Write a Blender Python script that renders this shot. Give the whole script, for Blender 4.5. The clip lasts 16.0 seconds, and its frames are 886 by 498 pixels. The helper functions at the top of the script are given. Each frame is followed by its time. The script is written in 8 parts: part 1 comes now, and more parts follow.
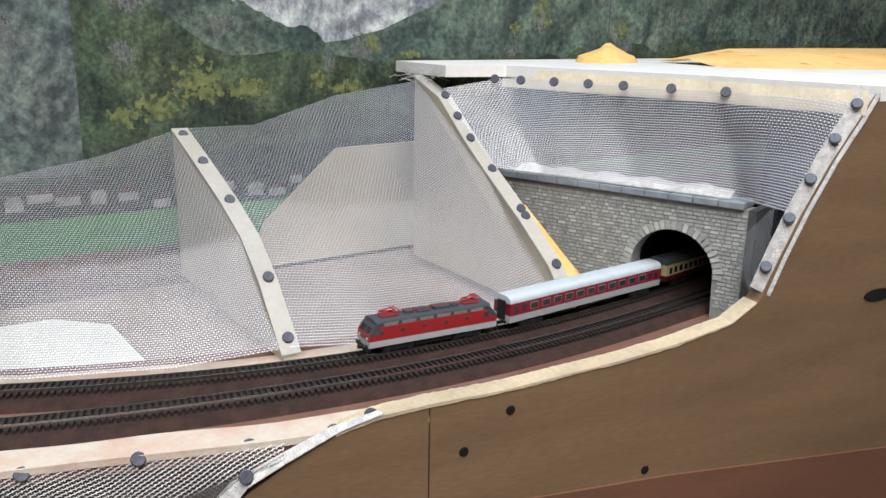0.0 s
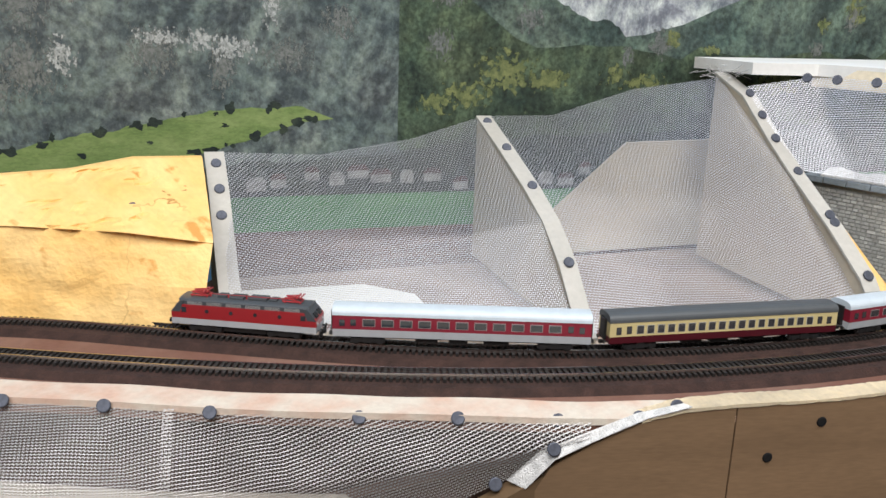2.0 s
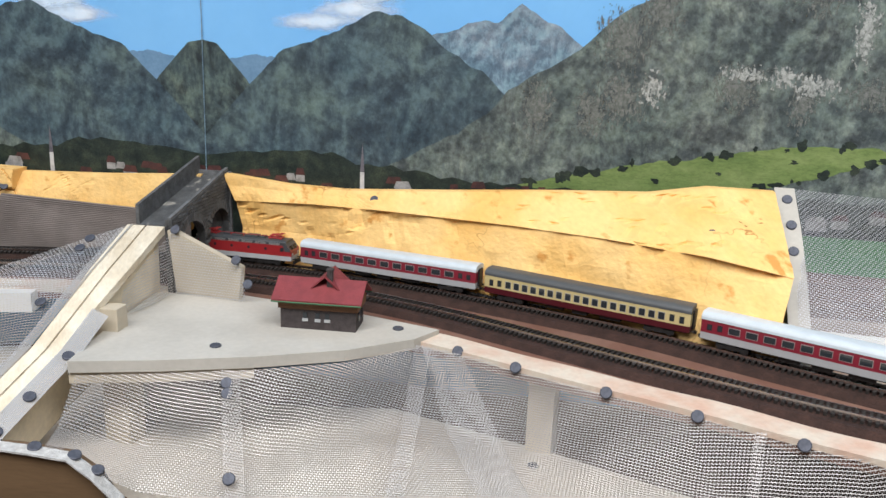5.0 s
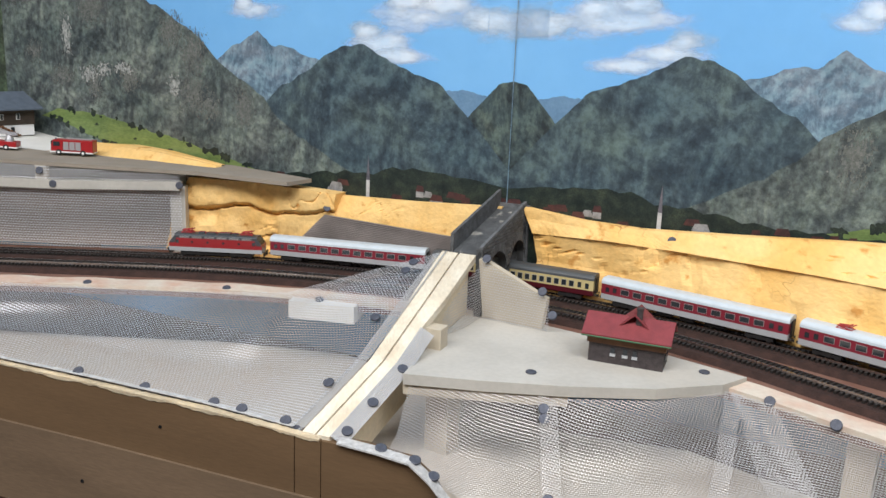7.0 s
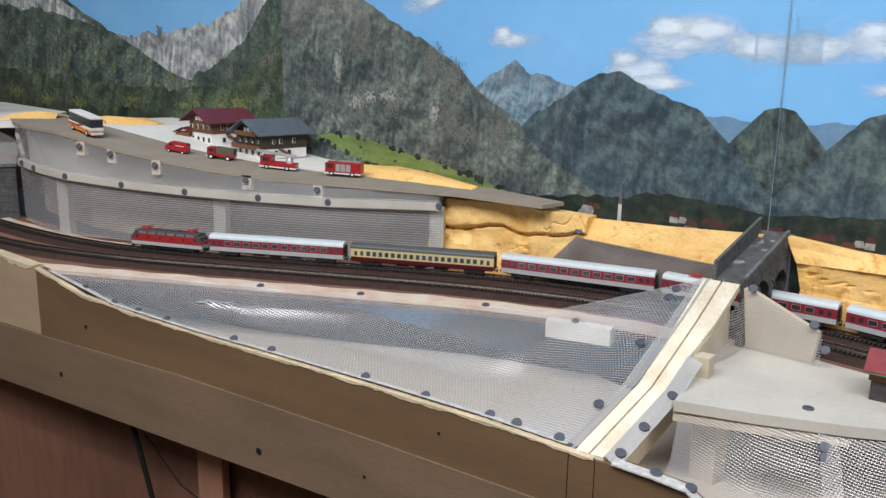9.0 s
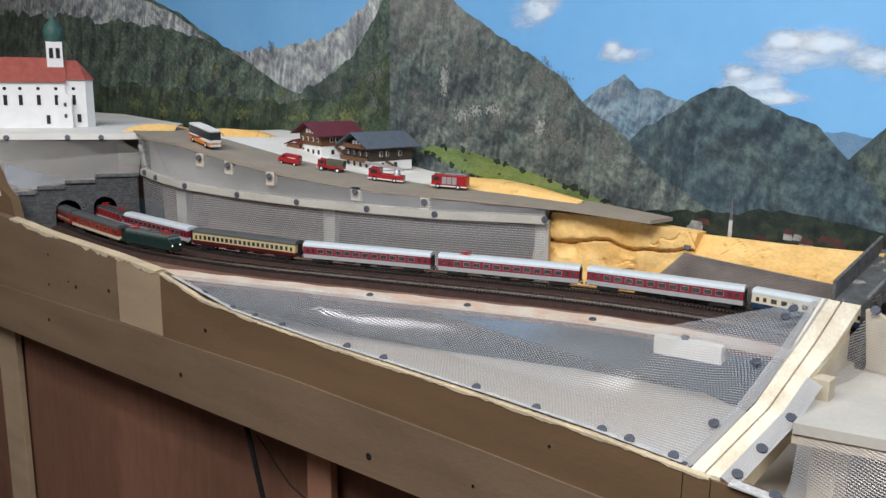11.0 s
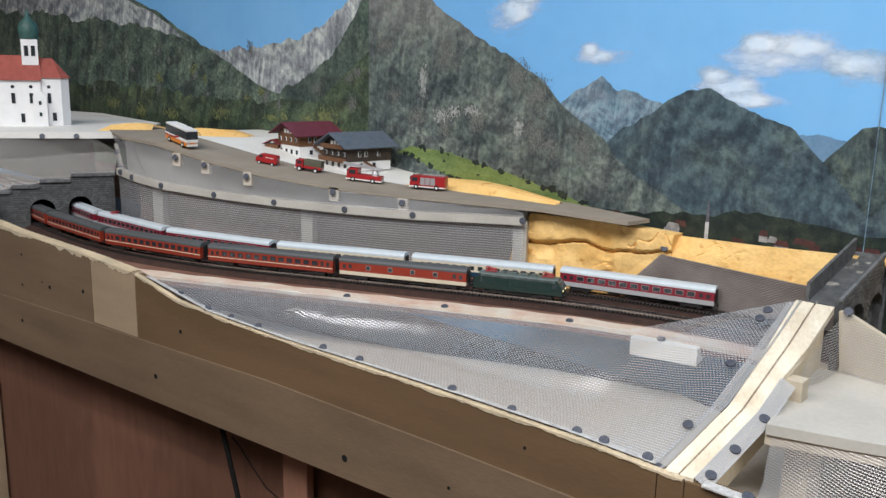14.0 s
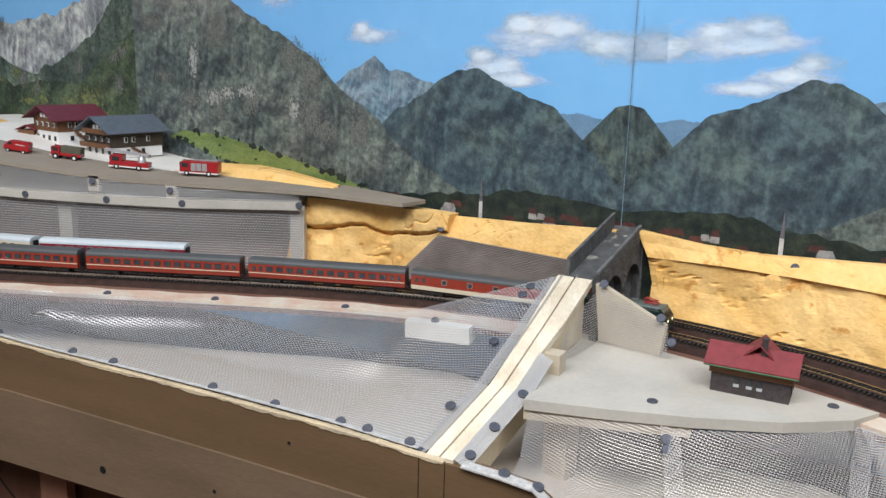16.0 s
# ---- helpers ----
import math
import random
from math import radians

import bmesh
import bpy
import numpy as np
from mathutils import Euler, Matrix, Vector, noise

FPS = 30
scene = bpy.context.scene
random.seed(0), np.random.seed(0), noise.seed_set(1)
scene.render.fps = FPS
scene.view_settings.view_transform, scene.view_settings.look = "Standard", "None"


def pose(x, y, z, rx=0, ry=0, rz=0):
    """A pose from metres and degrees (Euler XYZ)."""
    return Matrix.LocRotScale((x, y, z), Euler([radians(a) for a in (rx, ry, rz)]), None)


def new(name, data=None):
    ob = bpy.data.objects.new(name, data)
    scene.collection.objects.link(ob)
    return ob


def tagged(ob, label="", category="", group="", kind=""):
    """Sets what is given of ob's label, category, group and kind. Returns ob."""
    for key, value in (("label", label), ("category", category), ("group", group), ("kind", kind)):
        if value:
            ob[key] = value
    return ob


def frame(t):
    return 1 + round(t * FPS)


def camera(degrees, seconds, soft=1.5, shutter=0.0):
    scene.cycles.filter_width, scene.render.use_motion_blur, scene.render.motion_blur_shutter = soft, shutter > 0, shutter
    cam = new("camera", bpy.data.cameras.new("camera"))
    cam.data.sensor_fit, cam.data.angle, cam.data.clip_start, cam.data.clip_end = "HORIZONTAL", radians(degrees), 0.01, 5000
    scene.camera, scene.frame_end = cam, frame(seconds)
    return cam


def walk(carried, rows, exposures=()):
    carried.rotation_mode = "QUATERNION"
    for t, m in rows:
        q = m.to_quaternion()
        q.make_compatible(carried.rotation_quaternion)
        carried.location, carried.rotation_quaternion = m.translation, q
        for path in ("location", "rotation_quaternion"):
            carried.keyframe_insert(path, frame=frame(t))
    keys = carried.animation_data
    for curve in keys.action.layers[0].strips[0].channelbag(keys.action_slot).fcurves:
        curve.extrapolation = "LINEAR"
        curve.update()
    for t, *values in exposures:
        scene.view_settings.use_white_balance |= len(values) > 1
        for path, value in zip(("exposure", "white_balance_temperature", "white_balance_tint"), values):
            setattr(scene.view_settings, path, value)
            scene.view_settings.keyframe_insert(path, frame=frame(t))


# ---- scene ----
cam = camera(55.32, 16.0)
PATH = [
    (0.0, pose(0.2243, -0.0442, 0.2059, 75.137, -1.086, -59.262)),
    (0.5, pose(0.2137, -0.0400, 0.2043, 75.119, -1.190, -56.517)),
    (1.0, pose(0.2035, -0.0325, 0.2039, 74.934, -1.306, -52.676)),
    (1.5, pose(0.1952, -0.0221, 0.2018, 74.709, -1.473, -48.091)),
    (2.0, pose(0.1807, -0.0138, 0.2022, 74.553, -1.721, -43.257)),
    (2.5, pose(0.1639, -0.0042, 0.2007, 74.632, -1.929, -38.416)),
    (3.0, pose(0.1470, 0.0060, 0.2010, 74.820, -2.110, -33.751)),
    (3.5, pose(0.1290, 0.0108, 0.1993, 75.138, -2.262, -28.500)),
    (4.0, pose(0.1086, 0.0153, 0.1992, 75.116, -2.371, -23.034)),
    (4.2, pose(0.1007, 0.0169, 0.1999, 75.241, -2.319, -21.139)),
    (6.3, pose(0.0278, 0.0086, 0.2113, 75.979, -2.202, -4.921)),
    (6.5, pose(0.0198, 0.0074, 0.2121, 76.199, -2.341, -3.372)),
    (7.0, pose(0.0001, 0.0000, 0.2150, 76.829, -2.282, 0.534)),
    (7.5, pose(-0.0208, -0.0104, 0.2198, 77.258, -2.059, 4.383)),
    (8.0, pose(-0.0396, -0.0222, 0.2228, 77.603, -1.919, 8.128)),
    (8.5, pose(-0.0469, -0.0286, 0.2236, 77.317, -1.467, 11.313)),
    (9.0, pose(-0.0501, -0.0292, 0.2267, 77.389, -1.091, 14.119)),
    (9.5, pose(-0.0557, -0.0331, 0.2255, 77.635, -0.941, 16.919)),
    (10.0, pose(-0.0620, -0.0384, 0.2262, 77.888, -0.835, 19.423)),
    (10.2, pose(-0.0644, -0.0407, 0.2275, 77.842, -0.761, 20.094)),
    (12.5, pose(-0.0680, -0.0471, 0.2336, 78.102, -0.964, 20.001)),
    (13.0, pose(-0.0631, -0.0434, 0.2330, 78.032, -0.826, 19.803)),
    (13.5, pose(-0.0647, -0.0434, 0.2331, 77.970, -0.970, 19.546)),
    (14.0, pose(-0.0631, -0.0416, 0.2315, 78.026, -1.219, 18.935)),
    (14.5, pose(-0.0567, -0.0359, 0.2312, 77.804, -1.448, 16.811)),
    (15.0, pose(-0.0459, -0.0296, 0.2301, 77.792, -1.670, 13.870)),
    (15.5, pose(-0.0363, -0.0197, 0.2291, 77.677, -1.537, 10.591)),
    (16.0, pose(-0.0224, -0.0081, 0.2289, 77.211, -1.540, 6.655)),
]
walk(cam, PATH)

# ---- world and lights ----
world = bpy.data.worlds.new("room_air")
scene.world = world
world.use_nodes = True
world.node_tree.nodes["Background"].inputs[0].default_value = (0.9, 0.95, 1.0, 1)
world.node_tree.nodes["Background"].inputs[1].default_value = 0.35
scene.view_settings.exposure = 0.0


def ceiling_lamp(x, y, z, sx, sy, power, colour):
    d = bpy.data.lights.new("ceiling_light", "AREA")
    d.shape, d.size, d.size_y, d.energy, d.color = "RECTANGLE", sx, sy, power, colour
    ob = new("ceiling_light", d)
    ob.matrix_world = pose(x, y, z)
    return ob


ceiling_lamp(-0.35, -0.34, 1.28, 2.4, 0.7, 68, (0.985, 0.985, 1.0))


# ---- materials ----
def material(name, colour, rough=0.6, metal=0.0, vary=0.12, scale=60.0, bump=0.15, grain=400.0, second=None, stretch=(1, 1, 1), spec=0.4, island=False, patch=None):
    """A surface with two scales of variation: stains and fine grain with relief."""
    m = bpy.data.materials.new(name)
    m.use_nodes = True
    t = m.node_tree
    b = t.nodes["Principled BSDF"]
    tc = t.nodes.new("ShaderNodeTexCoord")
    mp = t.nodes.new("ShaderNodeMapping")
    mp.inputs["Scale"].default_value = stretch
    t.links.new(tc.outputs["Object"], mp.inputs[0])
    big = t.nodes.new("ShaderNodeTexNoise")
    big.inputs["Scale"].default_value, big.inputs["Detail"].default_value = scale, 5
    fine = t.nodes.new("ShaderNodeTexNoise")
    fine.inputs["Scale"].default_value, fine.inputs["Detail"].default_value = grain, 4
    t.links.new(mp.outputs[0], big.inputs["Vector"])
    t.links.new(mp.outputs[0], fine.inputs["Vector"])
    ramp = t.nodes.new("ShaderNodeValToRGB")
    c2 = second or tuple(c * (1 - 2 * vary) for c in colour)
    ramp.color_ramp.elements[0].position, ramp.color_ramp.elements[0].color = 0.34, (*c2, 1)
    ramp.color_ramp.elements[1].position, ramp.color_ramp.elements[1].color = 0.62, (*colour, 1)
    t.links.new(big.outputs["Fac"], ramp.inputs[0])
    mix = t.nodes.new("ShaderNodeMix")
    mix.data_type, mix.blend_type = "RGBA", "MULTIPLY"
    mix.inputs[0].default_value = min(1.0, vary * 3)
    t.links.new(ramp.outputs[0], mix.inputs[6])
    t.links.new(fine.outputs["Fac"], mix.inputs[7])
    gain = t.nodes.new("ShaderNodeMix")
    gain.data_type, gain.blend_type = "RGBA", "MULTIPLY"
    gain.inputs[0].default_value = 1.0
    k = 1 + 0.9 * min(1.0, vary * 3)
    gain.inputs[7].default_value = (k, k, k, 1)
    t.links.new(mix.outputs[2], gain.inputs[6])
    last = gain.outputs[2]
    if island:
        info = t.nodes.new("ShaderNodeObjectInfo")
        r2 = t.nodes.new("ShaderNodeValToRGB")
        r2.color_ramp.elements[0].color, r2.color_ramp.elements[1].color = (0.7, 0.7, 0.7, 1), (1.15, 1.15, 1.15, 1)
        t.links.new(info.outputs["Random"], r2.inputs[0])
        m2 = t.nodes.new("ShaderNodeMix")
        m2.data_type, m2.blend_type = "RGBA", "MULTIPLY"
        m2.inputs[0].default_value = 1.0
        t.links.new(last, m2.inputs[6])
        t.links.new(r2.outputs[0], m2.inputs[7])
        last = m2.outputs[2]
    if patch:
        pn = t.nodes.new("ShaderNodeTexNoise")
        pn.inputs["Scale"].default_value, pn.inputs["Detail"].default_value = patch[1], 6
        t.links.new(mp.outputs[0], pn.inputs["Vector"])
        pr = t.nodes.new("ShaderNodeValToRGB")
        pr.color_ramp.elements[0].position, pr.color_ramp.elements[1].position = patch[2], patch[2] + 0.07
        t.links.new(pn.outputs["Fac"], pr.inputs[0])
        m3 = t.nodes.new("ShaderNodeMix")
        m3.data_type = "RGBA"
        t.links.new(pr.outputs[0], m3.inputs[0])
        t.links.new(last, m3.inputs[6])
        m3.inputs[7].default_value = (*patch[0], 1)
        last = m3.outputs[2]
    t.links.new(last, b.inputs["Base Color"])
    b.inputs["Roughness"].default_value, b.inputs["Metallic"].default_value = rough, metal
    b.inputs["Specular IOR Level"].default_value = spec
    if bump:
        bp = t.nodes.new("ShaderNodeBump")
        bp.inputs["Strength"].default_value, bp.inputs["Distance"].default_value = bump, 0.001
        t.links.new(fine.outputs["Fac"], bp.inputs["Height"])
        t.links.new(bp.outputs[0], b.inputs["Normal"])
    return m


def wire_mesh_material(name, cell=0.0026, wire=0.15, colour=(0.58, 0.59, 0.62), metal=0.5):
    """Expanded wire cloth: bright strands in staggered courses on the sheet's own grid, open between them."""
    m = bpy.data.materials.new(name)
    m.use_nodes = True
    t = m.node_tree
    b = t.nodes["Principled BSDF"]
    out = t.nodes["Material Output"]
    uv = t.nodes.new("ShaderNodeTexCoord")
    sep = t.nodes.new("ShaderNodeSeparateXYZ")
    t.links.new(uv.outputs["UV"], sep.inputs[0])

    def maths(op, a, v):
        n = t.nodes.new("ShaderNodeMath")
        n.operation = op
        for i, s in enumerate((a, v)):
            if isinstance(s, (int, float)):
                n.inputs[i].default_value = s
            elif s is not None:
                t.links.new(s, n.inputs[i])
        return n.outputs[0]

    strands = []
    course = maths("FLOOR", maths("DIVIDE", sep.outputs[1], cell * 0.85), None)
    stagger = maths("MULTIPLY", maths("FLOORED_MODULO", course, 2.0), 0.5)
    for axis, k, wire in ((0, 1.0, wire * 1.1), (1, 0.85, wire * 1.0)):
        f = maths("DIVIDE", sep.outputs[axis], cell * k)
        f = maths("FRACT", maths("ADD", f, stagger) if axis == 0 else f, None)
        d = maths("ABSOLUTE", maths("SUBTRACT", f, 0.5), None)
        strands.append((maths("LESS_THAN", d, wire / 2 / k), d))
    cover = maths("MAXIMUM", strands[0][0], strands[1][0])
    height = maths("MULTIPLY", maths("MINIMUM", strands[0][1], strands[1][1]), -1.0)
    bp = t.nodes.new("ShaderNodeBump")
    bp.inputs["Strength"].default_value, bp.inputs["Distance"].default_value = 0.8, 0.0006
    t.links.new(height, bp.inputs["Height"])
    t.links.new(bp.outputs[0], b.inputs["Normal"])
    b.inputs["Base Color"].default_value = (*colour, 1)
    b.inputs["Metallic"].default_value, b.inputs["Roughness"].default_value = metal, 0.36
    clear = t.nodes.new("ShaderNodeBsdfTransparent")
    mix = t.nodes.new("ShaderNodeMixShader")
    t.links.new(cover, mix.inputs[0])
    t.links.new(clear.outputs[0], mix.inputs[1])
    t.links.new(b.outputs[0], mix.inputs[2])
    t.links.new(mix.outputs[0], out.inputs["Surface"])
    return m


# one fascia plywood: a lit copy on the right, a dimmed copy elsewhere
M_PLYLIT = material("lit_fascia_plywood", (0.178, 0.112, 0.062), 0.55, vary=0.12, scale=5, grain=120, stretch=(1, 1, 6), bump=0.1)
M_PLY = material("dim_fascia_plywood", (0.122, 0.076, 0.040), 0.55, vary=0.1, scale=5, grain=120, stretch=(1, 1, 6), bump=0.1)
M_PLYTAN = material("tan_plywood", (0.138, 0.095, 0.060), 0.6, vary=0.12, scale=5, grain=120, stretch=(1, 1, 6), bump=0.12)
M_PLYMID = material("sanded_tan_plywood", (0.27, 0.205, 0.135), 0.6, vary=0.08, scale=8, grain=160, stretch=(1, 1, 4), bump=0.1)
M_PLYDARK = material("dark_plywood", (0.150, 0.070, 0.042), 0.55, vary=0.1, scale=5, grain=120, stretch=(1, 1, 6), bump=0.1)
M_PLYPALE = material("sanded_plywood", (0.52, 0.455, 0.35), 0.6, vary=0.07, scale=14, grain=200, bump=0.1)
M_WOODEDGE = material("cut_wood_edge", (0.80, 0.70, 0.52), 0.65, vary=0.1, scale=30, grain=300, bump=0.3)
M_WHITE = material("white_paint", (0.45, 0.43, 0.385), 0.5, vary=0.07, scale=18, grain=250, bump=0.1)
# M_WHITE's paint lightened for stronger light; also serves the whiter card and block
M_LITWHITE = material("lit_white_paint_and_card", (0.76, 0.75, 0.71), 0.6, vary=0.05, scale=18, grain=250, bump=0.15)
M_RAMP = material("brushed_filler", (0.66, 0.60, 0.48), 0.7, vary=0.12, scale=45, grain=420, bump=1.0, stretch=(1, 0.35, 1), second=(0.52, 0.44, 0.32))
M_PLASTER = material("white_filler", (0.54, 0.48, 0.40), 0.75, vary=0.08, scale=40, grain=300, bump=0.5, second=(0.50, 0.34, 0.26))
M_BED = material("stained_trackbed", (0.17, 0.092, 0.066), 0.8, vary=0.12, scale=16, grain=300, bump=0.4, second=(0.13, 0.055, 0.036))
M_CORK = material("rust_brown_cork", (0.040, 0.019, 0.014), 0.9, vary=0.2, scale=120, grain=700, bump=0.8)
M_FLOORB = material("brown_grey_hardboard", (0.30, 0.235, 0.20), 0.8, vary=0.1, scale=20, grain=300, bump=0.3)
M_DUST = material("dusty_white_board", (0.47, 0.43, 0.37), 0.8, vary=0.1, scale=14, grain=250, bump=0.2, second=(0.46, 0.40, 0.33))


def foam_material():
    """Cut insulation foam: pale skin, deeper yellow where torn, thin brown tears."""
    m = material("yellow_insulation_foam", (0.80, 0.535, 0.215), 0.75, vary=0.09, scale=24, grain=260, bump=0.9, second=(0.74, 0.44, 0.135), stretch=(1, 0.45, 1), patch=((0.60, 0.29, 0.07), 60, 0.625))
    t = m.node_tree
    b = t.nodes["Principled BSDF"]
    base = b.inputs["Base Color"].links[0].from_socket
    tc = t.nodes.new("ShaderNodeTexCoord")

    def band(scale, detail, lo, hi, centre=None):
        n = t.nodes.new("ShaderNodeTexNoise")
        n.inputs["Scale"].default_value, n.inputs["Detail"].default_value, n.inputs["Roughness"].default_value = scale, detail, 0.6
        t.links.new(tc.outputs["Object"], n.inputs["Vector"])
        src = n.outputs["Fac"]
        if centre is not None:
            for op, v in (("SUBTRACT", centre), ("ABSOLUTE", 0.0)):
                k = t.nodes.new("ShaderNodeMath")
                k.operation = op
                k.inputs[1].default_value = v
                t.links.new(src, k.inputs[0])
                src = k.outputs[0]
        r = t.nodes.new("ShaderNodeMapRange")
        r.inputs[1].default_value, r.inputs[2].default_value = lo, hi
        t.links.new(src, r.inputs[0])
        return r.outputs[0]

    tear = t.nodes.new("ShaderNodeMath")
    tear.operation = "MULTIPLY"
    t.links.new(band(17, 4, 0.009, 0.001, 0.5), tear.inputs[0])
    t.links.new(band(9, 2, 0.58, 0.66), tear.inputs[1])
    mix = t.nodes.new("ShaderNodeMix")
    mix.data_type = "RGBA"
    t.links.new(tear.outputs[0], mix.inputs[0])
    t.links.new(base, mix.inputs[6])
    mix.inputs[7].default_value = (0.40, 0.19, 0.05, 1)
    t.links.new(mix.outputs[2], b.inputs["Base Color"])
    return m


M_FOAM = foam_material()
M_NET = wire_mesh_material("aluminium_wire_cloth")
M_NETW = wire_mesh_material("coarse_wire_cloth", cell=0.0033, wire=0.17, colour=(0.74, 0.75, 0.77), metal=0.4)
M_NETP = wire_mesh_material("pale_wire_cloth", cell=0.0025, wire=0.18, colour=(0.80, 0.81, 0.84), metal=0.3)
M_NETB = wire_mesh_material("bright_wire_cloth", cell=0.0033, wire=0.165, colour=(0.78, 0.79, 0.81))
M_NETH = wire_mesh_material("doubled_wire_cloth", cell=0.0012, wire=0.42, colour=(0.45, 0.45, 0.45), metal=0.15)
M_NETD = wire_mesh_material("dull_wire_cloth", cell=0.0022, wire=0.19, colour=(0.42, 0.40, 0.385), metal=0.35)
M_HEM = material("folded_wire_hem", (0.56, 0.555, 0.54), 0.55, metal=0.1, vary=0.15, scale=200, grain=900, bump=1.0)
M_SCREW = material("zinc_screw", (0.085, 0.092, 0.115), 0.6, metal=0.5, vary=0.1, scale=300, grain=900, bump=0.2)
M_RAIL = material("steel_rail", (0.46, 0.44, 0.43), 0.25, metal=1.0, vary=0.05, scale=200, bump=0.0)
M_TIE = material("brown_black_sleeper", (0.020, 0.016, 0.014), 0.7, vary=0.15, scale=300, grain=900, bump=0.3)
M_STONEG = material("grey_cast_stone", (0.54, 0.55, 0.52), 0.85, vary=0.15, scale=150, grain=800, bump=0.6, island=True)
M_MORTAR = material("dark_joint", (0.27, 0.275, 0.26), 0.9, vary=0.1, scale=200, grain=900, bump=0.5)
M_COPING = material("blue_grey_coping", (0.24, 0.28, 0.31), 0.7, vary=0.12, scale=100, grain=600, bump=0.4)
M_STONED = material("dark_grey_stone", (0.13, 0.135, 0.14), 0.85, vary=0.2, scale=150, grain=700, bump=0.7, island=True)
M_STONEDM = material("dark_grey_joint", (0.075, 0.078, 0.08), 0.9, vary=0.15, scale=150, grain=700, bump=0.6)
M_ASPHALT = material("grey_brown_card_road", (0.27, 0.235, 0.19), 0.85, vary=0.06, scale=30, grain=900, bump=0.3)
# near-black: painted shade in tunnels, holes and slot; the cables' own colour
M_DARK = material("black_depth_shade_and_cable", (0.012, 0.012, 0.012), 0.9, vary=0.1, bump=0.0, spec=0.1)
M_REDWALL = material("red_brown_panel", (0.27, 0.135, 0.09), 0.6, vary=0.15, scale=3, grain=90, stretch=(1, 1, 0.2), bump=0.1)
M_ROOM = material("room_plaster", (0.30, 0.26, 0.22), 0.9, vary=0.05, scale=3, bump=0.1)
M_CEIL = material("ceiling_paint", (0.7, 0.68, 0.64), 0.9, vary=0.04, scale=3, bump=0.1)
M_CARPET = material("brown_floor", (0.12, 0.07, 0.05), 0.8, vary=0.15, scale=8, bump=0.3)


# ---- mesh helpers ----
def box(bm, x0, x1, y0, y1, z0, z1, m=None, bevel=0.0):
    vs = [bm.verts.new((x, y, z)) for x in (x0, x1) for y in (y0, y1) for z in (z0, z1)]
    fs = [bm.faces.new([vs[i] for i in f]) for f in ((0, 1, 3, 2), (4, 6, 7, 5), (0, 4, 5, 1), (2, 3, 7, 6), (0, 2, 6, 4), (1, 5, 7, 3))]
    if bevel:
        es = {e for f in fs for e in f.edges}
        r = bmesh.ops.bevel(bm, geom=list(es), offset=bevel, segments=2, affect="EDGES", profile=0.6)
        vs = list({v for f in r["faces"] for v in f.verts} | {v for v in vs if v.is_valid})
    if m is not None:
        bmesh.ops.transform(bm, matrix=m, verts=vs)
    return vs


def prism(bm, poly, h0, h1, m=None, axis="z"):
    """A polygon drawn in a plane and raised along the third axis."""
    def at(a, b, h):
        return {"z": (a, b, h), "y": (a, h, b), "x": (h, a, b)}[axis]
    lo = [bm.verts.new(at(a, b, h0)) for a, b in poly]
    hi = [bm.verts.new(at(a, b, h1)) for a, b in poly]
    n = len(poly)
    fs = [bm.faces.new(lo[::-1]), bm.faces.new(hi)]
    fs += [bm.faces.new((lo[i], lo[(i + 1) % n], hi[(i + 1) % n], hi[i])) for i in range(n)]
    if m is not None:
        bmesh.ops.transform(bm, matrix=m, verts=lo + hi)
    bmesh.ops.recalc_face_normals(bm, faces=fs)
    return lo + hi


def tube(bm, pts, r, n=8, caps=True):
    pts = [Vector(p) for p in pts]
    rings = []
    for i, p in enumerate(pts):
        d = (pts[min(i + 1, len(pts) - 1)] - pts[max(i - 1, 0)]).normalized()
        a = d.orthogonal().normalized() if i == 0 else (rings_a - rings_a.dot(d) * d).normalized()
        rings_a = a
        b = d.cross(a)
        rr = r[i] if isinstance(r, (list, tuple)) else r
        rings.append([bm.verts.new(p + rr * (math.cos(k * 2 * math.pi / n) * a + math.sin(k * 2 * math.pi / n) * b)) for k in range(n)])
    for q, s in zip(rings, rings[1:]):
        for k in range(n):
            bm.faces.new((q[k], q[(k + 1) % n], s[(k + 1) % n], s[k]))
    if caps:
        bm.faces.new(rings[0][::-1])
        bm.faces.new(rings[-1])


def lathe(bm, prof, n=12, m=None):
    """Turned about z: (radius, height) from the bottom up."""
    rings = [[bm.verts.new((r * math.cos(k * 2 * math.pi / n), r * math.sin(k * 2 * math.pi / n), h)) for k in range(n)] for r, h in prof]
    for q, s in zip(rings, rings[1:]):
        for k in range(n):
            bm.faces.new((q[k], q[(k + 1) % n], s[(k + 1) % n], s[k]))
    bm.faces.new(rings[0][::-1])
    bm.faces.new(rings[-1])
    if m is not None:
        bmesh.ops.transform(bm, matrix=m, verts=[v for r in rings for v in r])


def thing(name, m=None, label="", category="", group="", kind=""):
    ob = new(name)
    ob.empty_display_size = 0.01
    if m is not None:
        ob.matrix_basis = m
    return tagged(ob, label, category, group, kind)


def mesh_of(name, bm, mat, smooth=False):
    me = bpy.data.meshes.new(name)
    bm.normal_update()
    bm.to_mesh(me)
    bm.free()
    for mm in mat if isinstance(mat, (list, tuple)) else (mat,):
        me.materials.append(mm)
    if smooth:
        me.polygons.foreach_set("use_smooth", [True] * len(me.polygons))
    return me


def part(name, bm, mat, parent=None, label="", smooth=False):
    ob = new(name, mesh_of(name, bm, mat, smooth))
    ob.parent = parent
    if label:
        ob["label"] = label
    return ob


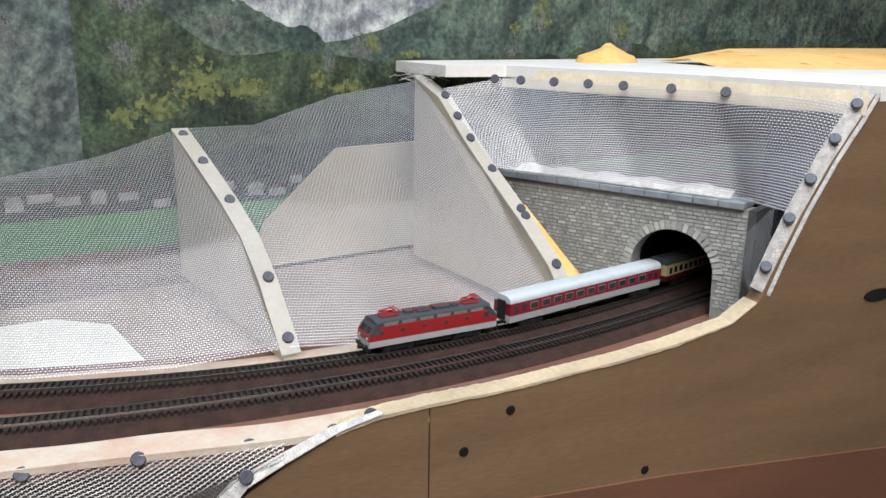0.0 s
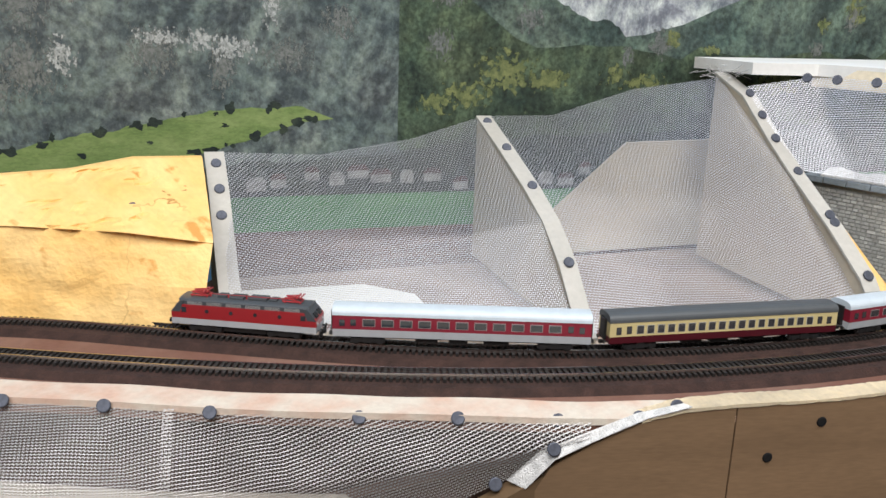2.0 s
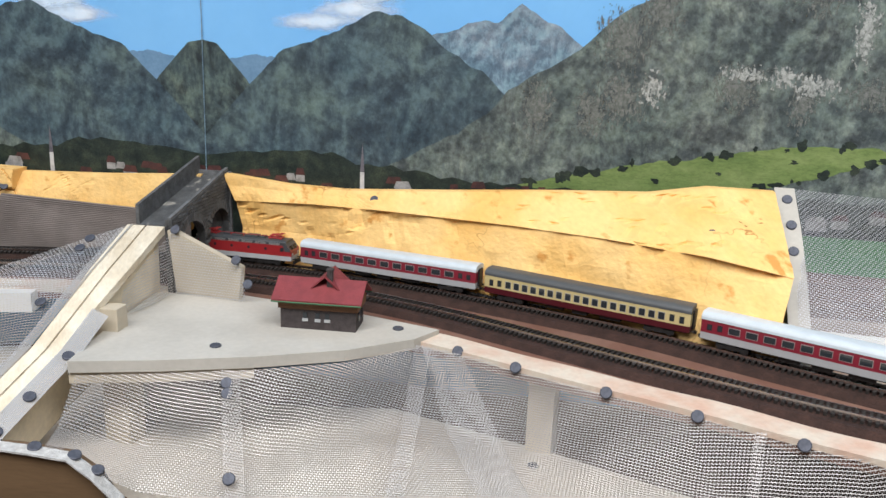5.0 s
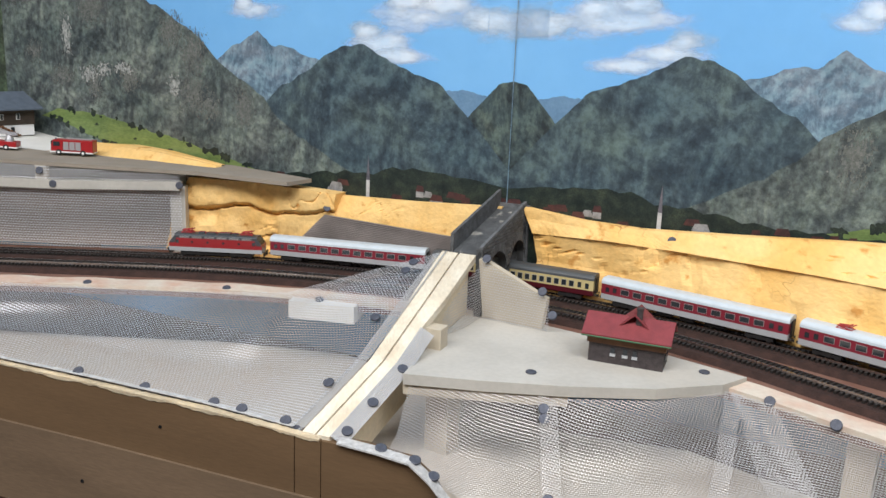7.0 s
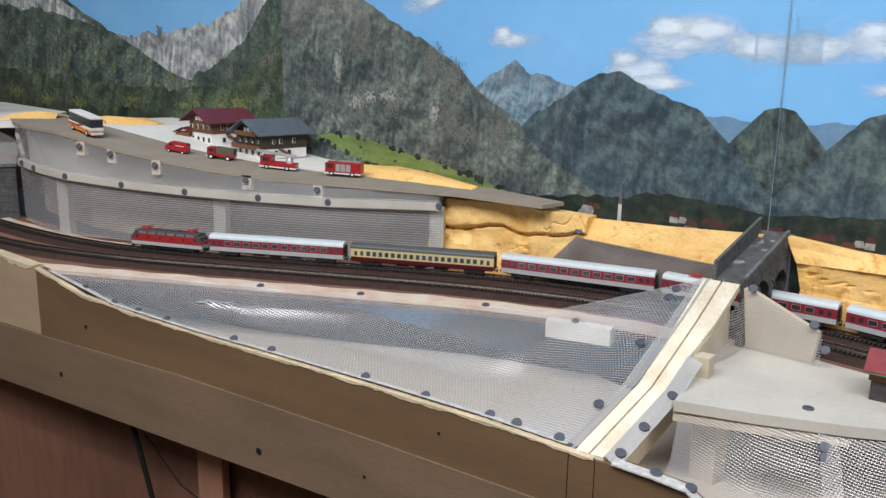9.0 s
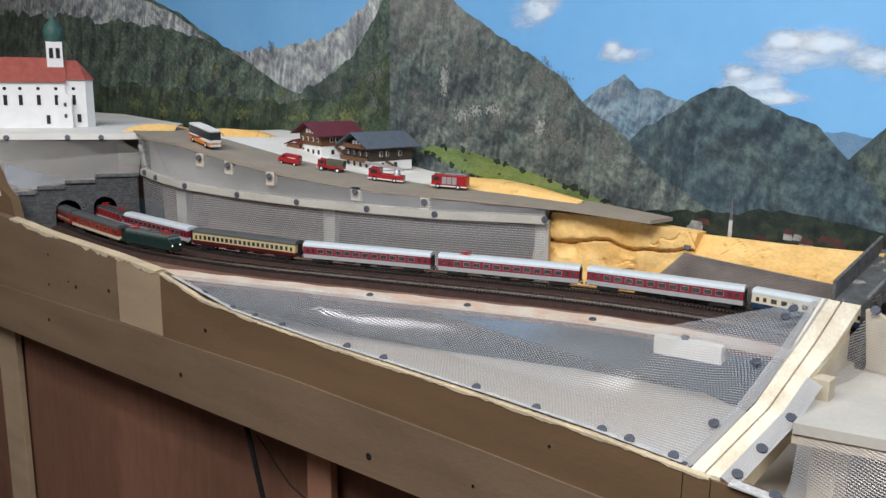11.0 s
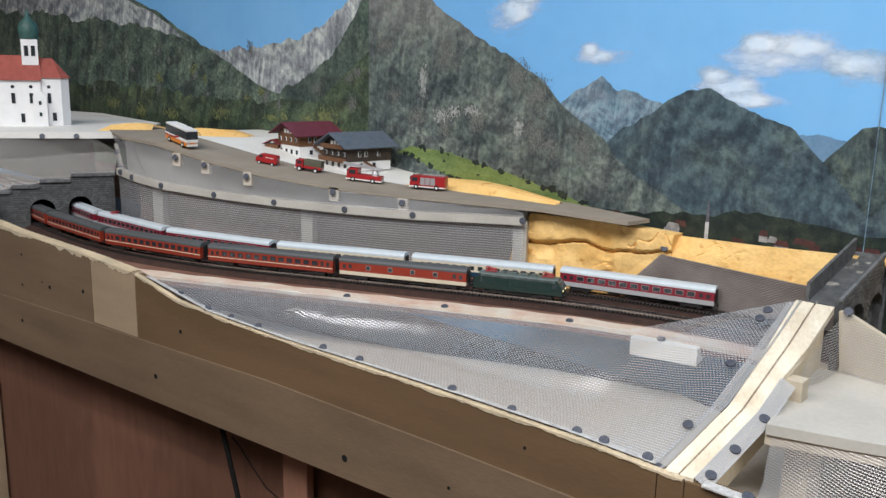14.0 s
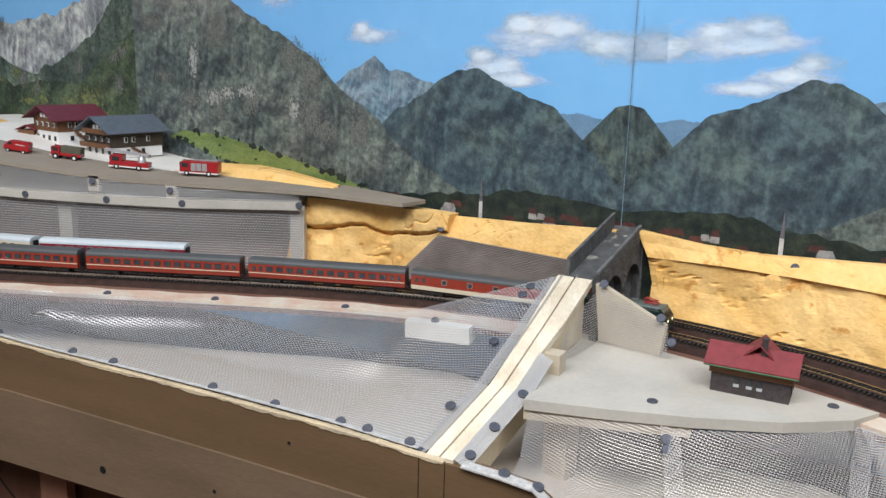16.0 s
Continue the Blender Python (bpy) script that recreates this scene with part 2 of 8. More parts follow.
def solo(name, bm, mat, label, category, group="", kind="", smooth=False):
    return tagged(part(name, bm, mat, None, "", smooth), label, category, group, kind)


def share(name, me, parent, m):
    ob = new(name, me)
    ob.parent = parent
    ob.matrix_basis = m
    return ob


def lerp(a, b, t):
    return tuple(x + (y - x) * t for x, y in zip(a, b))


def ribbon(bm, left, right, thick=0.0):
    """A strip between two rows of points, with its thickness downwards."""
    a = [bm.verts.new(p) for p in left]
    b = [bm.verts.new(p) for p in right]
    for i in range(len(a) - 1):
        bm.faces.new((a[i], b[i], b[i + 1], a[i + 1]))
    if thick:
        c = [bm.verts.new((p[0], p[1], p[2] - thick)) for p in left]
        d = [bm.verts.new((p[0], p[1], p[2] - thick)) for p in right]
        for i in range(len(a) - 1):
            bm.faces.new((c[i], c[i + 1], d[i + 1], d[i]))
            bm.faces.new((a[i], a[i + 1], c[i + 1], c[i]))
            bm.faces.new((b[i], d[i], d[i + 1], b[i + 1]))
        bm.faces.new((a[0], c[0], d[0], b[0]))
        bm.faces.new((a[-1], b[-1], d[-1], c[-1]))


def smooth_line(ctrl, step=0.005):
    """A smooth curve near the control points, sampled evenly: points and their distance along it."""
    p = np.array(ctrl, float)
    out = []
    for i in range(1, len(p) - 2):
        a, b, c, d = p[i - 1:i + 3]
        for k in range(12):
            t = k / 12
            out.append(0.5 * (2 * b + (c - a) * t + (2 * a - 5 * b + 4 * c - d) * t * t + (3 * b - a - 3 * c + d) * t ** 3))
    out = np.array(out)
    for _ in range(30):
        out[1:-1] = 0.25 * out[:-2] + 0.5 * out[1:-1] + 0.25 * out[2:]
    run = np.r_[0, np.cumsum(np.hypot(*np.diff(out, axis=0).T))]
    s = np.arange(0, run[-1], step)
    return np.c_[np.interp(s, run, out[:, 0]), np.interp(s, run, out[:, 1])], s


def offset(line, d):
    """The line moved sideways (to the left of its direction)."""
    g = np.gradient(line, axis=0)
    g /= np.hypot(g[:, 0], g[:, 1])[:, None]
    return line + d * np.c_[-g[:, 1], g[:, 0]]


def net(name, rows, label, mat=None, wave=0.002, seed=0, group="wire cloth", ripple=0.0, creases=()):
    """A sheet of wire cloth through rows of points (each row from one edge to the other), softly buckled."""
    g = [[Vector(p) for p in row] for row in rows]
    nu, nv = 96, 30

    def along(row, t):
        f = t * (len(row) - 1)
        i = min(int(f), len(row) - 2)
        return row[i].lerp(row[i + 1], f - i)
    bm = bmesh.new()
    uvl = bm.loops.layers.uv.new("UVMap")
    grid, uvs = [], {}
    cols = [[along(r, i / nu) for r in g] for i in range(nu + 1)]
    runs = [0.0]
    for a, b in zip(cols, cols[1:]):
        runs.append(runs[-1] + (b[len(g) // 2] - a[len(g) // 2]).length)
    for j in range(nv + 1):
        line = []
        for i in range(nu + 1):
            p = along(cols[i], j / nv)
            reach = sum((b - a).length for a, b in zip(cols[i], cols[i][1:])) * j / nv
            edge = math.sin(math.pi * i / nu) ** 0.5 * math.sin(math.pi * j / nv) ** 0.5
            k = noise.noise(p * 14 + Vector((seed * 7.3, 0, 0))) + 0.6 * noise.noise(p * 34 + Vector((seed * 3.1, 0, 0)))
            p = p + Vector((0, -0.35, 1)) * (wave * edge * k)
            if ripple:
                p = p + Vector((0, -0.2, 1)) * (ripple * edge * max(0.0, 1 - 2.3 * i / nu) * math.sin(150 * i / nu + 3 * j / nv))
            for (a0, b0), (a1, b1), rise in creases:
                q = Vector((i / nu - a0, j / nv - b0))
                w2 = Vector((a1 - a0, b1 - b0))
                f = max(0.0, min(1.0, q.dot(w2) / w2.length_squared))
                gap = (q - w2 * f).length
                p = p + Vector((-0.3, -0.3, 1)) * (rise * (1 - 0.8 * f) * edge * math.exp(-(gap / 0.035) ** 2))
            v = bm.verts.new(p)
            uvs[v] = (runs[i], reach)
            line.append(v)
        grid.append(line)
    for j in range(nv):
        for i in range(nu):
            f = bm.faces.new((grid[j][i], grid[j][i + 1], grid[j + 1][i + 1], grid[j + 1][i]))
            for lp in f.loops:
                lp[uvl].uv = uvs[lp.vert]
    return solo(name, bm, mat or M_NET, label, "wire mesh", group, smooth=True)


SCREW = None


def screws(places, normal=(0, -0.6, 0.8), group="screws in the wire cloth"):
    """Flat screw heads with washers, set on their sheet."""
    global SCREW
    if SCREW is None:
        bm = bmesh.new()
        lathe(bm, [(0.0039, -0.001), (0.0039, 0.0003), (0.0033, 0.0007), (0.0012, 0.0006)], 12)
        SCREW = mesh_of("screw", bm, M_SCREW)
    q = Vector(normal).to_track_quat("Z", "Y").to_matrix().to_4x4()
    for p in places:
        ob = new("screw", SCREW)
        ob.matrix_basis = Matrix.Translation(p) @ q @ pose(0, 0, 0, 0, 0, random.uniform(0, 90))
        tagged(ob, "flat zinc screw head holding wire cloth to wood", "screw", group)

# ---- setting: backdrop, room, table ----
BD_DIR = Vector((0.9101, -0.4144, 0))
BD_OUT = Vector((0.4144, 0.9101, 0))
BD_DIST = 0.7652


def bd(s, z, off=0.0):
    """A place on the backdrop board: metres along it, height, and distance in front of it."""
    return BD_DIR * s + BD_OUT * (BD_DIST - off) + Vector((0, 0, z))


BD_POSE = Matrix(((BD_DIR.x, 0, -BD_OUT.x, BD_OUT.x * BD_DIST), (BD_DIR.y, 0, -BD_OUT.y, BD_OUT.y * BD_DIST), (0, 1, 0, 0), (0, 0, 0, 1)))


def print_material(name, colour, second, third=None, scale=30.0, contrast=0.5, fleck=0.0, fleckcol=(0.6, 0.6, 0.55), stretch=(1, 1, 1), flscale=70, hi=0.62, gully=None, high=None):
    """Printed paper with a satin sheen: blotches of two or three inks and pale flecks."""
    m = bpy.data.materials.new(name)
    m.use_nodes = True
    t = m.node_tree
    b = t.nodes["Principled BSDF"]
    tc = t.nodes.new("ShaderNodeTexCoord")
    mp = t.nodes.new("ShaderNodeMapping")
    mp.inputs["Scale"].default_value = stretch
    t.links.new(tc.outputs["Object"], mp.inputs[0])

    def field(s, detail, rough=0.6):
        n = t.nodes.new("ShaderNodeTexNoise")
        n.inputs["Scale"].default_value, n.inputs["Detail"].default_value, n.inputs["Roughness"].default_value = s, detail, rough
        t.links.new(mp.outputs[0], n.inputs["Vector"])
        return n.outputs["Fac"]

    def ramp(src, *stops):
        r = t.nodes.new("ShaderNodeValToRGB")
        e = r.color_ramp.elements
        while len(e) < len(stops):
            e.new(0.5)
        for el, (p, c) in zip(e, stops):
            el.position, el.color = p, (*c, 1)
        t.links.new(src, r.inputs[0])
        return r.outputs[0]

    def mixed(fac, a, c, mode="MIX"):
        n = t.nodes.new("ShaderNodeMix")
        n.data_type, n.blend_type = "RGBA", mode
        for i, s in ((0, fac), (6, a), (7, c)):
            if isinstance(s, (int, float)):
                n.inputs[i].default_value = s
            elif isinstance(s, tuple):
                n.inputs[i].default_value = (*s, 1)
            else:
                t.links.new(s, n.inputs[i])
        return n.outputs[2]

    stops = [(0.36, second), (hi, colour)] if third is None else [(0.34, second), (0.5, colour), (0.68, third)]
    col = ramp(field(scale, 8, 0.65), *stops)
    grain = ramp(field(scale * 13, 6, 0.72), (0.3, (1 - contrast,) * 3), (0.7, (1 + contrast * 0.6,) * 3))
    col = mixed(1.0, col, grain, "MULTIPLY")
    if gully:
        # relief: the print's mountainsides are lit from one side, ridges and gullies running downhill
        gm = t.nodes.new("ShaderNodeMapping")
        gm.inputs["Scale"].default_value = (1.2, 0.78, 1)
        gm.inputs["Rotation"].default_value = (0, 0, 0.3)
        t.links.new(tc.outputs["Object"], gm.inputs[0])

        def height(shift):
            sh = t.nodes.new("ShaderNodeVectorMath")
            sh.operation = "ADD"
            sh.inputs[1].default_value = shift
            t.links.new(gm.outputs[0], sh.inputs[0])
            n = t.nodes.new("ShaderNodeTexNoise")
            n.inputs["Scale"].default_value, n.inputs["Detail"].default_value, n.inputs["Roughness"].default_value = gully[0], 9, 0.68
            n.inputs["Distortion"].default_value = 0.25
            t.links.new(sh.outputs[0], n.inputs["Vector"])
            return n.outputs["Fac"]
        slope = t.nodes.new("ShaderNodeMath")
        slope.operation = "SUBTRACT"
        t.links.new(height((0, 0, 0)), slope.inputs[0])
        t.links.new(height((0.10 / gully[0], -0.08 / gully[0], 0)), slope.inputs[1])
        mr = t.nodes.new("ShaderNodeMapRange")
        for i, v in ((1, -0.075), (2, 0.075), (3, 0.0), (4, 1.0)):
            mr.inputs[i].default_value = v
        t.links.new(slope.outputs[0], mr.inputs[0])
        g = gully[1]
        col = mixed(1.0, col, ramp(mr.outputs[0], (0.0, (1 - g, 1 - g, 1 - g * 0.9)), (0.5, (1, 1, 1)), (1.0, (1 + g * 1.3, 1 + g * 1.3, 1 + g))), "MULTIPLY")
    if high:
        sp = t.nodes.new("ShaderNodeSeparateXYZ")
        t.links.new(tc.outputs["Object"], sp.inputs[0])
        ad = t.nodes.new("ShaderNodeMath")
        ad.operation = "MULTIPLY_ADD"
        ad.inputs[1].default_value = 0.22
        t.links.new(field(26, 8, 0.75), ad.inputs[0])
        t.links.new(sp.outputs[1], ad.inputs[2])
        mr = t.nodes.new("ShaderNodeMapRange")
        for i, v in ((1, high[1] + 0.11), (2, high[2] + 0.11), (3, 0.0), (4, high[3])):
            mr.inputs[i].default_value = v
        t.links.new(ad.outputs[0], mr.inputs[0])
        rock = ramp(field(90, 6, 0.7), (0.35, tuple(c * 0.45 for c in high[0])), (0.65, high[0]))
        col = mixed(mr.outputs[0], col, rock)
    if fleck:
        fl = ramp(field(flscale, 7, 0.7), (1 - fleck, (0, 0, 0)), (1 - fleck + 0.05, (1, 1, 1)))
        col = mixed(fl, col, fleckcol)
    t.links.new(col, b.inputs["Base Color"])
    b.inputs["Roughness"].default_value, b.inputs["Specular IOR Level"].default_value = 0.42, 0.35
    return m


P_SKY = print_material("print_sky_blue", (0.20, 0.47, 0.80), (0.16, 0.42, 0.77), scale=3, contrast=0.03)
P_CLOUD = print_material("print_cloud_white", (0.72, 0.80, 0.88), (0.50, 0.66, 0.84), scale=14, contrast=0.05)
P_PALE = print_material("print_pale_ridge", (0.16, 0.28, 0.42), (0.12, 0.23, 0.36), scale=30, contrast=0.15)
P_FAR = print_material("print_far_peaks", (0.15, 0.23, 0.30), (0.10, 0.17, 0.23), third=(0.22, 0.30, 0.37), scale=26, contrast=0.2, gully=(30, 0.4), high=((0.40, 0.45, 0.50), 0.18, 0.24, 0.5))
# P_MID, P_MAIN and P_SLOPE inks include the pale haze of gloss reflections
P_MID = print_material("print_middle_mountains", (0.066, 0.099, 0.118), (0.047, 0.078, 0.100), third=(0.088, 0.125, 0.124), scale=12, contrast=0.42, gully=(15, 0.42), fleck=0.31, fleckcol=(0.12, 0.155, 0.12), flscale=90)
P_CTR = print_material("print_centre_peak", (0.068, 0.094, 0.092), (0.046, 0.070, 0.080), third=(0.115, 0.135, 0.105), scale=20, contrast=0.35, gully=(15, 0.6))
P_MAIN = print_material("print_forest_mountain", (0.112, 0.140, 0.136), (0.072, 0.098, 0.100), third=(0.165, 0.190, 0.176), scale=12, contrast=0.62, gully=(15, 0.46), high=((0.36, 0.365, 0.36), 0.25, 0.33, 0.55), fleck=0.335, fleckcol=(0.26, 0.265, 0.25), flscale=120)
P_SLOPE = print_material("print_wooded_slope", (0.092, 0.128, 0.108), (0.052, 0.082, 0.074), third=(0.145, 0.186, 0.146), scale=14, contrast=0.7, gully=(9, 0.45), fleck=0.30, fleckcol=(0.17, 0.20, 0.12), flscale=80)
P_ROCK = print_material("print_grey_rock", (0.32, 0.35, 0.37), (0.21, 0.24, 0.255), third=(0.43, 0.455, 0.475), scale=26, contrast=0.3, stretch=(1.2, 0.8, 1), gully=(15, 0.5), fleck=0.35, fleckcol=(0.13, 0.17, 0.13), flscale=45)
P_WHITE = print_material("print_white_cliff", (0.5, 0.52, 0.5), (0.25, 0.28, 0.26), scale=120, contrast=0.5)
P_MEADOW = print_material("print_alpine_meadow", (0.165, 0.235, 0.078), (0.118, 0.178, 0.060), third=(0.225, 0.290, 0.110), scale=30, contrast=0.3, stretch=(0.6, 1.6, 1), fleck=0.33, fleckcol=(0.05, 0.075, 0.04), flscale=55)
P_FIELD = print_material("print_green_field", (0.10, 0.27, 0.10), (0.07, 0.21, 0.09), scale=12, contrast=0.12, stretch=(0.4, 3, 1))
P_TREES = print_material("print_dark_trees", (0.026, 0.038, 0.032), (0.013, 0.021, 0.020), third=(0.052, 0.068, 0.048), scale=70, contrast=0.65)
P_FOREST = print_material("print_lower_forest", (0.062, 0.090, 0.060), (0.030, 0.048, 0.038), third=(0.105, 0.138, 0.080), scale=20, contrast=0.7, gully=(12, 0.4), fleck=0.33, fleckcol=(0.13, 0.165, 0.085), flscale=70)
P_SUNNY = print_material("print_sunlit_pasture", (0.27, 0.28, 0.09), (0.14, 0.17, 0.05), scale=90, contrast=0.5)
P_ROOF = print_material("print_red_roofs", (0.10, 0.042, 0.038), (0.055, 0.03, 0.03), scale=120, contrast=0.3)
P_HOUSE = print_material("print_white_houses", (0.36, 0.36, 0.355), (0.18, 0.18, 0.18), scale=120, contrast=0.2)
P_CHURCH = print_material("print_church_white", (0.62, 0.62, 0.61), (0.42, 0.42, 0.42), scale=120, contrast=0.15)
P_SPIRE = print_material("print_slate_spire", (0.16, 0.15, 0.17), (0.10, 0.10, 0.12), scale=120, contrast=0.3)
P_BROWN = print_material("print_brown_field", (0.20, 0.13, 0.10), (0.12, 0.08, 0.07), scale=40, contrast=0.3, stretch=(0.4, 3, 1))

def soft_ink(name, inks, soft=0.35, ragged=0.9, scale=60.0, grain=0.2, stretch=(1, 1, 1)):
    """Ink that thins out to nothing at a ragged rim, laid over the print below it."""
    m = print_material(name, inks[0], inks[1], scale=scale, contrast=grain)
    t = m.node_tree
    tc = t.nodes.new("ShaderNodeTexCoord")
    ln = t.nodes.new("ShaderNodeVectorMath")
    ln.operation = "LENGTH"
    t.links.new(tc.outputs["UV"], ln.inputs[0])
    mp = t.nodes.new("ShaderNodeMapping")
    mp.inputs["Scale"].default_value = stretch
    t.links.new(tc.outputs["Object"], mp.inputs[0])
    n = t.nodes.new("ShaderNodeTexNoise")
    n.inputs["Scale"].default_value, n.inputs["Detail"].default_value, n.inputs["Roughness"].default_value = scale, 8, 0.62
    t.links.new(mp.outputs[0], n.inputs["Vector"])
    k = t.nodes.new("ShaderNodeMath")
    k.operation = "MULTIPLY_ADD"
    k.inputs[1].default_value, k.inputs[2].default_value = -2 * ragged, ragged
    t.links.new(n.outputs["Fac"], k.inputs[0])
    s = t.nodes.new("ShaderNodeMath")
    s.operation = "ADD"
    t.links.new(k.outputs[0], s.inputs[0])
    t.links.new(ln.outputs["Value"], s.inputs[1])
    r = t.nodes.new("ShaderNodeMapRange")
    r.interpolation_type = "SMOOTHSTEP"
    for i, v in ((1, 0.75), (2, 0.75 - soft), (3, 0.0), (4, 1.0)):
        r.inputs[i].default_value = v
    t.links.new(s.outputs[0], r.inputs[0])
    t.links.new(r.outputs[0], t.nodes["Principled BSDF"].inputs["Alpha"])
    return m


def soft_patch(cx, cz, rx, rz, layer, name, mat):
    """A patch of soft ink on the backdrop."""
    bm = bmesh.new()
    uv = bm.loops.layers.uv.new("UVMap")
    q = [(-1, -1), (1, -1), (1, 1), (-1, 1)]
    f = bm.faces.new([bm.verts.new((cx + a * rx, cz + b * rz, 0.0006 + layer * 0.00008)) for a, b in q])
    for lp, c in zip(f.loops, q):
        lp[uv].uv = c
    return part(name, bm, mat, backdrop)


P_CLOUDS = soft_ink("print_soft_cloud", ((0.70, 0.79, 0.88), (0.52, 0.68, 0.85)), 0.7, 0.8, 22, 0.04, (0.7, 1.6, 1))
P_CLIFFS = soft_ink("print_pale_cliff", ((0.20, 0.21, 0.20), (0.10, 0.115, 0.105)), 0.35, 2.2, 330, 0.6, (1.5, 0.65, 1))
P_WCLIFF = soft_ink("print_white_cliff_soft", ((0.46, 0.48, 0.46), (0.20, 0.22, 0.21)), 0.35, 2.2, 300, 0.6, (1.3, 0.8, 1))
P_SUNSOFT = soft_ink("print_sunlit_trees", ((0.22, 0.245, 0.10), (0.08, 0.105, 0.05)), 0.25, 2.1, 140, 0.7, (1.2, 1, 1))
P_DARKSOFT = soft_ink("print_dark_wood", ((0.020, 0.034, 0.022), (0.010, 0.018, 0.014)), 0.3, 1.6, 60, 0.5)

SEAM_A, SEAM_B, SEAM_C = -0.9705, -0.2815, 0.3705
Z_LOW, Z_TOP = -0.30, 0.62


def ridge(ctrl, amp, freq, seed, n=60):
    """A mountain outline through a few summits and saddles, roughened at three scales."""
    xs, zs = [c[0] for c in ctrl], [c[1] for c in ctrl]
    if xs[0] > xs[-1]:
        xs, zs = xs[::-1], zs[::-1]
    out = []
    for i in range(n + 1):
        x = xs[0] + (xs[-1] - xs[0]) * i / n
        z = float(np.interp(x, xs, zs))
        e = min(1.0, 6 * min(i, n - i) / n)
        k = sum(noise.noise(Vector((x * freq * f, seed, 0.3))) * a for f, a in ((1, 1.0), (2.7, 0.55), (7.0, 0.35)))
        out.append((x, z + amp * e * k))
    return out


def sheet(bm, poly, off):
    f = bm.faces.new([bm.verts.new((x, z, off)) for x, z in poly])
    return f


def blob(cx, cz, rx, rz, seed, n=26, rough=0.45, flat=0.0):
    pts = []
    for k in range(n):
        a = 2 * math.pi * k / n
        r = 1 + rough * (noise.noise(Vector((math.cos(a) * 1.7, math.sin(a) * 1.7, seed * 3.7))) + 0.5 * noise.noise(Vector((math.cos(a) * 5, math.sin(a) * 5, seed * 1.9))))
        z = math.sin(a)
        pts.append((cx + rx * r * math.cos(a), cz + rz * r * (z if z > 0 else z * (1 - flat))))
    return pts


backdrop = thing("backdrop", BD_POSE, "printed alpine panorama board behind the model railway", "backdrop", kind="structure")
bm = bmesh.new()
box(bm, -2.6, 2.4, Z_LOW, Z_TOP, -0.02, 0.0)
part("backing_board", bm, P_SKY, backdrop, "sky blue printed board")

# left half of the valley picture, from the middle seam to its outer edge (0 to 1), and the picture beyond it in metres
MAIN = [(1.0, 0.354), (0.918, 0.338), (0.839, 0.326), (0.72, 0.278), (0.599, 0.243), (0.51, 0.198), (0.427, 0.159), (0.338, 0.113), (0.24, 0.082)]
FAR = [(0.56, 0.16), (0.51, 0.195), (0.466, 0.215), (0.429, 0.226), (0.401, 0.212), (0.37, 0.214), (0.299, 0.195), (0.22, 0.16)]
MID = [(0.46, 0.11), (0.426, 0.146), (0.396, 0.166), (0.328, 0.194), (0.3055, 0.2086), (0.271, 0.2185), (0.237, 0.217), (0.182, 0.199), (0.111, 0.184), (0.066, 0.154), (0.033, 0.130), (0.0, 0.105)]
PALE = [(0.14, 0.15), (0.109, 0.178), (0.07, 0.177), (0.0, 0.172)]
MEADOW = [(0.915, 0.116), (0.87, 0.127), (0.77, 0.124), (0.669, 0.112), (0.601, 0.104), (0.537, 0.095), (0.43, 0.078)]
MEADOW_LOW = [(0.915, 0.116), (0.87, 0.113), (0.77, 0.092), (0.667, 0.078), (0.548, 0.072), (0.43, 0.064)]
TREES = [(1.0, 0.085), (0.80, 0.080), (0.67, 0.074), (0.54, 0.078), (0.419, 0.078), (0.314, 0.083), (0.221, 0.090), (0.152, 0.097), (0.07, 0.094), (0.0, 0.088)]


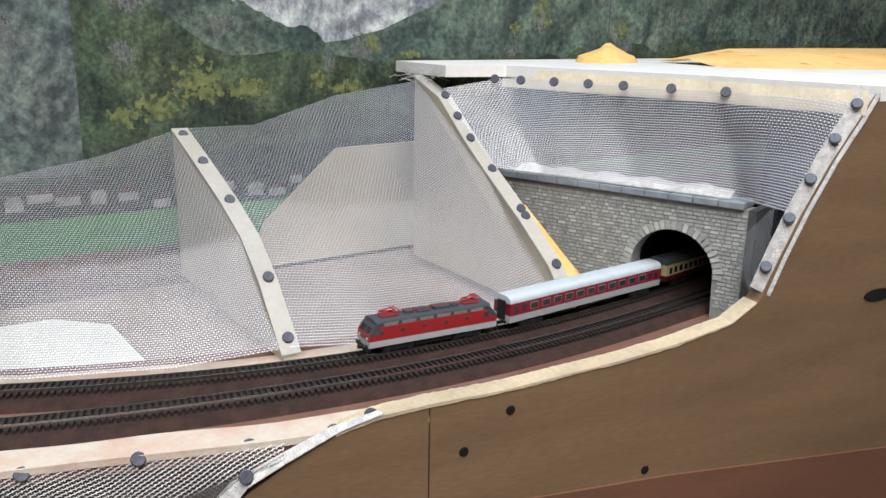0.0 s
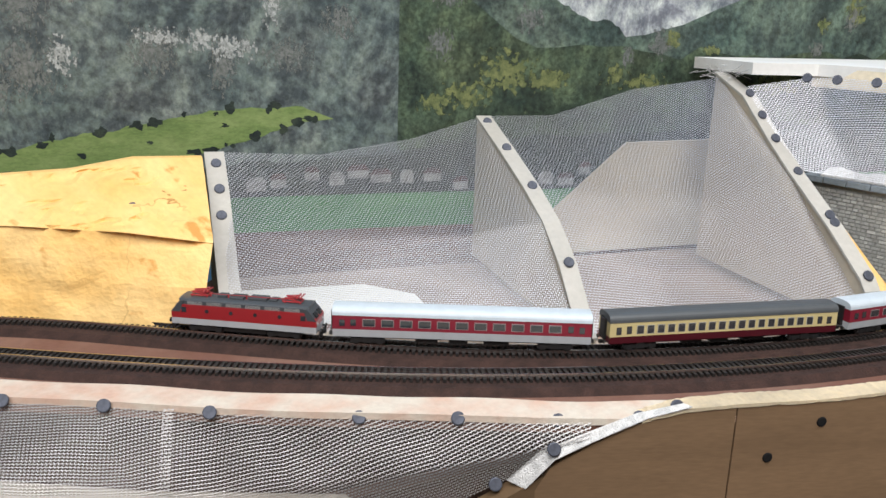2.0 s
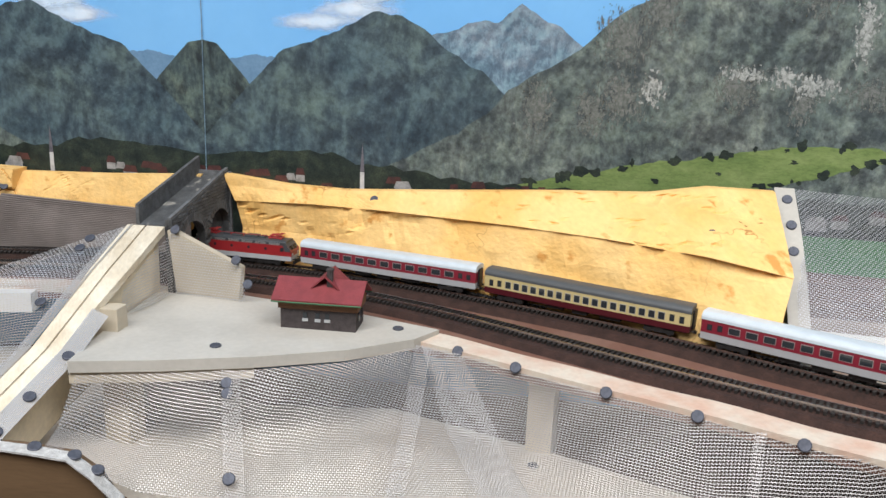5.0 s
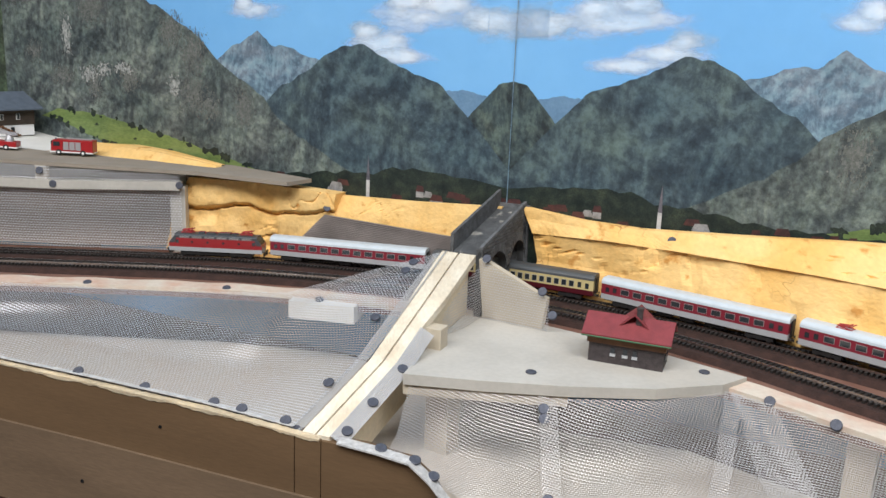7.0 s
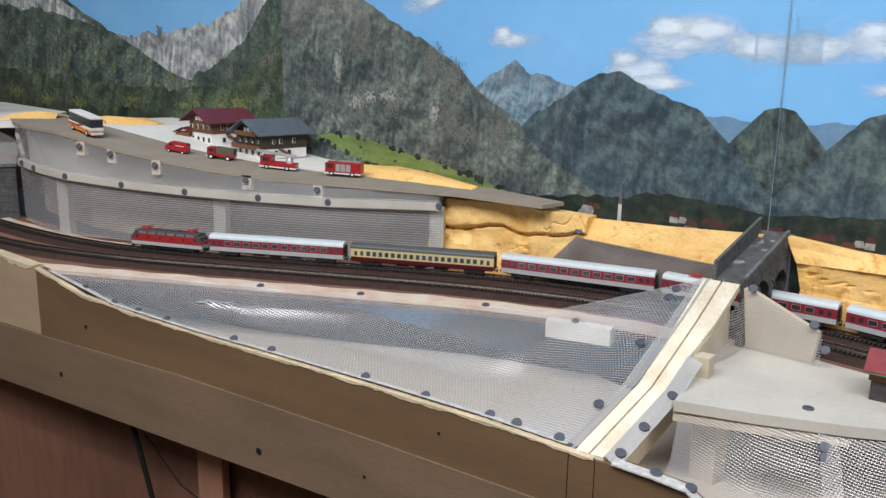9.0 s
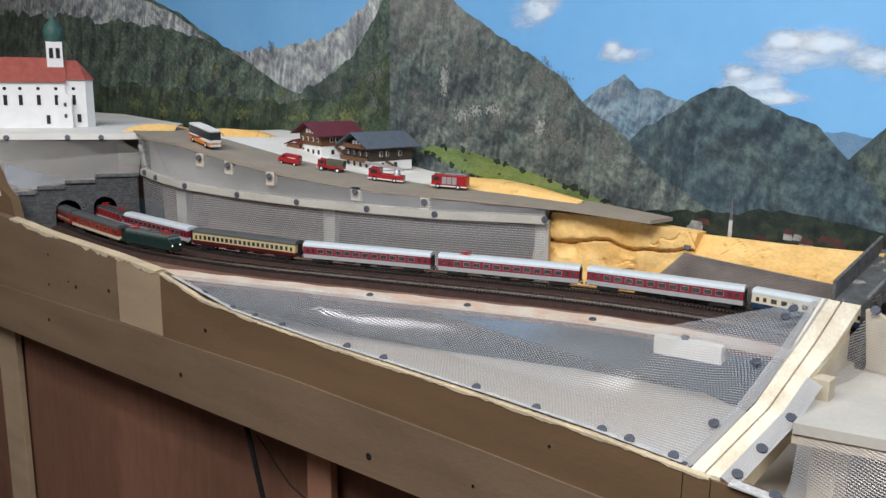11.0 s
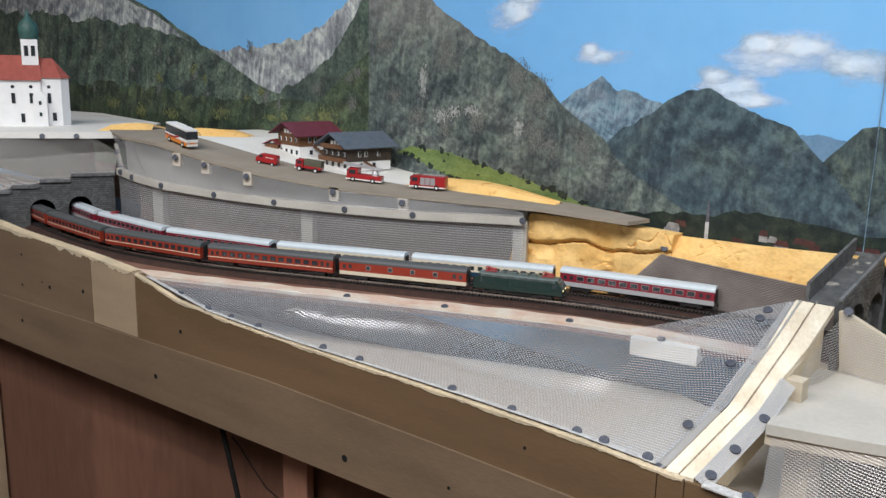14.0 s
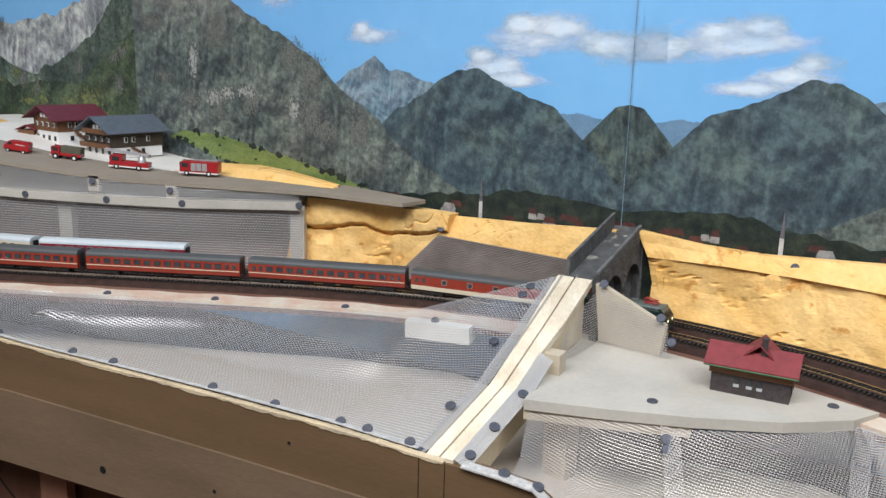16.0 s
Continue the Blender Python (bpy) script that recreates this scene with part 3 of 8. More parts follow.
def valley_picture(s0, width):
    """One printed half: s0 is the seam, width is signed (the mirrored print runs the other way)."""
    def put(name, poly, layer, mat):
        bm = bmesh.new()
        pts = [(s0 + u * width, z) for u, z in poly]
        sheet(bm, pts if width > 0 else pts[::-1], 0.0006 + layer * 0.00008)
        bm.normal_update()
        for f in bm.faces:
            if f.normal.z < 0:
                f.normal_flip()
        return part(name, bm, mat, backdrop)

    def hill(name, ctrl, amp, freq, seed, layer, mat, low=0.02):
        r = ridge(ctrl, amp, freq, seed)
        put(name, r + [(r[-1][0], low), (r[0][0], low)], layer, mat)

    for i, (u, z, a, h) in enumerate(((0.616, 0.303, 0.045, 0.020), (0.60, 0.325, 0.03, 0.012), (0.436, 0.250, 0.04, 0.008), (0.455, 0.258, 0.018, 0.008), (0.14, 0.247, 0.075, 0.013), (0.11, 0.258, 0.05, 0.012), (0.17, 0.262, 0.03, 0.008), (0.045, 0.245, 0.045, 0.012), (0.21, 0.220, 0.045, 0.010), (0.17, 0.209, 0.045, 0.006), (0.235, 0.232, 0.025, 0.008))):
        soft_patch(s0 + u * width, z, abs(width) * a * 2.0, h * 2.1, 0.1 * i - 2, "cloud", P_CLOUDS)
    hill("pale_ridge", PALE, 0.003, 30, 1.1, 1, P_PALE)
    hill("far_peaks", FAR, 0.004, 26, 2.2, 2, P_FAR)
    hill("centre_peak", [(0.11, 0.12), (0.066, 0.154), (0.042, 0.171), (0.022, 0.186), (0.0, 0.190)], 0.0012, 60, 3.3, 3, P_CTR)
    hill("middle_mountain", MID, 0.0035, 34, 4.4, 4, P_MID)
    hill("main_mountain", MAIN, 0.007, 22, 5.5, 5, P_MAIN)
    rnd = random.Random(5)
    for i in range(12):
        u = rnd.uniform(0.45, 0.98)
        top = float(np.interp(u, [c[0] for c in MAIN][::-1], [c[1] for c in MAIN][::-1]))
        z = rnd.uniform(0.14, top - 0.015)
        soft_patch(s0 + u * width, z, rnd.uniform(0.012, 0.028), rnd.uniform(0.012, 0.028), 6 + 0.05 * i, "rock_face", P_CLIFFS)
    for i, (u, z, a, h) in enumerate(((0.79, 0.172, 0.020, 0.012), (0.755, 0.178, 0.014, 0.010), (0.71, 0.180, 0.022, 0.008), (0.84, 0.215, 0.010, 0.03), (0.60, 0.165, 0.012, 0.016))):
        soft_patch(s0 + u * width, z, a, h, 7.4 + 0.1 * i, "white_cliff", P_WCLIFF)
    m = ridge(MEADOW, 0.0025, 40, 6.6)
    put("meadow", m + [p for p in ridge(MEADOW_LOW, 0.002, 50, 7.7)][::-1], 8, P_MEADOW)
    for i in range(48):
        u = rnd.uniform(0.45, 0.90)
        hi_z = float(np.interp(u, [c[0] for c in MEADOW][::-1], [c[1] for c in MEADOW][::-1]))
        lo_z = float(np.interp(u, [c[0] for c in MEADOW_LOW][::-1], [c[1] for c in MEADOW_LOW][::-1]))
        z = (hi_z + rnd.uniform(-0.002, 0.003), lo_z + rnd.uniform(-0.001, 0.004), rnd.uniform(lo_z, hi_z))[i % 3 if i % 9 != 2 else 1]
        k = 0.55 if i % 3 == 2 else 1.0
        put("meadow_tree", blob(u, z, k * rnd.uniform(0.003, 0.010), k * rnd.uniform(0.002, 0.0045), i + 20, n=14, rough=0.8), 9 + 0.015 * i, P_TREES)
    hill("tree_belt", TREES, 0.005, 55, 8.8, 10, P_TREES, low=0.0)
    for i in range(20):
        u = rnd.uniform(0.0, 0.47)
        z = rnd.uniform(0.062, 0.076)
        a = rnd.uniform(0.006, 0.013)
        put("roof", [(u - a, z), (u - a * 0.7, z + 0.006), (u + a * 0.6, z + 0.0065), (u + a, z)], 11 + 0.05 * i, P_ROOF if i % 4 else P_HOUSE)
        if i % 3 == 0:
            put("house_front", [(u - a * 0.9, z - 0.006), (u - a * 0.9, z), (u + a * 0.9, z), (u + a * 0.9, z - 0.006)], 12.8, P_HOUSE)
    put("church_tower", [(0.2224, 0.060), (0.2226, 0.081), (0.2284, 0.081), (0.2286, 0.060)], 13, P_CHURCH)
    put("church_spire", [(0.2224, 0.081), (0.2255, 0.107), (0.2286, 0.081)], 13.2, P_SPIRE)


def slope_picture(s0, sign):
    """The second print, of the steep wooded valley side; in metres from the seam."""
    def put(name, poly, layer, mat):
        bm = bmesh.new()
        sheet(bm, [(s0 + sign * u, z) for u, z in poly], 0.0006 + layer * 0.00008)
        bm.normal_update()
        for f in bm.faces:
            if f.normal.z < 0:
                f.normal_flip()
        return part(name, bm, mat, backdrop)

    def hill(name, ctrl, amp, freq, seed, layer, mat, low=-0.05):
        r = ridge(ctrl, amp, freq, seed, 80)
        put(name, r + [(r[-1][0], low), (r[0][0], low)], layer, mat)

    hill("rocky_peak", [(0.0, 0.354), (0.05, 0.325), (0.09, 0.298), (0.173, 0.274), (0.281, 0.262), (0.366, 0.257), (0.5, 0.25)], 0.008, 40, 11.1, 2, P_ROCK)
    hill("main_slope", [(0.0, 0.345), (0.03, 0.31), (0.07, 0.265), (0.12, 0.226), (0.17, 0.205), (0.21, 0.196), (0.26, 0.15)], 0.008, 34, 12.2, 3, P_SLOPE)
    hill("wooded_slope", [(0.16, 0.150), (0.205, 0.187), (0.236, 0.190), (0.284, 0.203), (0.367, 0.239), (0.457, 0.268), (0.553, 0.310), (0.636, 0.338), (0.725, 0.368), (0.873, 0.392), (1.7, 0.45)], 0.007, 26, 13.3, 4, P_SLOPE)
    hill("rocky_crest", [(0.46, 0.262), (0.52, 0.285), (0.60, 0.320), (0.70, 0.35), (0.85, 0.38), (1.2, 0.41), (1.7, 0.44)], 0.006, 30, 14.4, 4.4, P_ROCK, low=0.262)
    hill("forest_edge", [(0.46, 0.266), (0.60, 0.296), (0.75, 0.312), (0.9, 0.322), (1.2, 0.34), (1.7, 0.37)], 0.02, 18, 15.5, 4.8, P_SLOPE, low=0.18)
    hill("lower_forest", [(0.0, 0.255), (0.06, 0.215), (0.12, 0.180), (0.3, 0.172), (0.6, 0.18), (1.0, 0.19), (1.7, 0.2)], 0.02, 22, 16.6, 5.5, P_FOREST)
    rnd = random.Random(9)
    for i, (u, z, a, h) in enumerate(((0.10, 0.155, 0.032, 0.022), (0.06, 0.135, 0.03, 0.012), (0.035, 0.128, 0.02, 0.010), (0.14, 0.148, 0.025, 0.012), (0.207, 0.153, 0.016, 0.012), (0.24, 0.148, 0.03, 0.008), (0.266, 0.189, 0.012, 0.010), (0.476, 0.219, 0.014, 0.016), (0.39, 0.148, 0.04, 0.014), (0.56, 0.140, 0.04, 0.014), (0.68, 0.140, 0.03, 0.018), (0.31, 0.178, 0.012, 0.006), (0.44, 0.205, 0.01, 0.01), (0.8, 0.15, 0.04, 0.014), (0.60, 0.205, 0.014, 0.014))):
        soft_patch(s0 + sign * u, z, a, h, 6 + 0.05 * i, "sunlit_trees", P_SUNSOFT)
    for i in range(14):
        soft_patch(s0 + sign * rnd.uniform(0.02, 1.0), rnd.uniform(0.17, 0.28), rnd.uniform(0.008, 0.018), rnd.uniform(0.008, 0.016), 6.8 + 0.02 * i, "rock_face", P_CLIFFS)
    hill("village_trees", [(-0.02 if sign < 0 else 0.0, 0.088), (0.1, 0.097), (0.3, 0.105), (0.6, 0.11), (1.0, 0.12), (1.7, 0.13)], 0.008, 50, 17.7, 7, P_TREES)
    put("green_field", [(-0.15, 0.000), (-0.15, 0.052), (0.0, 0.051), (0.15, 0.049), (0.40, 0.052), (0.9, 0.06), (0.9, 0.0)], 15, P_FIELD)
    put("brown_field", [(-0.15, -0.05), (-0.15, 0.022), (0.2, 0.018), (0.9, 0.022), (0.9, -0.05)], 15.6, P_BROWN)
    for i in range(22):
        u = -0.12 + i * 0.022 + rnd.uniform(-0.006, 0.006)
        z = 0.056 + 0.014 * rnd.random()
        a = rnd.uniform(0.007, 0.011)
        put("house_front", [(u - a * 0.85, z - 0.005), (u - a * 0.85, z + 0.002), (u + a * 0.85, z + 0.002), (u + a * 0.85, z - 0.005)], 16 + 0.05 * (i % 8), P_HOUSE)
        put("roof", [(u - a, z + 0.002), (u - a * 0.5, z + 0.007), (u + a * 0.5, z + 0.007), (u + a, z + 0.002)], 16.6 + 0.05 * (i % 8), P_ROOF if i % 3 else P_HOUSE)


valley_picture(SEAM_B, SEAM_A - SEAM_B)
valley_picture(SEAM_B, SEAM_C - SEAM_B)
slope_picture(SEAM_A, -1)
slope_picture(SEAM_C, 1)
bm = bmesh.new()
box(bm, SEAM_B - 0.0004, SEAM_B + 0.0004, 0.05, Z_TOP, 0.0018, 0.0020)
part("paper_seam", bm, P_FAR, backdrop)

# the room that closes the place
bm = bmesh.new()
box(bm, -3.0, 3.0, -2.2, 2.8, -1.02, -1.0)
tagged(part("floor", bm, M_CARPET), "brown room floor under the layout", "floor", kind="structure")
bm = bmesh.new()
box(bm, -3.0, 3.0, -2.2, 2.8, 1.35, 1.37)
tagged(part("ceiling", bm, M_CEIL), "plain pale room ceiling", "ceiling", kind="structure")
for nm, b in (("wall_south", (-3.0, 3.0, -2.22, -2.2)), ("wall_north", (-3.0, 3.0, 2.8, 2.82)), ("wall_west", (-3.02, -3.0, -2.2, 2.8)), ("wall_east", (3.0, 3.02, -2.2, 2.8))):
    bm = bmesh.new()
    box(bm, b[0], b[1], b[2], b[3], -1.0, 1.35)
    tagged(part(nm, bm, M_ROOM), "plain plastered room wall", "wall", kind="structure")
bm = bmesh.new()
a, b_ = Vector((-1.9, 1.165, 0)), Vector((0.9, 0.245, 0))
vs = [bm.verts.new((p.x, p.y, z)) for p in (a, b_) for z in (-1.0, -0.10)]
bm.faces.new((vs[0], vs[2], vs[3], vs[1]))
bmesh.ops.solidify(bm, geom=bm.faces[:], thickness=0.02)
tagged(part("under_table_panel", bm, M_REDWALL), "red-brown wood panelling under the layout table", "panel", kind="structure")

# ---- tracks and table ----
LINE_IN = [(-2.9, 1.26), (-2.6, 1.25), (-2.2, 1.24), (-1.8, 1.23), (-1.5, 1.21), (-1.36, 1.18), (-1.25, 1.14), (-1.14, 1.07), (-1.05, 1.01), (-0.966, 0.957), (-0.882, 0.917), (-0.786, 0.878), (-0.70, 0.854), (-0.61, 0.844), (-0.5, 0.842), (-0.4, 0.846), (-0.28, 0.848), (-0.18, 0.845), (-0.07, 0.825), (0.02, 0.797), (0.104, 0.757), (0.17, 0.716), (0.24, 0.663), (0.32, 0.59), (0.37, 0.54), (0.43, 0.463), (0.53, 0.345), (0.63, 0.263), (0.72, 0.21), (0.80, 0.174), (0.88, 0.145), (1.02, 0.10), (1.2, 0.04), (1.5, -0.08), (1.9, -0.26), (2.4, -0.5), (2.8, -0.7)]
LINE_OUT = [(-2.9, 1.14), (-2.6, 1.14), (-2.2, 1.13), (-1.8, 1.12), (-1.5, 1.11), (-1.36, 1.09), (-1.22, 1.04), (-1.11, 0.98), (-1.02, 0.927), (-0.897, 0.864), (-0.80, 0.826), (-0.70, 0.806), (-0.6, 0.798), (-0.5, 0.799), (-0.39, 0.801), (-0.26, 0.803), (-0.16, 0.796), (-0.06, 0.778), (0.03, 0.748), (0.12, 0.70), (0.2045, 0.636), (0.268, 0.566), (0.352, 0.468), (0.43, 0.385), (0.519, 0.303), (0.626, 0.225), (0.737, 0.165), (0.875, 0.112), (1.0, 0.07), (1.2, 0.0), (1.5, -0.12), (1.9, -0.3), (2.4, -0.55)]
RAIL_IN, S_IN = smooth_line(LINE_IN)
RAIL_OUT, S_OUT = smooth_line(LINE_OUT)


def run_of(line, s, x):
    """The distance along a line at which it passes x (both lines run from small x to large x)."""
    return float(np.interp(x, line[:, 0], s))


S_IN0 = run_of(RAIL_IN, S_IN, -1.14)
S_OUT0 = run_of(RAIL_OUT, S_OUT, -1.11)


def on_line(line, s, d):
    return float(np.interp(d, s, line[:, 0])), float(np.interp(d, s, line[:, 1]))


def railway_track(line, s, label):
    keep = (line[:, 0] > -1.35) & (line[:, 0] < 1.15)
    ln, ss = line[keep], s[keep]
    tr = thing("railway_track", None, label, "railway track", "model tracks")
    bm = bmesh.new()
    rows = [[bm.verts.new((x, y, z)) for x, y in offset(ln, d)] for d, z in ((0.0188, -0.0085), (0.0140, -0.0045), (-0.0140, -0.0045), (-0.0188, -0.0085))]
    for a, b in zip(rows, rows[1:]):
        for i in range(len(ln) - 1):
            bm.faces.new((a[i], b[i], b[i + 1], a[i + 1]))
    part("roadbed", bm, M_CORK, tr, "rust-brown cork roadbed")
    for d in (0.0045, -0.0045):
        bm = bmesh.new()
        a, b = offset(ln, d + 0.0005), offset(ln, d - 0.0005)
        ribbon(bm, [(x, y, 0.0) for x, y in a], [(x, y, 0.0) for x, y in b], 0.0022)
        part("rail", bm, M_RAIL, tr, "bright steel rail")
    bm = bmesh.new()
    box(bm, -0.00095, 0.00095, -0.0078, 0.0078, -0.0042, -0.0022)
    tie = mesh_of("sleeper", bm, M_TIE)
    step, d, n, rest = 0.0039, ss[0], 0, bmesh.new()
    near = []
    while d < ss[-1]:
        x, y = on_line(ln, ss, d)
        x2, y2 = on_line(ln, ss, d + 0.001)
        near.append((x, y, math.atan2(y2 - y, x2 - x)))
        d += step
    lo = sum(1 for p in near if p[0] < 0.18)
    for i, (x, y, a) in enumerate(near):
        if lo <= i < lo + 200:
            share("sleeper", tie, tr, Matrix.Translation((x, y, 0)) @ Matrix.Rotation(a, 4, "Z"))
        else:
            box(rest, -0.00095, 0.00095, -0.0078, 0.0078, -0.0042, -0.0022, Matrix.Translation((x, y, 0)) @ Matrix.Rotation(a, 4, "Z"))
    tagged(part("far_trackwork", rest, M_TIE, tr), kind="stuff")
    return tr


railway_track(RAIL_IN, S_IN, "inner curved model track with brown sleepers and steel rails")
railway_track(RAIL_OUT, S_OUT, "outer curved model track with brown sleepers and steel rails")

# bed board that carries both tracks; its near edge is a smooth cut
EDGE = [(-1.30, 1.02), (-1.15, 0.93), (-1.03, 0.868), (-0.94, 0.815), (-0.861, 0.79), (-0.76, 0.755), (-0.66, 0.748), (-0.55, 0.750), (-0.468, 0.750), (-0.341, 0.753), (-0.224, 0.755), (-0.13, 0.745), (-0.03, 0.72), (0.05, 0.685), (0.12, 0.635), (0.179, 0.585), (0.226, 0.543), (0.281, 0.482), (0.334, 0.431), (0.401, 0.357), (0.47, 0.295), (0.535, 0.232), (0.60, 0.183), (0.689, 0.124), (0.79, 0.055), (0.90, 0.0), (1.1, -0.1)]
edge_line, edge_s = smooth_line(EDGE, 0.01)
bm = bmesh.new()
far = []
for x, y in edge_line:
    yy = float(np.interp(x, RAIL_IN[:, 0], RAIL_IN[:, 1]))
    far.append((x + 0.02, yy + 0.05, -0.0085))
ribbon(bm, far, [(x, y, -0.0085) for x, y in edge_line], 0.009)
tagged(part("track_board", bm, M_BED), "plywood track board stained pink and brown", "board", kind="structure")
bm = bmesh.new()
rim = offset(edge_line, 0.020)
ribbon(bm, [(x, y, -0.0078 + 0.0005 * math.sin(x * 90)) for x, y in rim], [(x, y, -0.0082) for x, y in offset(edge_line, -0.001)], 0.004)
tagged(part("board_rim", bm, M_PLASTER), "white filler along the edge of the track board", "trim", kind="structure")


for x0, x1, wide in ((-1.02, -0.30, 0.033), (0.44, 0.86, 0.035)):
    keep = (RAIL_IN[:, 0] > x0) & (RAIL_IN[:, 0] < x1)
    bm = bmesh.new()
    ribbon(bm, [(x, y, -0.0075 + 0.0004 * math.sin(x * 70)) for x, y in offset(RAIL_IN, wide)[keep]], [(x, y, -0.0079) for x, y in offset(RAIL_IN, 0.0192)[keep]], 0.004)
    tagged(part("board_rim", bm, M_PLASTER), "white filler on the track board behind the rails", "trim", kind="structure")


def upright(poly, p0, direction, thick, name, mat, label, cat, kind="", group=""):
    """A board standing on edge: poly is (along, height), from p0 in a horizontal direction; thickness goes behind it."""
    d = Vector((*direction, 0)).normalized()
    m = Matrix(((d.x, 0, -d.y, p0[0]), (d.y, 0, d.x, p0[1]), (0, 1, 0, 0), (0, 0, 0, 1)))
    bm = bmesh.new()
    prism(bm, poly, 0, thick, m)
    return solo(name, bm, mat, label, cat, group, kind)


# right-hand fascia: cut in a swoop up to the hill over the tunnel
FD = (0.818, -0.576)
RIGHT = [(-0.14, -0.095), (-0.105, -0.035), (-0.084, -0.0227), (-0.066, -0.0132), (-0.05, -0.008), (-0.032, -0.003), (0.0, -0.001), (0.05, 0.0), (0.088, 0.003), (0.129, 0.006), (0.172, 0.011), (0.215, 0.019), (0.238, 0.0325), (0.251, 0.0597), (0.266, 0.0892), (0.286, 0.1221), (0.306, 0.1494), (0.318, 0.1665), (0.36, 0.172), (0.9, 0.172)]
def board(top, a0, a1, low, p0, d, name, mat, label):
    """A length of fascia between two places along it, its upper edge following the cut."""
    xs = [a0] + [x for x, z in top if a0 < x < a1] + [a1]
    poly = [(x, float(np.interp(x, [q[0] for q in top], [q[1] for q in top]))) for x in xs]
    poly += [(a1, low[1]), (a0, low[0])]
    return upright(poly, p0, d, 0.012, name, mat, label, "fascia", "structure")


RIGHT_AT = (0.598, 0.182)
board(RIGHT, -0.14, -0.0005, (-0.13, -0.13), RIGHT_AT, FD, "fascia_right", M_PLYLIT, "brown plywood fascia board beside the valley")
board(RIGHT, 0.0005, 0.9, (-0.13, -0.17), RIGHT_AT, FD, "fascia_hill", M_PLYLIT, "brown plywood fascia cut in a swoop up to the hill")
upright([(-0.05, -0.30), (0.95, -0.30), (0.95, -0.160), (0.387, -0.1038), (0.174, -0.082), (0.065, -0.0748), (-0.05, -0.068)], (0.5969, 0.1805), FD, 0.004, "fascia_lower_right", M_PLYDARK, "lower plywood board of the table front", "fascia", "structure")
LD = (0.944, -0.331)
LEFT = [(-1.0, 0.03), (-0.66, 0.016), (-0.60, 0.0114), (-0.42, 0.006), (-0.336, 0.001), (-0.30, -0.006), (-0.25, -0.0166), (-0.156, -0.0225), (-0.087, -0.024), (0.10, -0.0264), (0.23, -0.0292), (0.31, -0.034), (0.345, -0.034), (0.376, -0.037), (0.392, -0.048), (0.40, -0.062), (0.42, -0.075)]
LEFT_AT = (-0.372, 0.609)
board(LEFT, -1.0, -0.4245, (-0.13, -0.13), LEFT_AT, LD, "fascia_left", M_PLYTAN, "pale brown plywood fascia board with screw holes")
board(LEFT, -0.4235, -0.3310, (-0.075, -0.074), LEFT_AT, LD, "fascia_insert", M_PLYMID, "pale plywood piece let into the fascia")
board(LEFT, -0.3300, 0.2960, (-0.13, -0.13), LEFT_AT, LD, "fascia_front", M_PLY, "brown plywood fascia along the front of the layout")
board(LEFT, 0.2968, 0.3155, (-0.085, -0.085), LEFT_AT, LD, "fascia_joint", M_PLY, "narrow plywood piece at the foot of the ramp")
board(LEFT, 0.3162, 0.42, (-0.13, -0.13), LEFT_AT, LD, "fascia_corner", M_PLY, "brown plywood fascia rounded off at the corner")
upright([(-1.0, -0.155), (0.5, -0.128), (0.5, -0.078), (0.29, -0.0755), (0.13, -0.0715), (-0.108, -0.0690), (-0.33, -0.0745), (-0.43, -0.0765), (-1.0, -0.0930)], (-0.3727, 0.6070), LD, 0.004, "fascia_lower_left", M_PLYTAN, "lower plywood board of the table front", "fascia", "structure")


def raw_edge(top, a0, a1, at, d, deep, chip, seed, label):
    """Bare wood along a board's sawn upper edge, chipped unevenly down its face."""
    rnd = random.Random(seed)
    u = Vector((*d, 0)).normalized()
    n = Vector((u.y, -u.x, 0))
    bm = bmesh.new()
    rows = [[], [], []]
    a, c = a0, chip * 0.4
    while a <= a1:
        z = float(np.interp(a, [q[0] for q in top], [q[1] for q in top]))
        c = max(chip * 0.15, min(chip * 1.3, c + chip * rnd.uniform(-0.45, 0.45)))
        p = Vector((*at, z)) + u * a
        rows[0].append(bm.verts.new(p - n * deep + Vector((0, 0, 0.0012 + 0.0006 * rnd.random()))))
        rows[1].append(bm.verts.new(p + n * 0.0006 + Vector((0, 0, 0.0008))))
        rows[2].append(bm.verts.new(p + n * 0.0006 - Vector((0, 0, c))))
        a += 0.0022
    for q, r in zip(rows, rows[1:]):
        for k in range(len(q) - 1):
            bm.faces.new((q[k], r[k], r[k + 1], q[k + 1]))
    bmesh.ops.solidify(bm, geom=bm.faces[:], thickness=0.0003)
    return tagged(part("raw_edge", bm, M_WOODEDGE), label, "trim", kind="structure")


raw_edge(LEFT, -0.70, -0.335, LEFT_AT, LD, 0.012, 0.0040, 1, "splintered bare wood along the sawn fascia edge")
raw_edge(LEFT, -0.330, 0.315, LEFT_AT, LD, 0.004, 0.0016, 2, "bare wood along the sawn fascia edge")
raw_edge(RIGHT, -0.055, 0.236, RIGHT_AT, FD, 0.012, 0.0010, 3, "bare pale wood along the sawn hill fascia")
MD = (0.51 - 0.02, 0.245 - 0.47)
upright([(0, -0.075), (0.06, -0.085), (0.2, -0.092), (0.35, -0.090), (0.46, -0.075), (0.54, -0.04), (0.54, -0.2), (0, -0.2)], (0.02, 0.47), MD, 0.012, "fascia_middle", M_PLY, "low plywood fascia in front of the valley", "fascia", "structure")

# ---- trains ----
def paint(name, colour, rough=0.35, vary=0.04):
    return material(name, colour, rough, vary=vary, scale=120, grain=900, bump=0.05, spec=0.5)


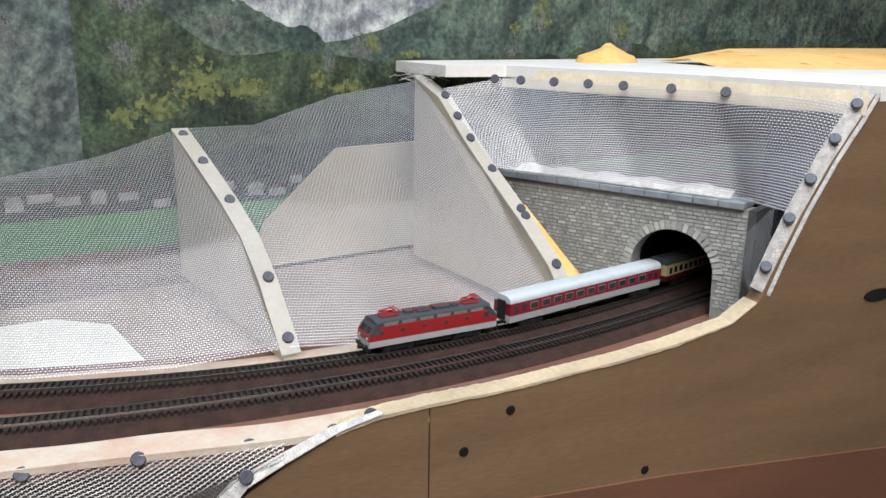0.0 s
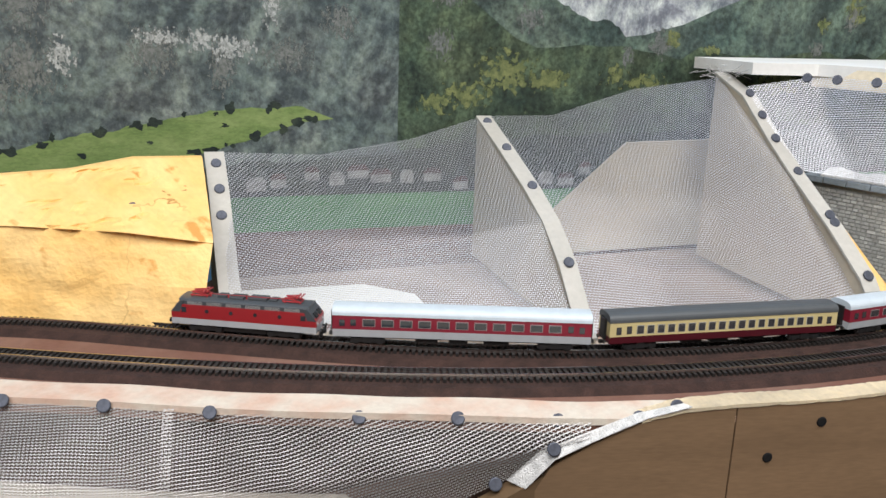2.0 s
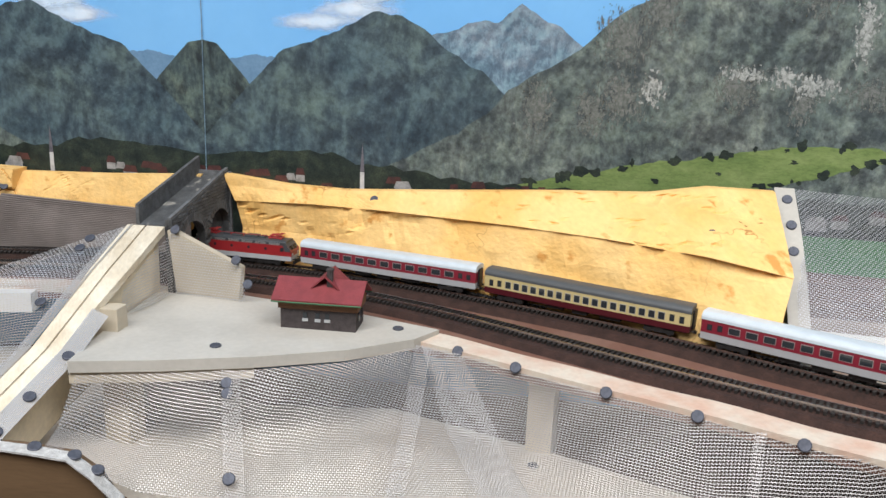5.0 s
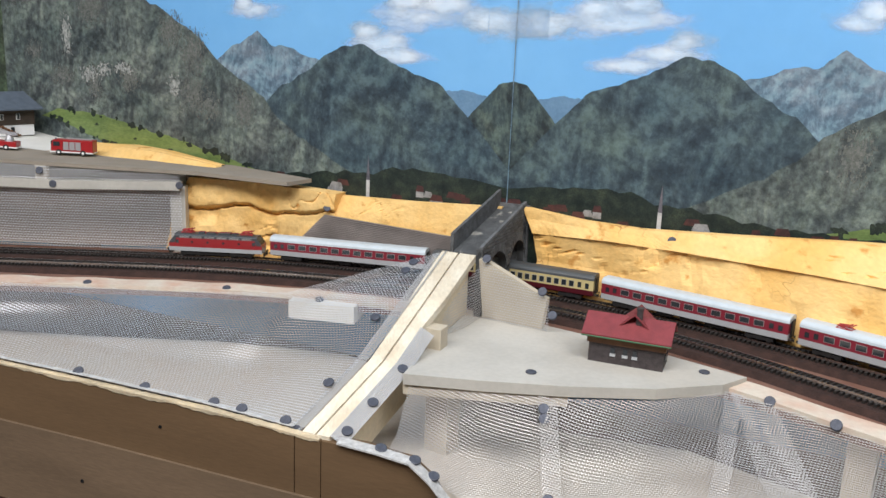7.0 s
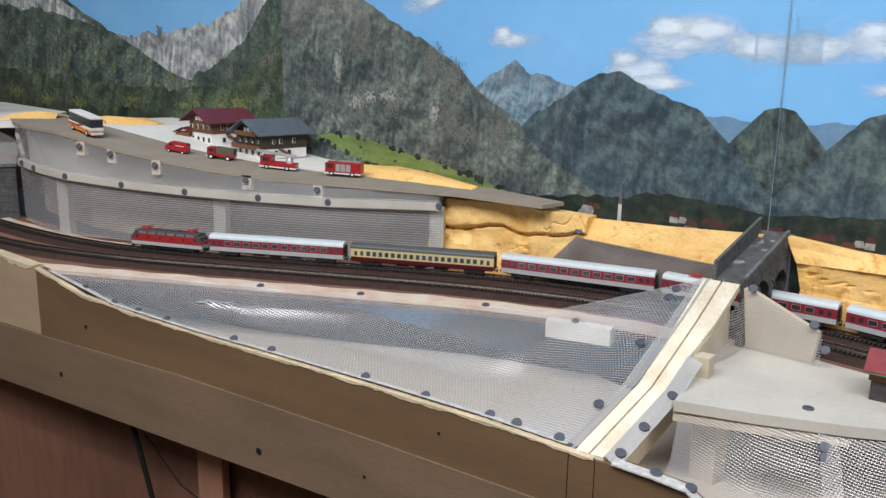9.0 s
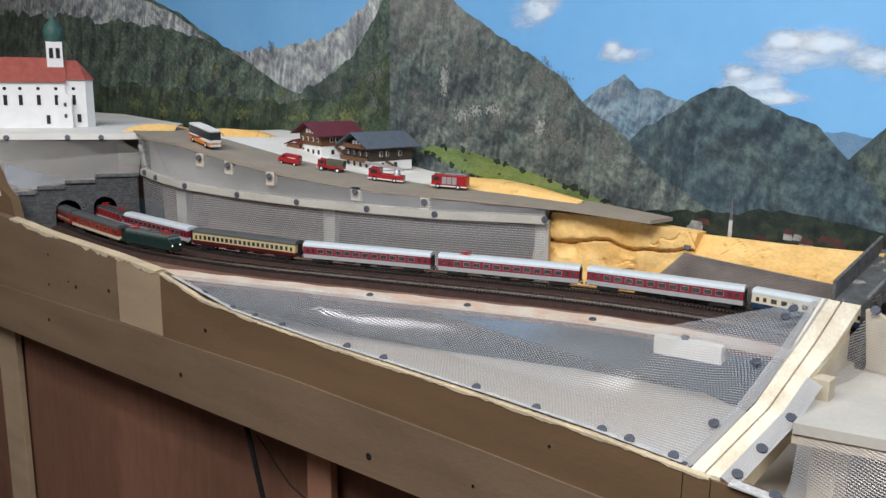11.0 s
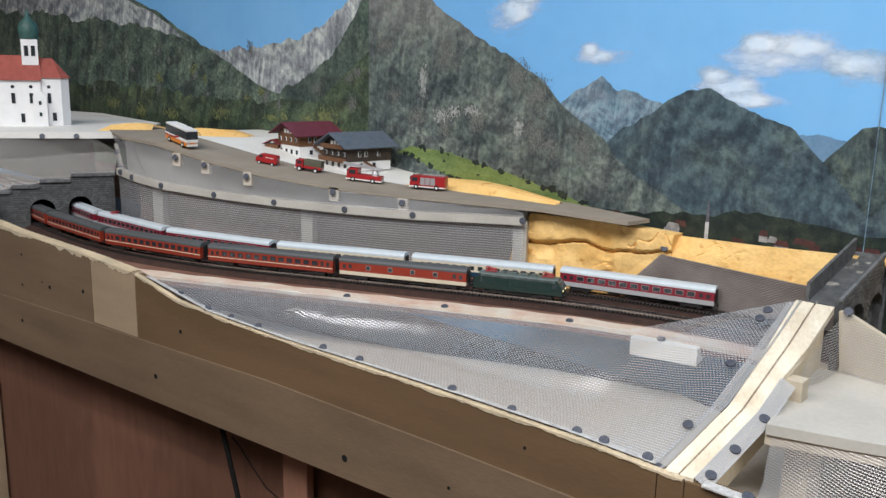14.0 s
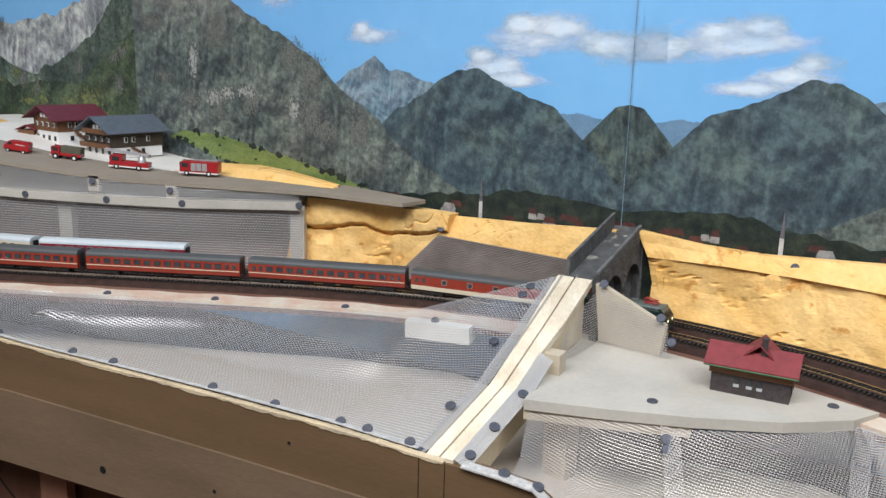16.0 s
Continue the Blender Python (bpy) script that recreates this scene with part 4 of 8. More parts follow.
T_RED = paint("traffic_red_paint", (0.27, 0.016, 0.020))
T_WINE = paint("wine_red_paint", (0.19, 0.014, 0.028))
T_LIGHT = paint("light_grey_paint", (0.40, 0.41, 0.42))
T_ROOFW = paint("white_grey_roof", (0.50, 0.56, 0.60), 0.45)
T_ROOFD = paint("dark_grey_roof", (0.066, 0.072, 0.076), 0.5)
T_GREYD = paint("graphite_grey", (0.050, 0.056, 0.062), 0.45)
T_BLACK = paint("black_underframe", (0.012, 0.011, 0.011), 0.55)
T_CREAM = paint("cream_paint", (0.50, 0.41, 0.20))
T_MAROON = paint("maroon_paint", (0.075, 0.008, 0.014))
T_ORANGE = paint("blood_orange_paint", (0.23, 0.028, 0.014))
T_BEIGE = paint("ivory_stripe", (0.62, 0.55, 0.42))
T_BLUE = paint("ocean_blue_paint", (0.016, 0.045, 0.085))
T_GREEN = paint("fir_green_paint", (0.006, 0.024, 0.020))
T_GLASS = material("tinted_window", (0.025, 0.03, 0.035), 0.08, vary=0.05, bump=0.0, spec=0.8)
T_FRAME = material("alu_window_frame", (0.45, 0.45, 0.44), 0.35, metal=0.6, vary=0.05, bump=0.0)
T_STEEL = material("wheel_steel", (0.08, 0.075, 0.07), 0.4, metal=0.7, vary=0.1, bump=0.1)
T_PANTO = paint("pantograph_red", (0.33, 0.03, 0.035))
T_LAMP = bpy.data.materials.new("headlight_glow")
T_LAMP.use_nodes = True
T_LAMP.node_tree.nodes["Principled BSDF"].inputs["Emission Color"].default_value = (1, 0.75, 0.3, 1)
T_LAMP.node_tree.nodes["Principled BSDF"].inputs["Emission Strength"].default_value = 1.0
MM = 0.001


def bogie(parent, x, base=15.6):
    bm = bmesh.new()
    for sgn in (-1, 1):
        box(bm, -11 * MM, 11 * MM, sgn * 6.6 * MM - 0.8 * MM, sgn * 6.6 * MM + 0.8 * MM, 2.2 * MM, 4.8 * MM)
        for k in (-1, 1):
            box(bm, k * base / 2 * MM - 1.6 * MM, k * base / 2 * MM + 1.6 * MM, sgn * 7.0 * MM - 0.9 * MM, sgn * 7.0 * MM + 0.9 * MM, 1.6 * MM, 4.2 * MM)
        box(bm, -3 * MM, 3 * MM, sgn * 7.0 * MM - 0.7 * MM, sgn * 7.0 * MM + 0.7 * MM, 2.0 * MM, 6 * MM)
    box(bm, -5 * MM, 5 * MM, -5 * MM, 5 * MM, 4 * MM, 7.5 * MM)
    b = part("bogie", bm, T_BLACK, parent, "black bogie frame")
    b.matrix_basis = Matrix.Translation((x, 0, 0))
    for k in (-1, 1):
        bm = bmesh.new()
        for sgn in (-1, 1):
            lathe(bm, [(3.1 * MM, -1.0 * MM), (2.9 * MM, 0.6 * MM)], 14, Matrix.Translation((k * base / 2 * MM, sgn * 4.4 * MM, 3.0 * MM)) @ pose(0, 0, 0, 90, 0, 0))
        box(bm, k * base / 2 * MM - 0.5 * MM, k * base / 2 * MM + 0.5 * MM, -4.4 * MM, 4.4 * MM, 2.5 * MM, 3.5 * MM)
        part("wheelset", bm, T_STEEL, b)
    return b


def section(bm, half_w, z0, z1, x0, x1, inset0=0.0, inset1=0.0):
    """A length of car body between two heights, leaning in by the insets."""
    prism(bm, [(-half_w + inset0, z0), (half_w - inset0, z0), (half_w - inset1, z1), (-half_w + inset1, z1)], x0, x1, None, "x")


def roof_profile(half_w, z0, rise, n=12):
    pts = []
    for k in range(n + 1):
        a = math.pi * k / n
        c, s = math.cos(a), math.sin(a)
        pts.append((half_w * math.copysign(abs(c) ** 0.62, c), z0 + rise * abs(s) ** 0.75))
    return pts


def coach(label, lower, band, roofm, wins, stripe=None, length=0.165, split=11.2, pitch=None, small_ends=True, panto=False, extra=None, sill=13.6, winh=4.2, winw=7.2, rims=None):
    c = thing("passenger_coach", None, label, "train coach", "coaches")
    hl, hw = length / 2 - 1.5 * MM, 8.9 * MM
    bm = bmesh.new()
    section(bm, hw, 6.2 * MM, split * MM, -hl, hl, 0.5 * MM, 0)
    part("lower_side", bm, lower, c)
    bm = bmesh.new()
    section(bm, hw, split * MM, 20.2 * MM, -hl, hl, 0, 0.35 * MM)
    part("window_band", bm, band, c)
    bm = bmesh.new()
    prism(bm, roof_profile(hw - 0.1 * MM, 20.1 * MM, 5.2 * MM), -hl - 0.3 * MM, hl + 0.3 * MM, None, "x")
    part("roof", bm, roofm, c)
    if stripe:
        bm = bmesh.new()
        for sgn in (-1, 1):
            box(bm, -hl, hl, sgn * hw - 0.12 * MM, sgn * hw + 0.12 * MM, stripe[1] * MM, stripe[2] * MM)
        part("stripe", bm, stripe[0], c)
    bmw, bmf = bmesh.new(), bmesh.new()
    box(bmf, -winw / 2 * MM - 0.4 * MM, winw / 2 * MM + 0.4 * MM, -0.15 * MM, 0.15 * MM, -0.4 * MM, winh * MM + 0.4 * MM)
    box(bmw, -winw / 2 * MM, winw / 2 * MM, -0.25 * MM, 0.25 * MM, 0, winh * MM)
    frame_me, pane_me = mesh_of("window_frame", bmf, rims or T_FRAME), mesh_of("window_pane", bmw, T_GLASS)
    bms = bmesh.new()
    box(bms, -1.7 * MM, 1.7 * MM, -0.25 * MM, 0.25 * MM, 0, winh * MM)
    small_me = mesh_of("door_window", bms, T_GLASS)
    gap = pitch or (2 * hl - 34 * MM) / wins
    for sgn in (-1, 1):
        y = sgn * (hw - 0.16 * MM)
        for i in range(wins):
            x = (i - (wins - 1) / 2) * gap
            f = share("window_frame", frame_me, c, Matrix.Translation((x, y, sill * MM)))
            share("window_pane", pane_me, f, Matrix.Identity(4))
        if small_ends:
            for e in (-1, 1):
                share("door_window", small_me, c, Matrix.Translation((e * (hl - 6 * MM), y, (sill - 0.4) * MM)))
                share("door_window", small_me, c, Matrix.Translation((e * (hl - 13 * MM), y, sill * MM)))
    bm = bmesh.new()
    box(bm, -hl + 2 * MM, hl - 2 * MM, -6.5 * MM, 6.5 * MM, 5.0 * MM, 6.4 * MM)
    for x, w, h in ((-22, 16, 2.4), (2, 12, 3.0), (22, 14, 2.2)):
        box(bm, (x - w / 2) * MM, (x + w / 2) * MM, -5.5 * MM, 5.5 * MM, (5.2 - h) * MM, 5.4 * MM)
    part("underframe", bm, T_BLACK, c, "black underframe with equipment boxes")
    for e in (-1, 1):
        bm = bmesh.new()
        for k in range(3):
            box(bm, e * hl + e * k * 0.6 * MM - 0.3 * MM, e * hl + e * k * 0.6 * MM + 0.3 * MM, -(3.6 + 0.3 * (k % 2)) * MM, (3.6 + 0.3 * (k % 2)) * MM, 8 * MM, 21.5 * MM)
        part("gangway_bellows", bm, T_BLACK, c)
        for sgn in (-1, 1):
            bm = bmesh.new()
            lathe(bm, [(0.5 * MM, 0), (0.5 * MM, 1.6 * MM), (1.4 * MM, 1.8 * MM), (1.3 * MM, 2.1 * MM)], 8, Matrix.Translation((e * hl, sgn * 5.4 * MM, 6.8 * MM)) @ pose(0, 0, 0, 0, e * 90, 0))
            part("buffer", bm, T_STEEL, c)
        bm = bmesh.new()
        box(bm, e * hl - 1 * MM, e * hl + e * 3.2 * MM, -1.2 * MM, 1.2 * MM, 4.2 * MM, 6.2 * MM)
        part("coupler", bm, T_BLACK, c)
        bogie(c, e * (hl - 22 * MM))
    if panto:
        pantograph(c, hl - 30 * MM, 25.2 * MM, T_PANTO)
    return c


def pantograph(parent, x, z, mat, up=3.2):
    """Folded current collector: base frame on insulators, two hinged arms, contact head."""
    r = 0.48 * MM
    knee, head = x + 5.5 * MM, x - 4.5 * MM
    bm = bmesh.new()
    for sgn in (-1, 1):
        tube(bm, [(x - 6 * MM, sgn * 3.2 * MM, z), (x + 6 * MM, sgn * 3.2 * MM, z)], r, 6)
        tube(bm, [(x + sgn * 5.5 * MM, -3.2 * MM, z), (x + sgn * 5.5 * MM, 3.2 * MM, z)], r, 6)
    base = part("pantograph", bm, mat, parent, "folded red pantograph")
    for sgn in (-1, 1):
        bm = bmesh.new()
        tube(bm, [(x - 5 * MM, sgn * 3 * MM, z + 0.3 * MM), (knee, sgn * 2.2 * MM, z + up * 0.6 * MM)], r, 6)
        part("lower_arm", bm, mat, base)
        bm = bmesh.new()
        tube(bm, [(knee, sgn * 2.2 * MM, z + up * 0.6 * MM), (head, sgn * 1.5 * MM, z + up * MM)], r, 6)
        part("upper_arm", bm, mat, base)
        bm = bmesh.new()
        a = head + sgn * 1.2 * MM
        tube(bm, [(a, -5.2 * MM, z + (up - 0.5) * MM), (a, -3.6 * MM, z + up * MM), (a, 3.6 * MM, z + up * MM), (a, 5.2 * MM, z + (up - 0.5) * MM)], r, 6)
        part("contact_strip", bm, mat, base)
        for k in (-1, 1):
            bm = bmesh.new()
            tube(bm, [(x + sgn * 5 * MM, k * 3.2 * MM, z - 1.6 * MM), (x + sgn * 5 * MM, k * 3.2 * MM, z)], 0.55 * MM, 6)
            part("insulator", bm, mat, base)
    return base


def electric_loco(label, side, lower, roofm, cab, length=0.1, old=False):
    e = thing("electric_locomotive", None, label, "locomotive", "locomotives")
    hl, hw = length / 2 - 2.2 * MM, 9.1 * MM
    nose = 4.2 * MM
    bm = bmesh.new()
    section(bm, hw, 6.0 * MM, 10.2 * MM, -hl, hl, 0.3 * MM, 0)
    part("lower_side", bm, lower, e)
    bm = bmesh.new()
    # side panel with raked ends
    poly = [(-hl, 10.2 * MM), (hl, 10.2 * MM), (hl, 14.5 * MM), (hl - nose * 0.9, 19.3 * MM), (-hl + nose * 0.9, 19.3 * MM), (-hl, 14.5 * MM)]
    prism(bm, poly, -hw, hw, None, "y")
    part("body_side", bm, side, e)
    bm = bmesh.new()
    prism(bm, [(-hl + nose * 0.85, 19.2 * MM), (hl - nose * 0.85, 19.2 * MM), (hl - nose * 1.4, 21.8 * MM), (-hl + nose * 1.4, 21.8 * MM)], -hw + 0.5 * MM, hw - 0.5 * MM, None, "y")
    part("upper_band", bm, roofm, e, "grey band with ventilation grilles")
    bm = bmesh.new()
    prism(bm, [(y, z) for y, z in roof_profile(hw - 1.0 * MM, 21.6 * MM, 1.8 * MM, 8)], -hl + nose * 1.2, hl - nose * 1.2, None, "x")
    for x, w, d, h in ((-8, 12, 8, 1.6), (6, 9, 9, 1.2), (16, 6, 6, 1.8), (-18, 5, 7, 1.3)):
        box(bm, (x - w / 2) * MM, (x + w / 2) * MM, -d / 2 * MM, d / 2 * MM, 23 * MM, (23.4 + h) * MM, None, 0.3 * MM)
    part("roof", bm, roofm, e)
    bm = bmesh.new()
    tube(bm, [(-30 * MM, 1.5 * MM, 25.2 * MM), (30 * MM, 1.5 * MM, 25.2 * MM)], 0.25 * MM, 6)
    for x in (-24, -12, 0, 12, 24):
        tube(bm, [(x * MM, 1.5 * MM, 23 * MM), (x * MM, 1.5 * MM, 25.2 * MM)], 0.5 * MM, 6)
    part("roof_line", bm, T_PANTO if not old else T_STEEL, e)
    for k in (-1, 1):
        bm = bmesh.new()
        prism(bm, [(k * (hl + 0.1 * MM), 14.3 * MM), (k * (hl - nose * 0.75), 18.6 * MM), (k * (hl - nose * 1.5), 21.9 * MM), (k * (hl - nose * 2.0), 21.9 * MM), (k * (hl - nose * 1.4), 14.3 * MM)], -hw - 0.12 * MM, hw + 0.12 * MM, None, "y")
        part("cab_mask", bm, cab, e, "dark grey cab front")
        bm = bmesh.new()
        for s2 in (-1, 1):
            y0, y1 = (0.5 * MM, 6.8 * MM) if s2 > 0 else (-6.8 * MM, -0.5 * MM)
            vs = [bm.verts.new((k * (hl - nose * f + 0.35 * MM), y, z * MM)) for f, z in ((0.18, 15.4), (0.80, 18.6)) for y in (y0, y1)]
            bm.faces.new((vs[0], vs[1], vs[3], vs[2]))
        bmesh.ops.solidify(bm, geom=bm.faces[:], thickness=0.2 * MM)
        part("windscreen", bm, T_GLASS, e)
        for s2 in (-1, 1):
            bm = bmesh.new()
            box(bm, k * (hl - 8.5 * MM) - 1.6 * MM, k * (hl - 8.5 * MM) + 1.6 * MM, s2 * hw - 0.2 * MM, s2 * hw + 0.2 * MM, 14.2 * MM, 17.6 * MM)
            part("cab_side_window", bm, T_GLASS, e)
            bm = bmesh.new()
            lathe(bm, [(1.1 * MM, 0), (1.0 * MM, 0.5 * MM)], 10, Matrix.Translation((k * hl, s2 * 5.8 * MM, 11.6 * MM)) @ pose(0, 0, 0, 0, k * 90, 0))
            part("headlight", bm, T_LAMP if old and k > 0 else T_LIGHT, e, "round headlight")
            bm = bmesh.new()
            lathe(bm, [(0.6 * MM, 0), (0.6 * MM, 2.0 * MM), (1.6 * MM, 2.2 * MM), (1.5 * MM, 2.6 * MM)], 10, Matrix.Translation((k * hl, s2 * 5.6 * MM, 7.0 * MM)) @ pose(0, 0, 0, 0, k * 90, 0))
            part("buffer", bm, T_BLACK, e)
        bm = bmesh.new()
        box(bm, k * hl - 2 * MM, k * hl + k * 1 * MM, -7.5 * MM, 7.5 * MM, 3.0 * MM, 6.2 * MM)
        box(bm, k * hl, k * hl + k * 4 * MM, -1.2 * MM, 1.2 * MM, 4.0 * MM, 6.0 * MM)
        part("coupler", bm, T_BLACK, e)
        b = bogie(e, k * (hl - 22 * MM), 17)
        pantograph(e, k * (hl - 17 * MM), 24.2 * MM, T_PANTO, 3.4)
    for s2 in (-1, 1):
        for i, x in enumerate((-24, -8, 8, 24)):
            bm = bmesh.new()
            lathe(bm, [(1.3 * MM, 0), (1.2 * MM, 0.3 * MM)], 12, Matrix.Translation((x * MM, s2 * (hw - 0.1 * MM), 15.6 * MM)) @ pose(0, 0, 0, -90 * s2, 0, 0))
            part("porthole", bm, T_GLASS, e)
        for i in range(6):
            bm = bmesh.new()
            x = (-32 + i * 12.8) * MM
            for k in range(4):
                box(bm, x - 5 * MM, x + 5 * MM, s2 * (hw - 0.75 * MM) - 0.35 * MM, s2 * (hw - 0.75 * MM) + 0.35 * MM, (19.5 + k * 0.55) * MM, (19.8 + k * 0.55) * MM)
            part("grille", bm, T_FRAME if not old else T_GREYD, e)
    bm = bmesh.new()
    box(bm, -14 * MM, 14 * MM, -6.8 * MM, 6.8 * MM, 2.2 * MM, 6.4 * MM)
    part("underframe", bm, T_BLACK, e)
    return e


def red_coach(panto=False):
    return coach("red and light grey express coach with a white roof", T_LIGHT, T_WINE, T_ROOFW, 11, panto=panto)


TRAIN_1 = []
loco1 = electric_loco("red electric locomotive with grey roof and folded red pantographs", T_RED, T_LIGHT, T_GREYD, T_GREYD)
TRAIN_1.append((loco1, -0.106, 0.1))
makers = [red_coach(),
          coach("cream and maroon dining coach with a grey roof", T_MAROON, T_CREAM, T_ROOFD, 18, winw=4.2, sill=12.6, winh=5.0, split=10.9),
          red_coach(), red_coach(True), red_coach(),
          coach("blue and cream express coach with a silver roof", T_BLUE, T_BEIGE, T_ROOFW, 13, winw=5.2, split=11.4),
          coach("blue and cream express coach with a silver roof", T_BLUE, T_BEIGE, T_ROOFW, 13, winw=5.2, split=11.4),
          red_coach()]
for i, c in enumerate(makers):
    TRAIN_1.append((c, i * 0.1715, 0.165))
TRAIN_2 = []
loco2 = electric_loco("dark green electric locomotive with lit yellow headlights", T_GREEN, T_GREEN, paint("sage_grey_roof", (0.09, 0.115, 0.11), 0.35), T_GREEN, old=True)
TRAIN_2.append((loco2, 0.0, 0.1))
van = coach("orange-red baggage van with an ivory lower side", T_BEIGE, T_ORANGE, T_ROOFD, 4, length=0.15, winw=4.5, split=10.5, pitch=0.026)
TRAIN_2.append((van, 0.105, 0.15))
for i in range(5):
    c = coach("blood-orange express coach with an ivory stripe and dark roof", T_ORANGE, T_ORANGE, T_ROOFD, 12, stripe=(T_BEIGE, 10.6, 11.4), winw=6.4, sill=13.2, winh=4.6, rims=T_MAROON)
    TRAIN_2.append((c, 0.105 + 0.155 + i * 0.1715, 0.165))

# ---- right-hand hill: tunnel portal, ribs, wire cloth ----
def frame_m(p0, direction, z=0.0):
    """x along a horizontal direction, y away from the viewer, z up."""
    d = Vector((*direction, 0)).normalized()
    return Matrix(((d.x, -d.y, 0, p0[0]), (d.y, d.x, 0, p0[1]), (0, 0, 1, z), (0, 0, 0, 1)))


def arch_wall(name, m, outline, arches, thick, stone, joint, label, cat, row=0.0034, brick=0.008, zmax=None, seed=3, pieces=300, kind=""):
    """A masonry wall with arched openings cut through it and stones proud of the joints.
    outline: top height as a function of x, from x0 to x1; arches: (centre, half width, spring height)."""
    x0, x1, top = outline
    wall = thing(name, m, label, cat, kind=kind)
    bm = bmesh.new()
    n = int((x1 - x0) / 0.001)

    def hole(x):
        for c, w, h in arches:
            if abs(x - c) < w:
                return h + math.sqrt(max(0, w * w - (x - c) ** 2))
        return -0.01
    xs = sorted(set([x0 + (x1 - x0) * i / n for i in range(n + 1)]))
    cols = []
    for x in xs:
        b = hole(x)
        cols.append([bm.verts.new((x, y, z)) for y, z in ((0, b), (0, top(x)), (thick, top(x)), (thick, b))])
    for a, b in zip(cols, cols[1:]):
        for i in range(4):
            bm.faces.new((a[i], b[i], b[(i + 1) % 4], a[(i + 1) % 4]))
    bm.faces.new(cols[0][::-1])
    bm.faces.new(cols[-1])
    bmesh.ops.recalc_face_normals(bm, faces=bm.faces[:])
    part("masonry_core", bm, joint, wall)
    rnd = random.Random(seed)
    bmb = bmesh.new()
    box(bmb, -0.5, 0.5, -0.5, 0.5, -0.5, 0.5)
    one = mesh_of("stone", bmb, stone)
    placed = []
    z, r = 0.0006, 0
    ztop = max(top(x) for x in xs)
    while z < ztop:
        x = x0 + rnd.uniform(0, brick * 0.6)
        while x < x1:
            w = brick * rnd.uniform(0.55, 1.35)
            xe = min(x + w, x1)
            mid = (x + xe) / 2
            clear = all(abs(mid - c) > wd + (xe - x) / 2 or z > h + math.sqrt(max(0, wd * wd - max(0, abs(mid - c) - (xe - x) / 2) ** 2)) for c, wd, h in arches)
            if clear and z + row * 0.9 < top(mid) - 0.001 and xe - x > brick * 0.25:
                placed.append((mid, z + row * 0.45, (xe - x) - 0.0009, row - 0.0009))
            x = xe
        z += row
        r += 1
    rest = bmesh.new()
    step = max(1, math.ceil(len(placed) / pieces))
    for i, (x, zz, w, h) in enumerate(placed):
        mm = Matrix.Translation((x, -0.0002, zz)) @ Matrix.Diagonal((w, 0.0012 + rnd.uniform(0, 0.0006), h, 1))
        if i % step == 0:
            share("stone", one, wall, mm)
        else:
            box(rest, -0.5, 0.5, -0.5, 0.5, -0.5, 0.5, mm)
    if step > 1:
        tagged(part("stonework", rest, stone, wall), kind="stuff")
    for c, wd, h in arches:
        k = int(math.pi * wd / 0.0042)
        for i in range(k):
            a = math.pi * (i + 0.5) / k
            share("voussoir", one, wall, Matrix.Translation((c + (wd + 0.0035) * math.cos(a), -0.0005, h + (wd + 0.0035) * math.sin(a))) @ Matrix.Rotation(-a + math.pi / 2, 4, "Y") @ Matrix.Diagonal((0.0034, 0.0022, 0.0068, 1)))
        # near-black tube with a closed end: tunnel darkness put in as colour
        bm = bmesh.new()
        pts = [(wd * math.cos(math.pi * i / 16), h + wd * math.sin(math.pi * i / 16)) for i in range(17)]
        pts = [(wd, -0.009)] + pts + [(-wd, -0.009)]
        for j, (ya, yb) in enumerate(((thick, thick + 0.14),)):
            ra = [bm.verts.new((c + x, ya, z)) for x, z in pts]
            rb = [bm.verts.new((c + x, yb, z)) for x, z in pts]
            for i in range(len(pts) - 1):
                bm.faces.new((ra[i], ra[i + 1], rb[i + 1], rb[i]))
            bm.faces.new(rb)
        part("tunnel_lining", bm, M_DARK, wall, "near-black tube standing for the unlit tunnel depth")
    return wall


PORTAL_R = frame_m((0.880, 0.262), (-0.02, -0.178))
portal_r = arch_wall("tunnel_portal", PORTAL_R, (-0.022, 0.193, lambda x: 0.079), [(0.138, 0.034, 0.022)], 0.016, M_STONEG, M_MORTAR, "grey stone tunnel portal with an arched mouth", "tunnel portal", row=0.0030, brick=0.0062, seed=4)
for i in range(-1, 10):
    bm = bmesh.new()
    box(bm, i * 0.0195 - 0.004 + 0.0004, (i + 1) * 0.0195 - 0.004 - 0.0004, -0.005, 0.020, 0.0795, 0.0845, None, 0.0006)
    part("coping_stone", bm, M_COPING, portal_r, "blue-grey coping")
bm = bmesh.new()
box(bm, 0.1932, 0.199, 0.0, 0.055, -0.005, 0.079)
part("side_wall", bm, M_STONEDM, portal_r, "dark side wall")

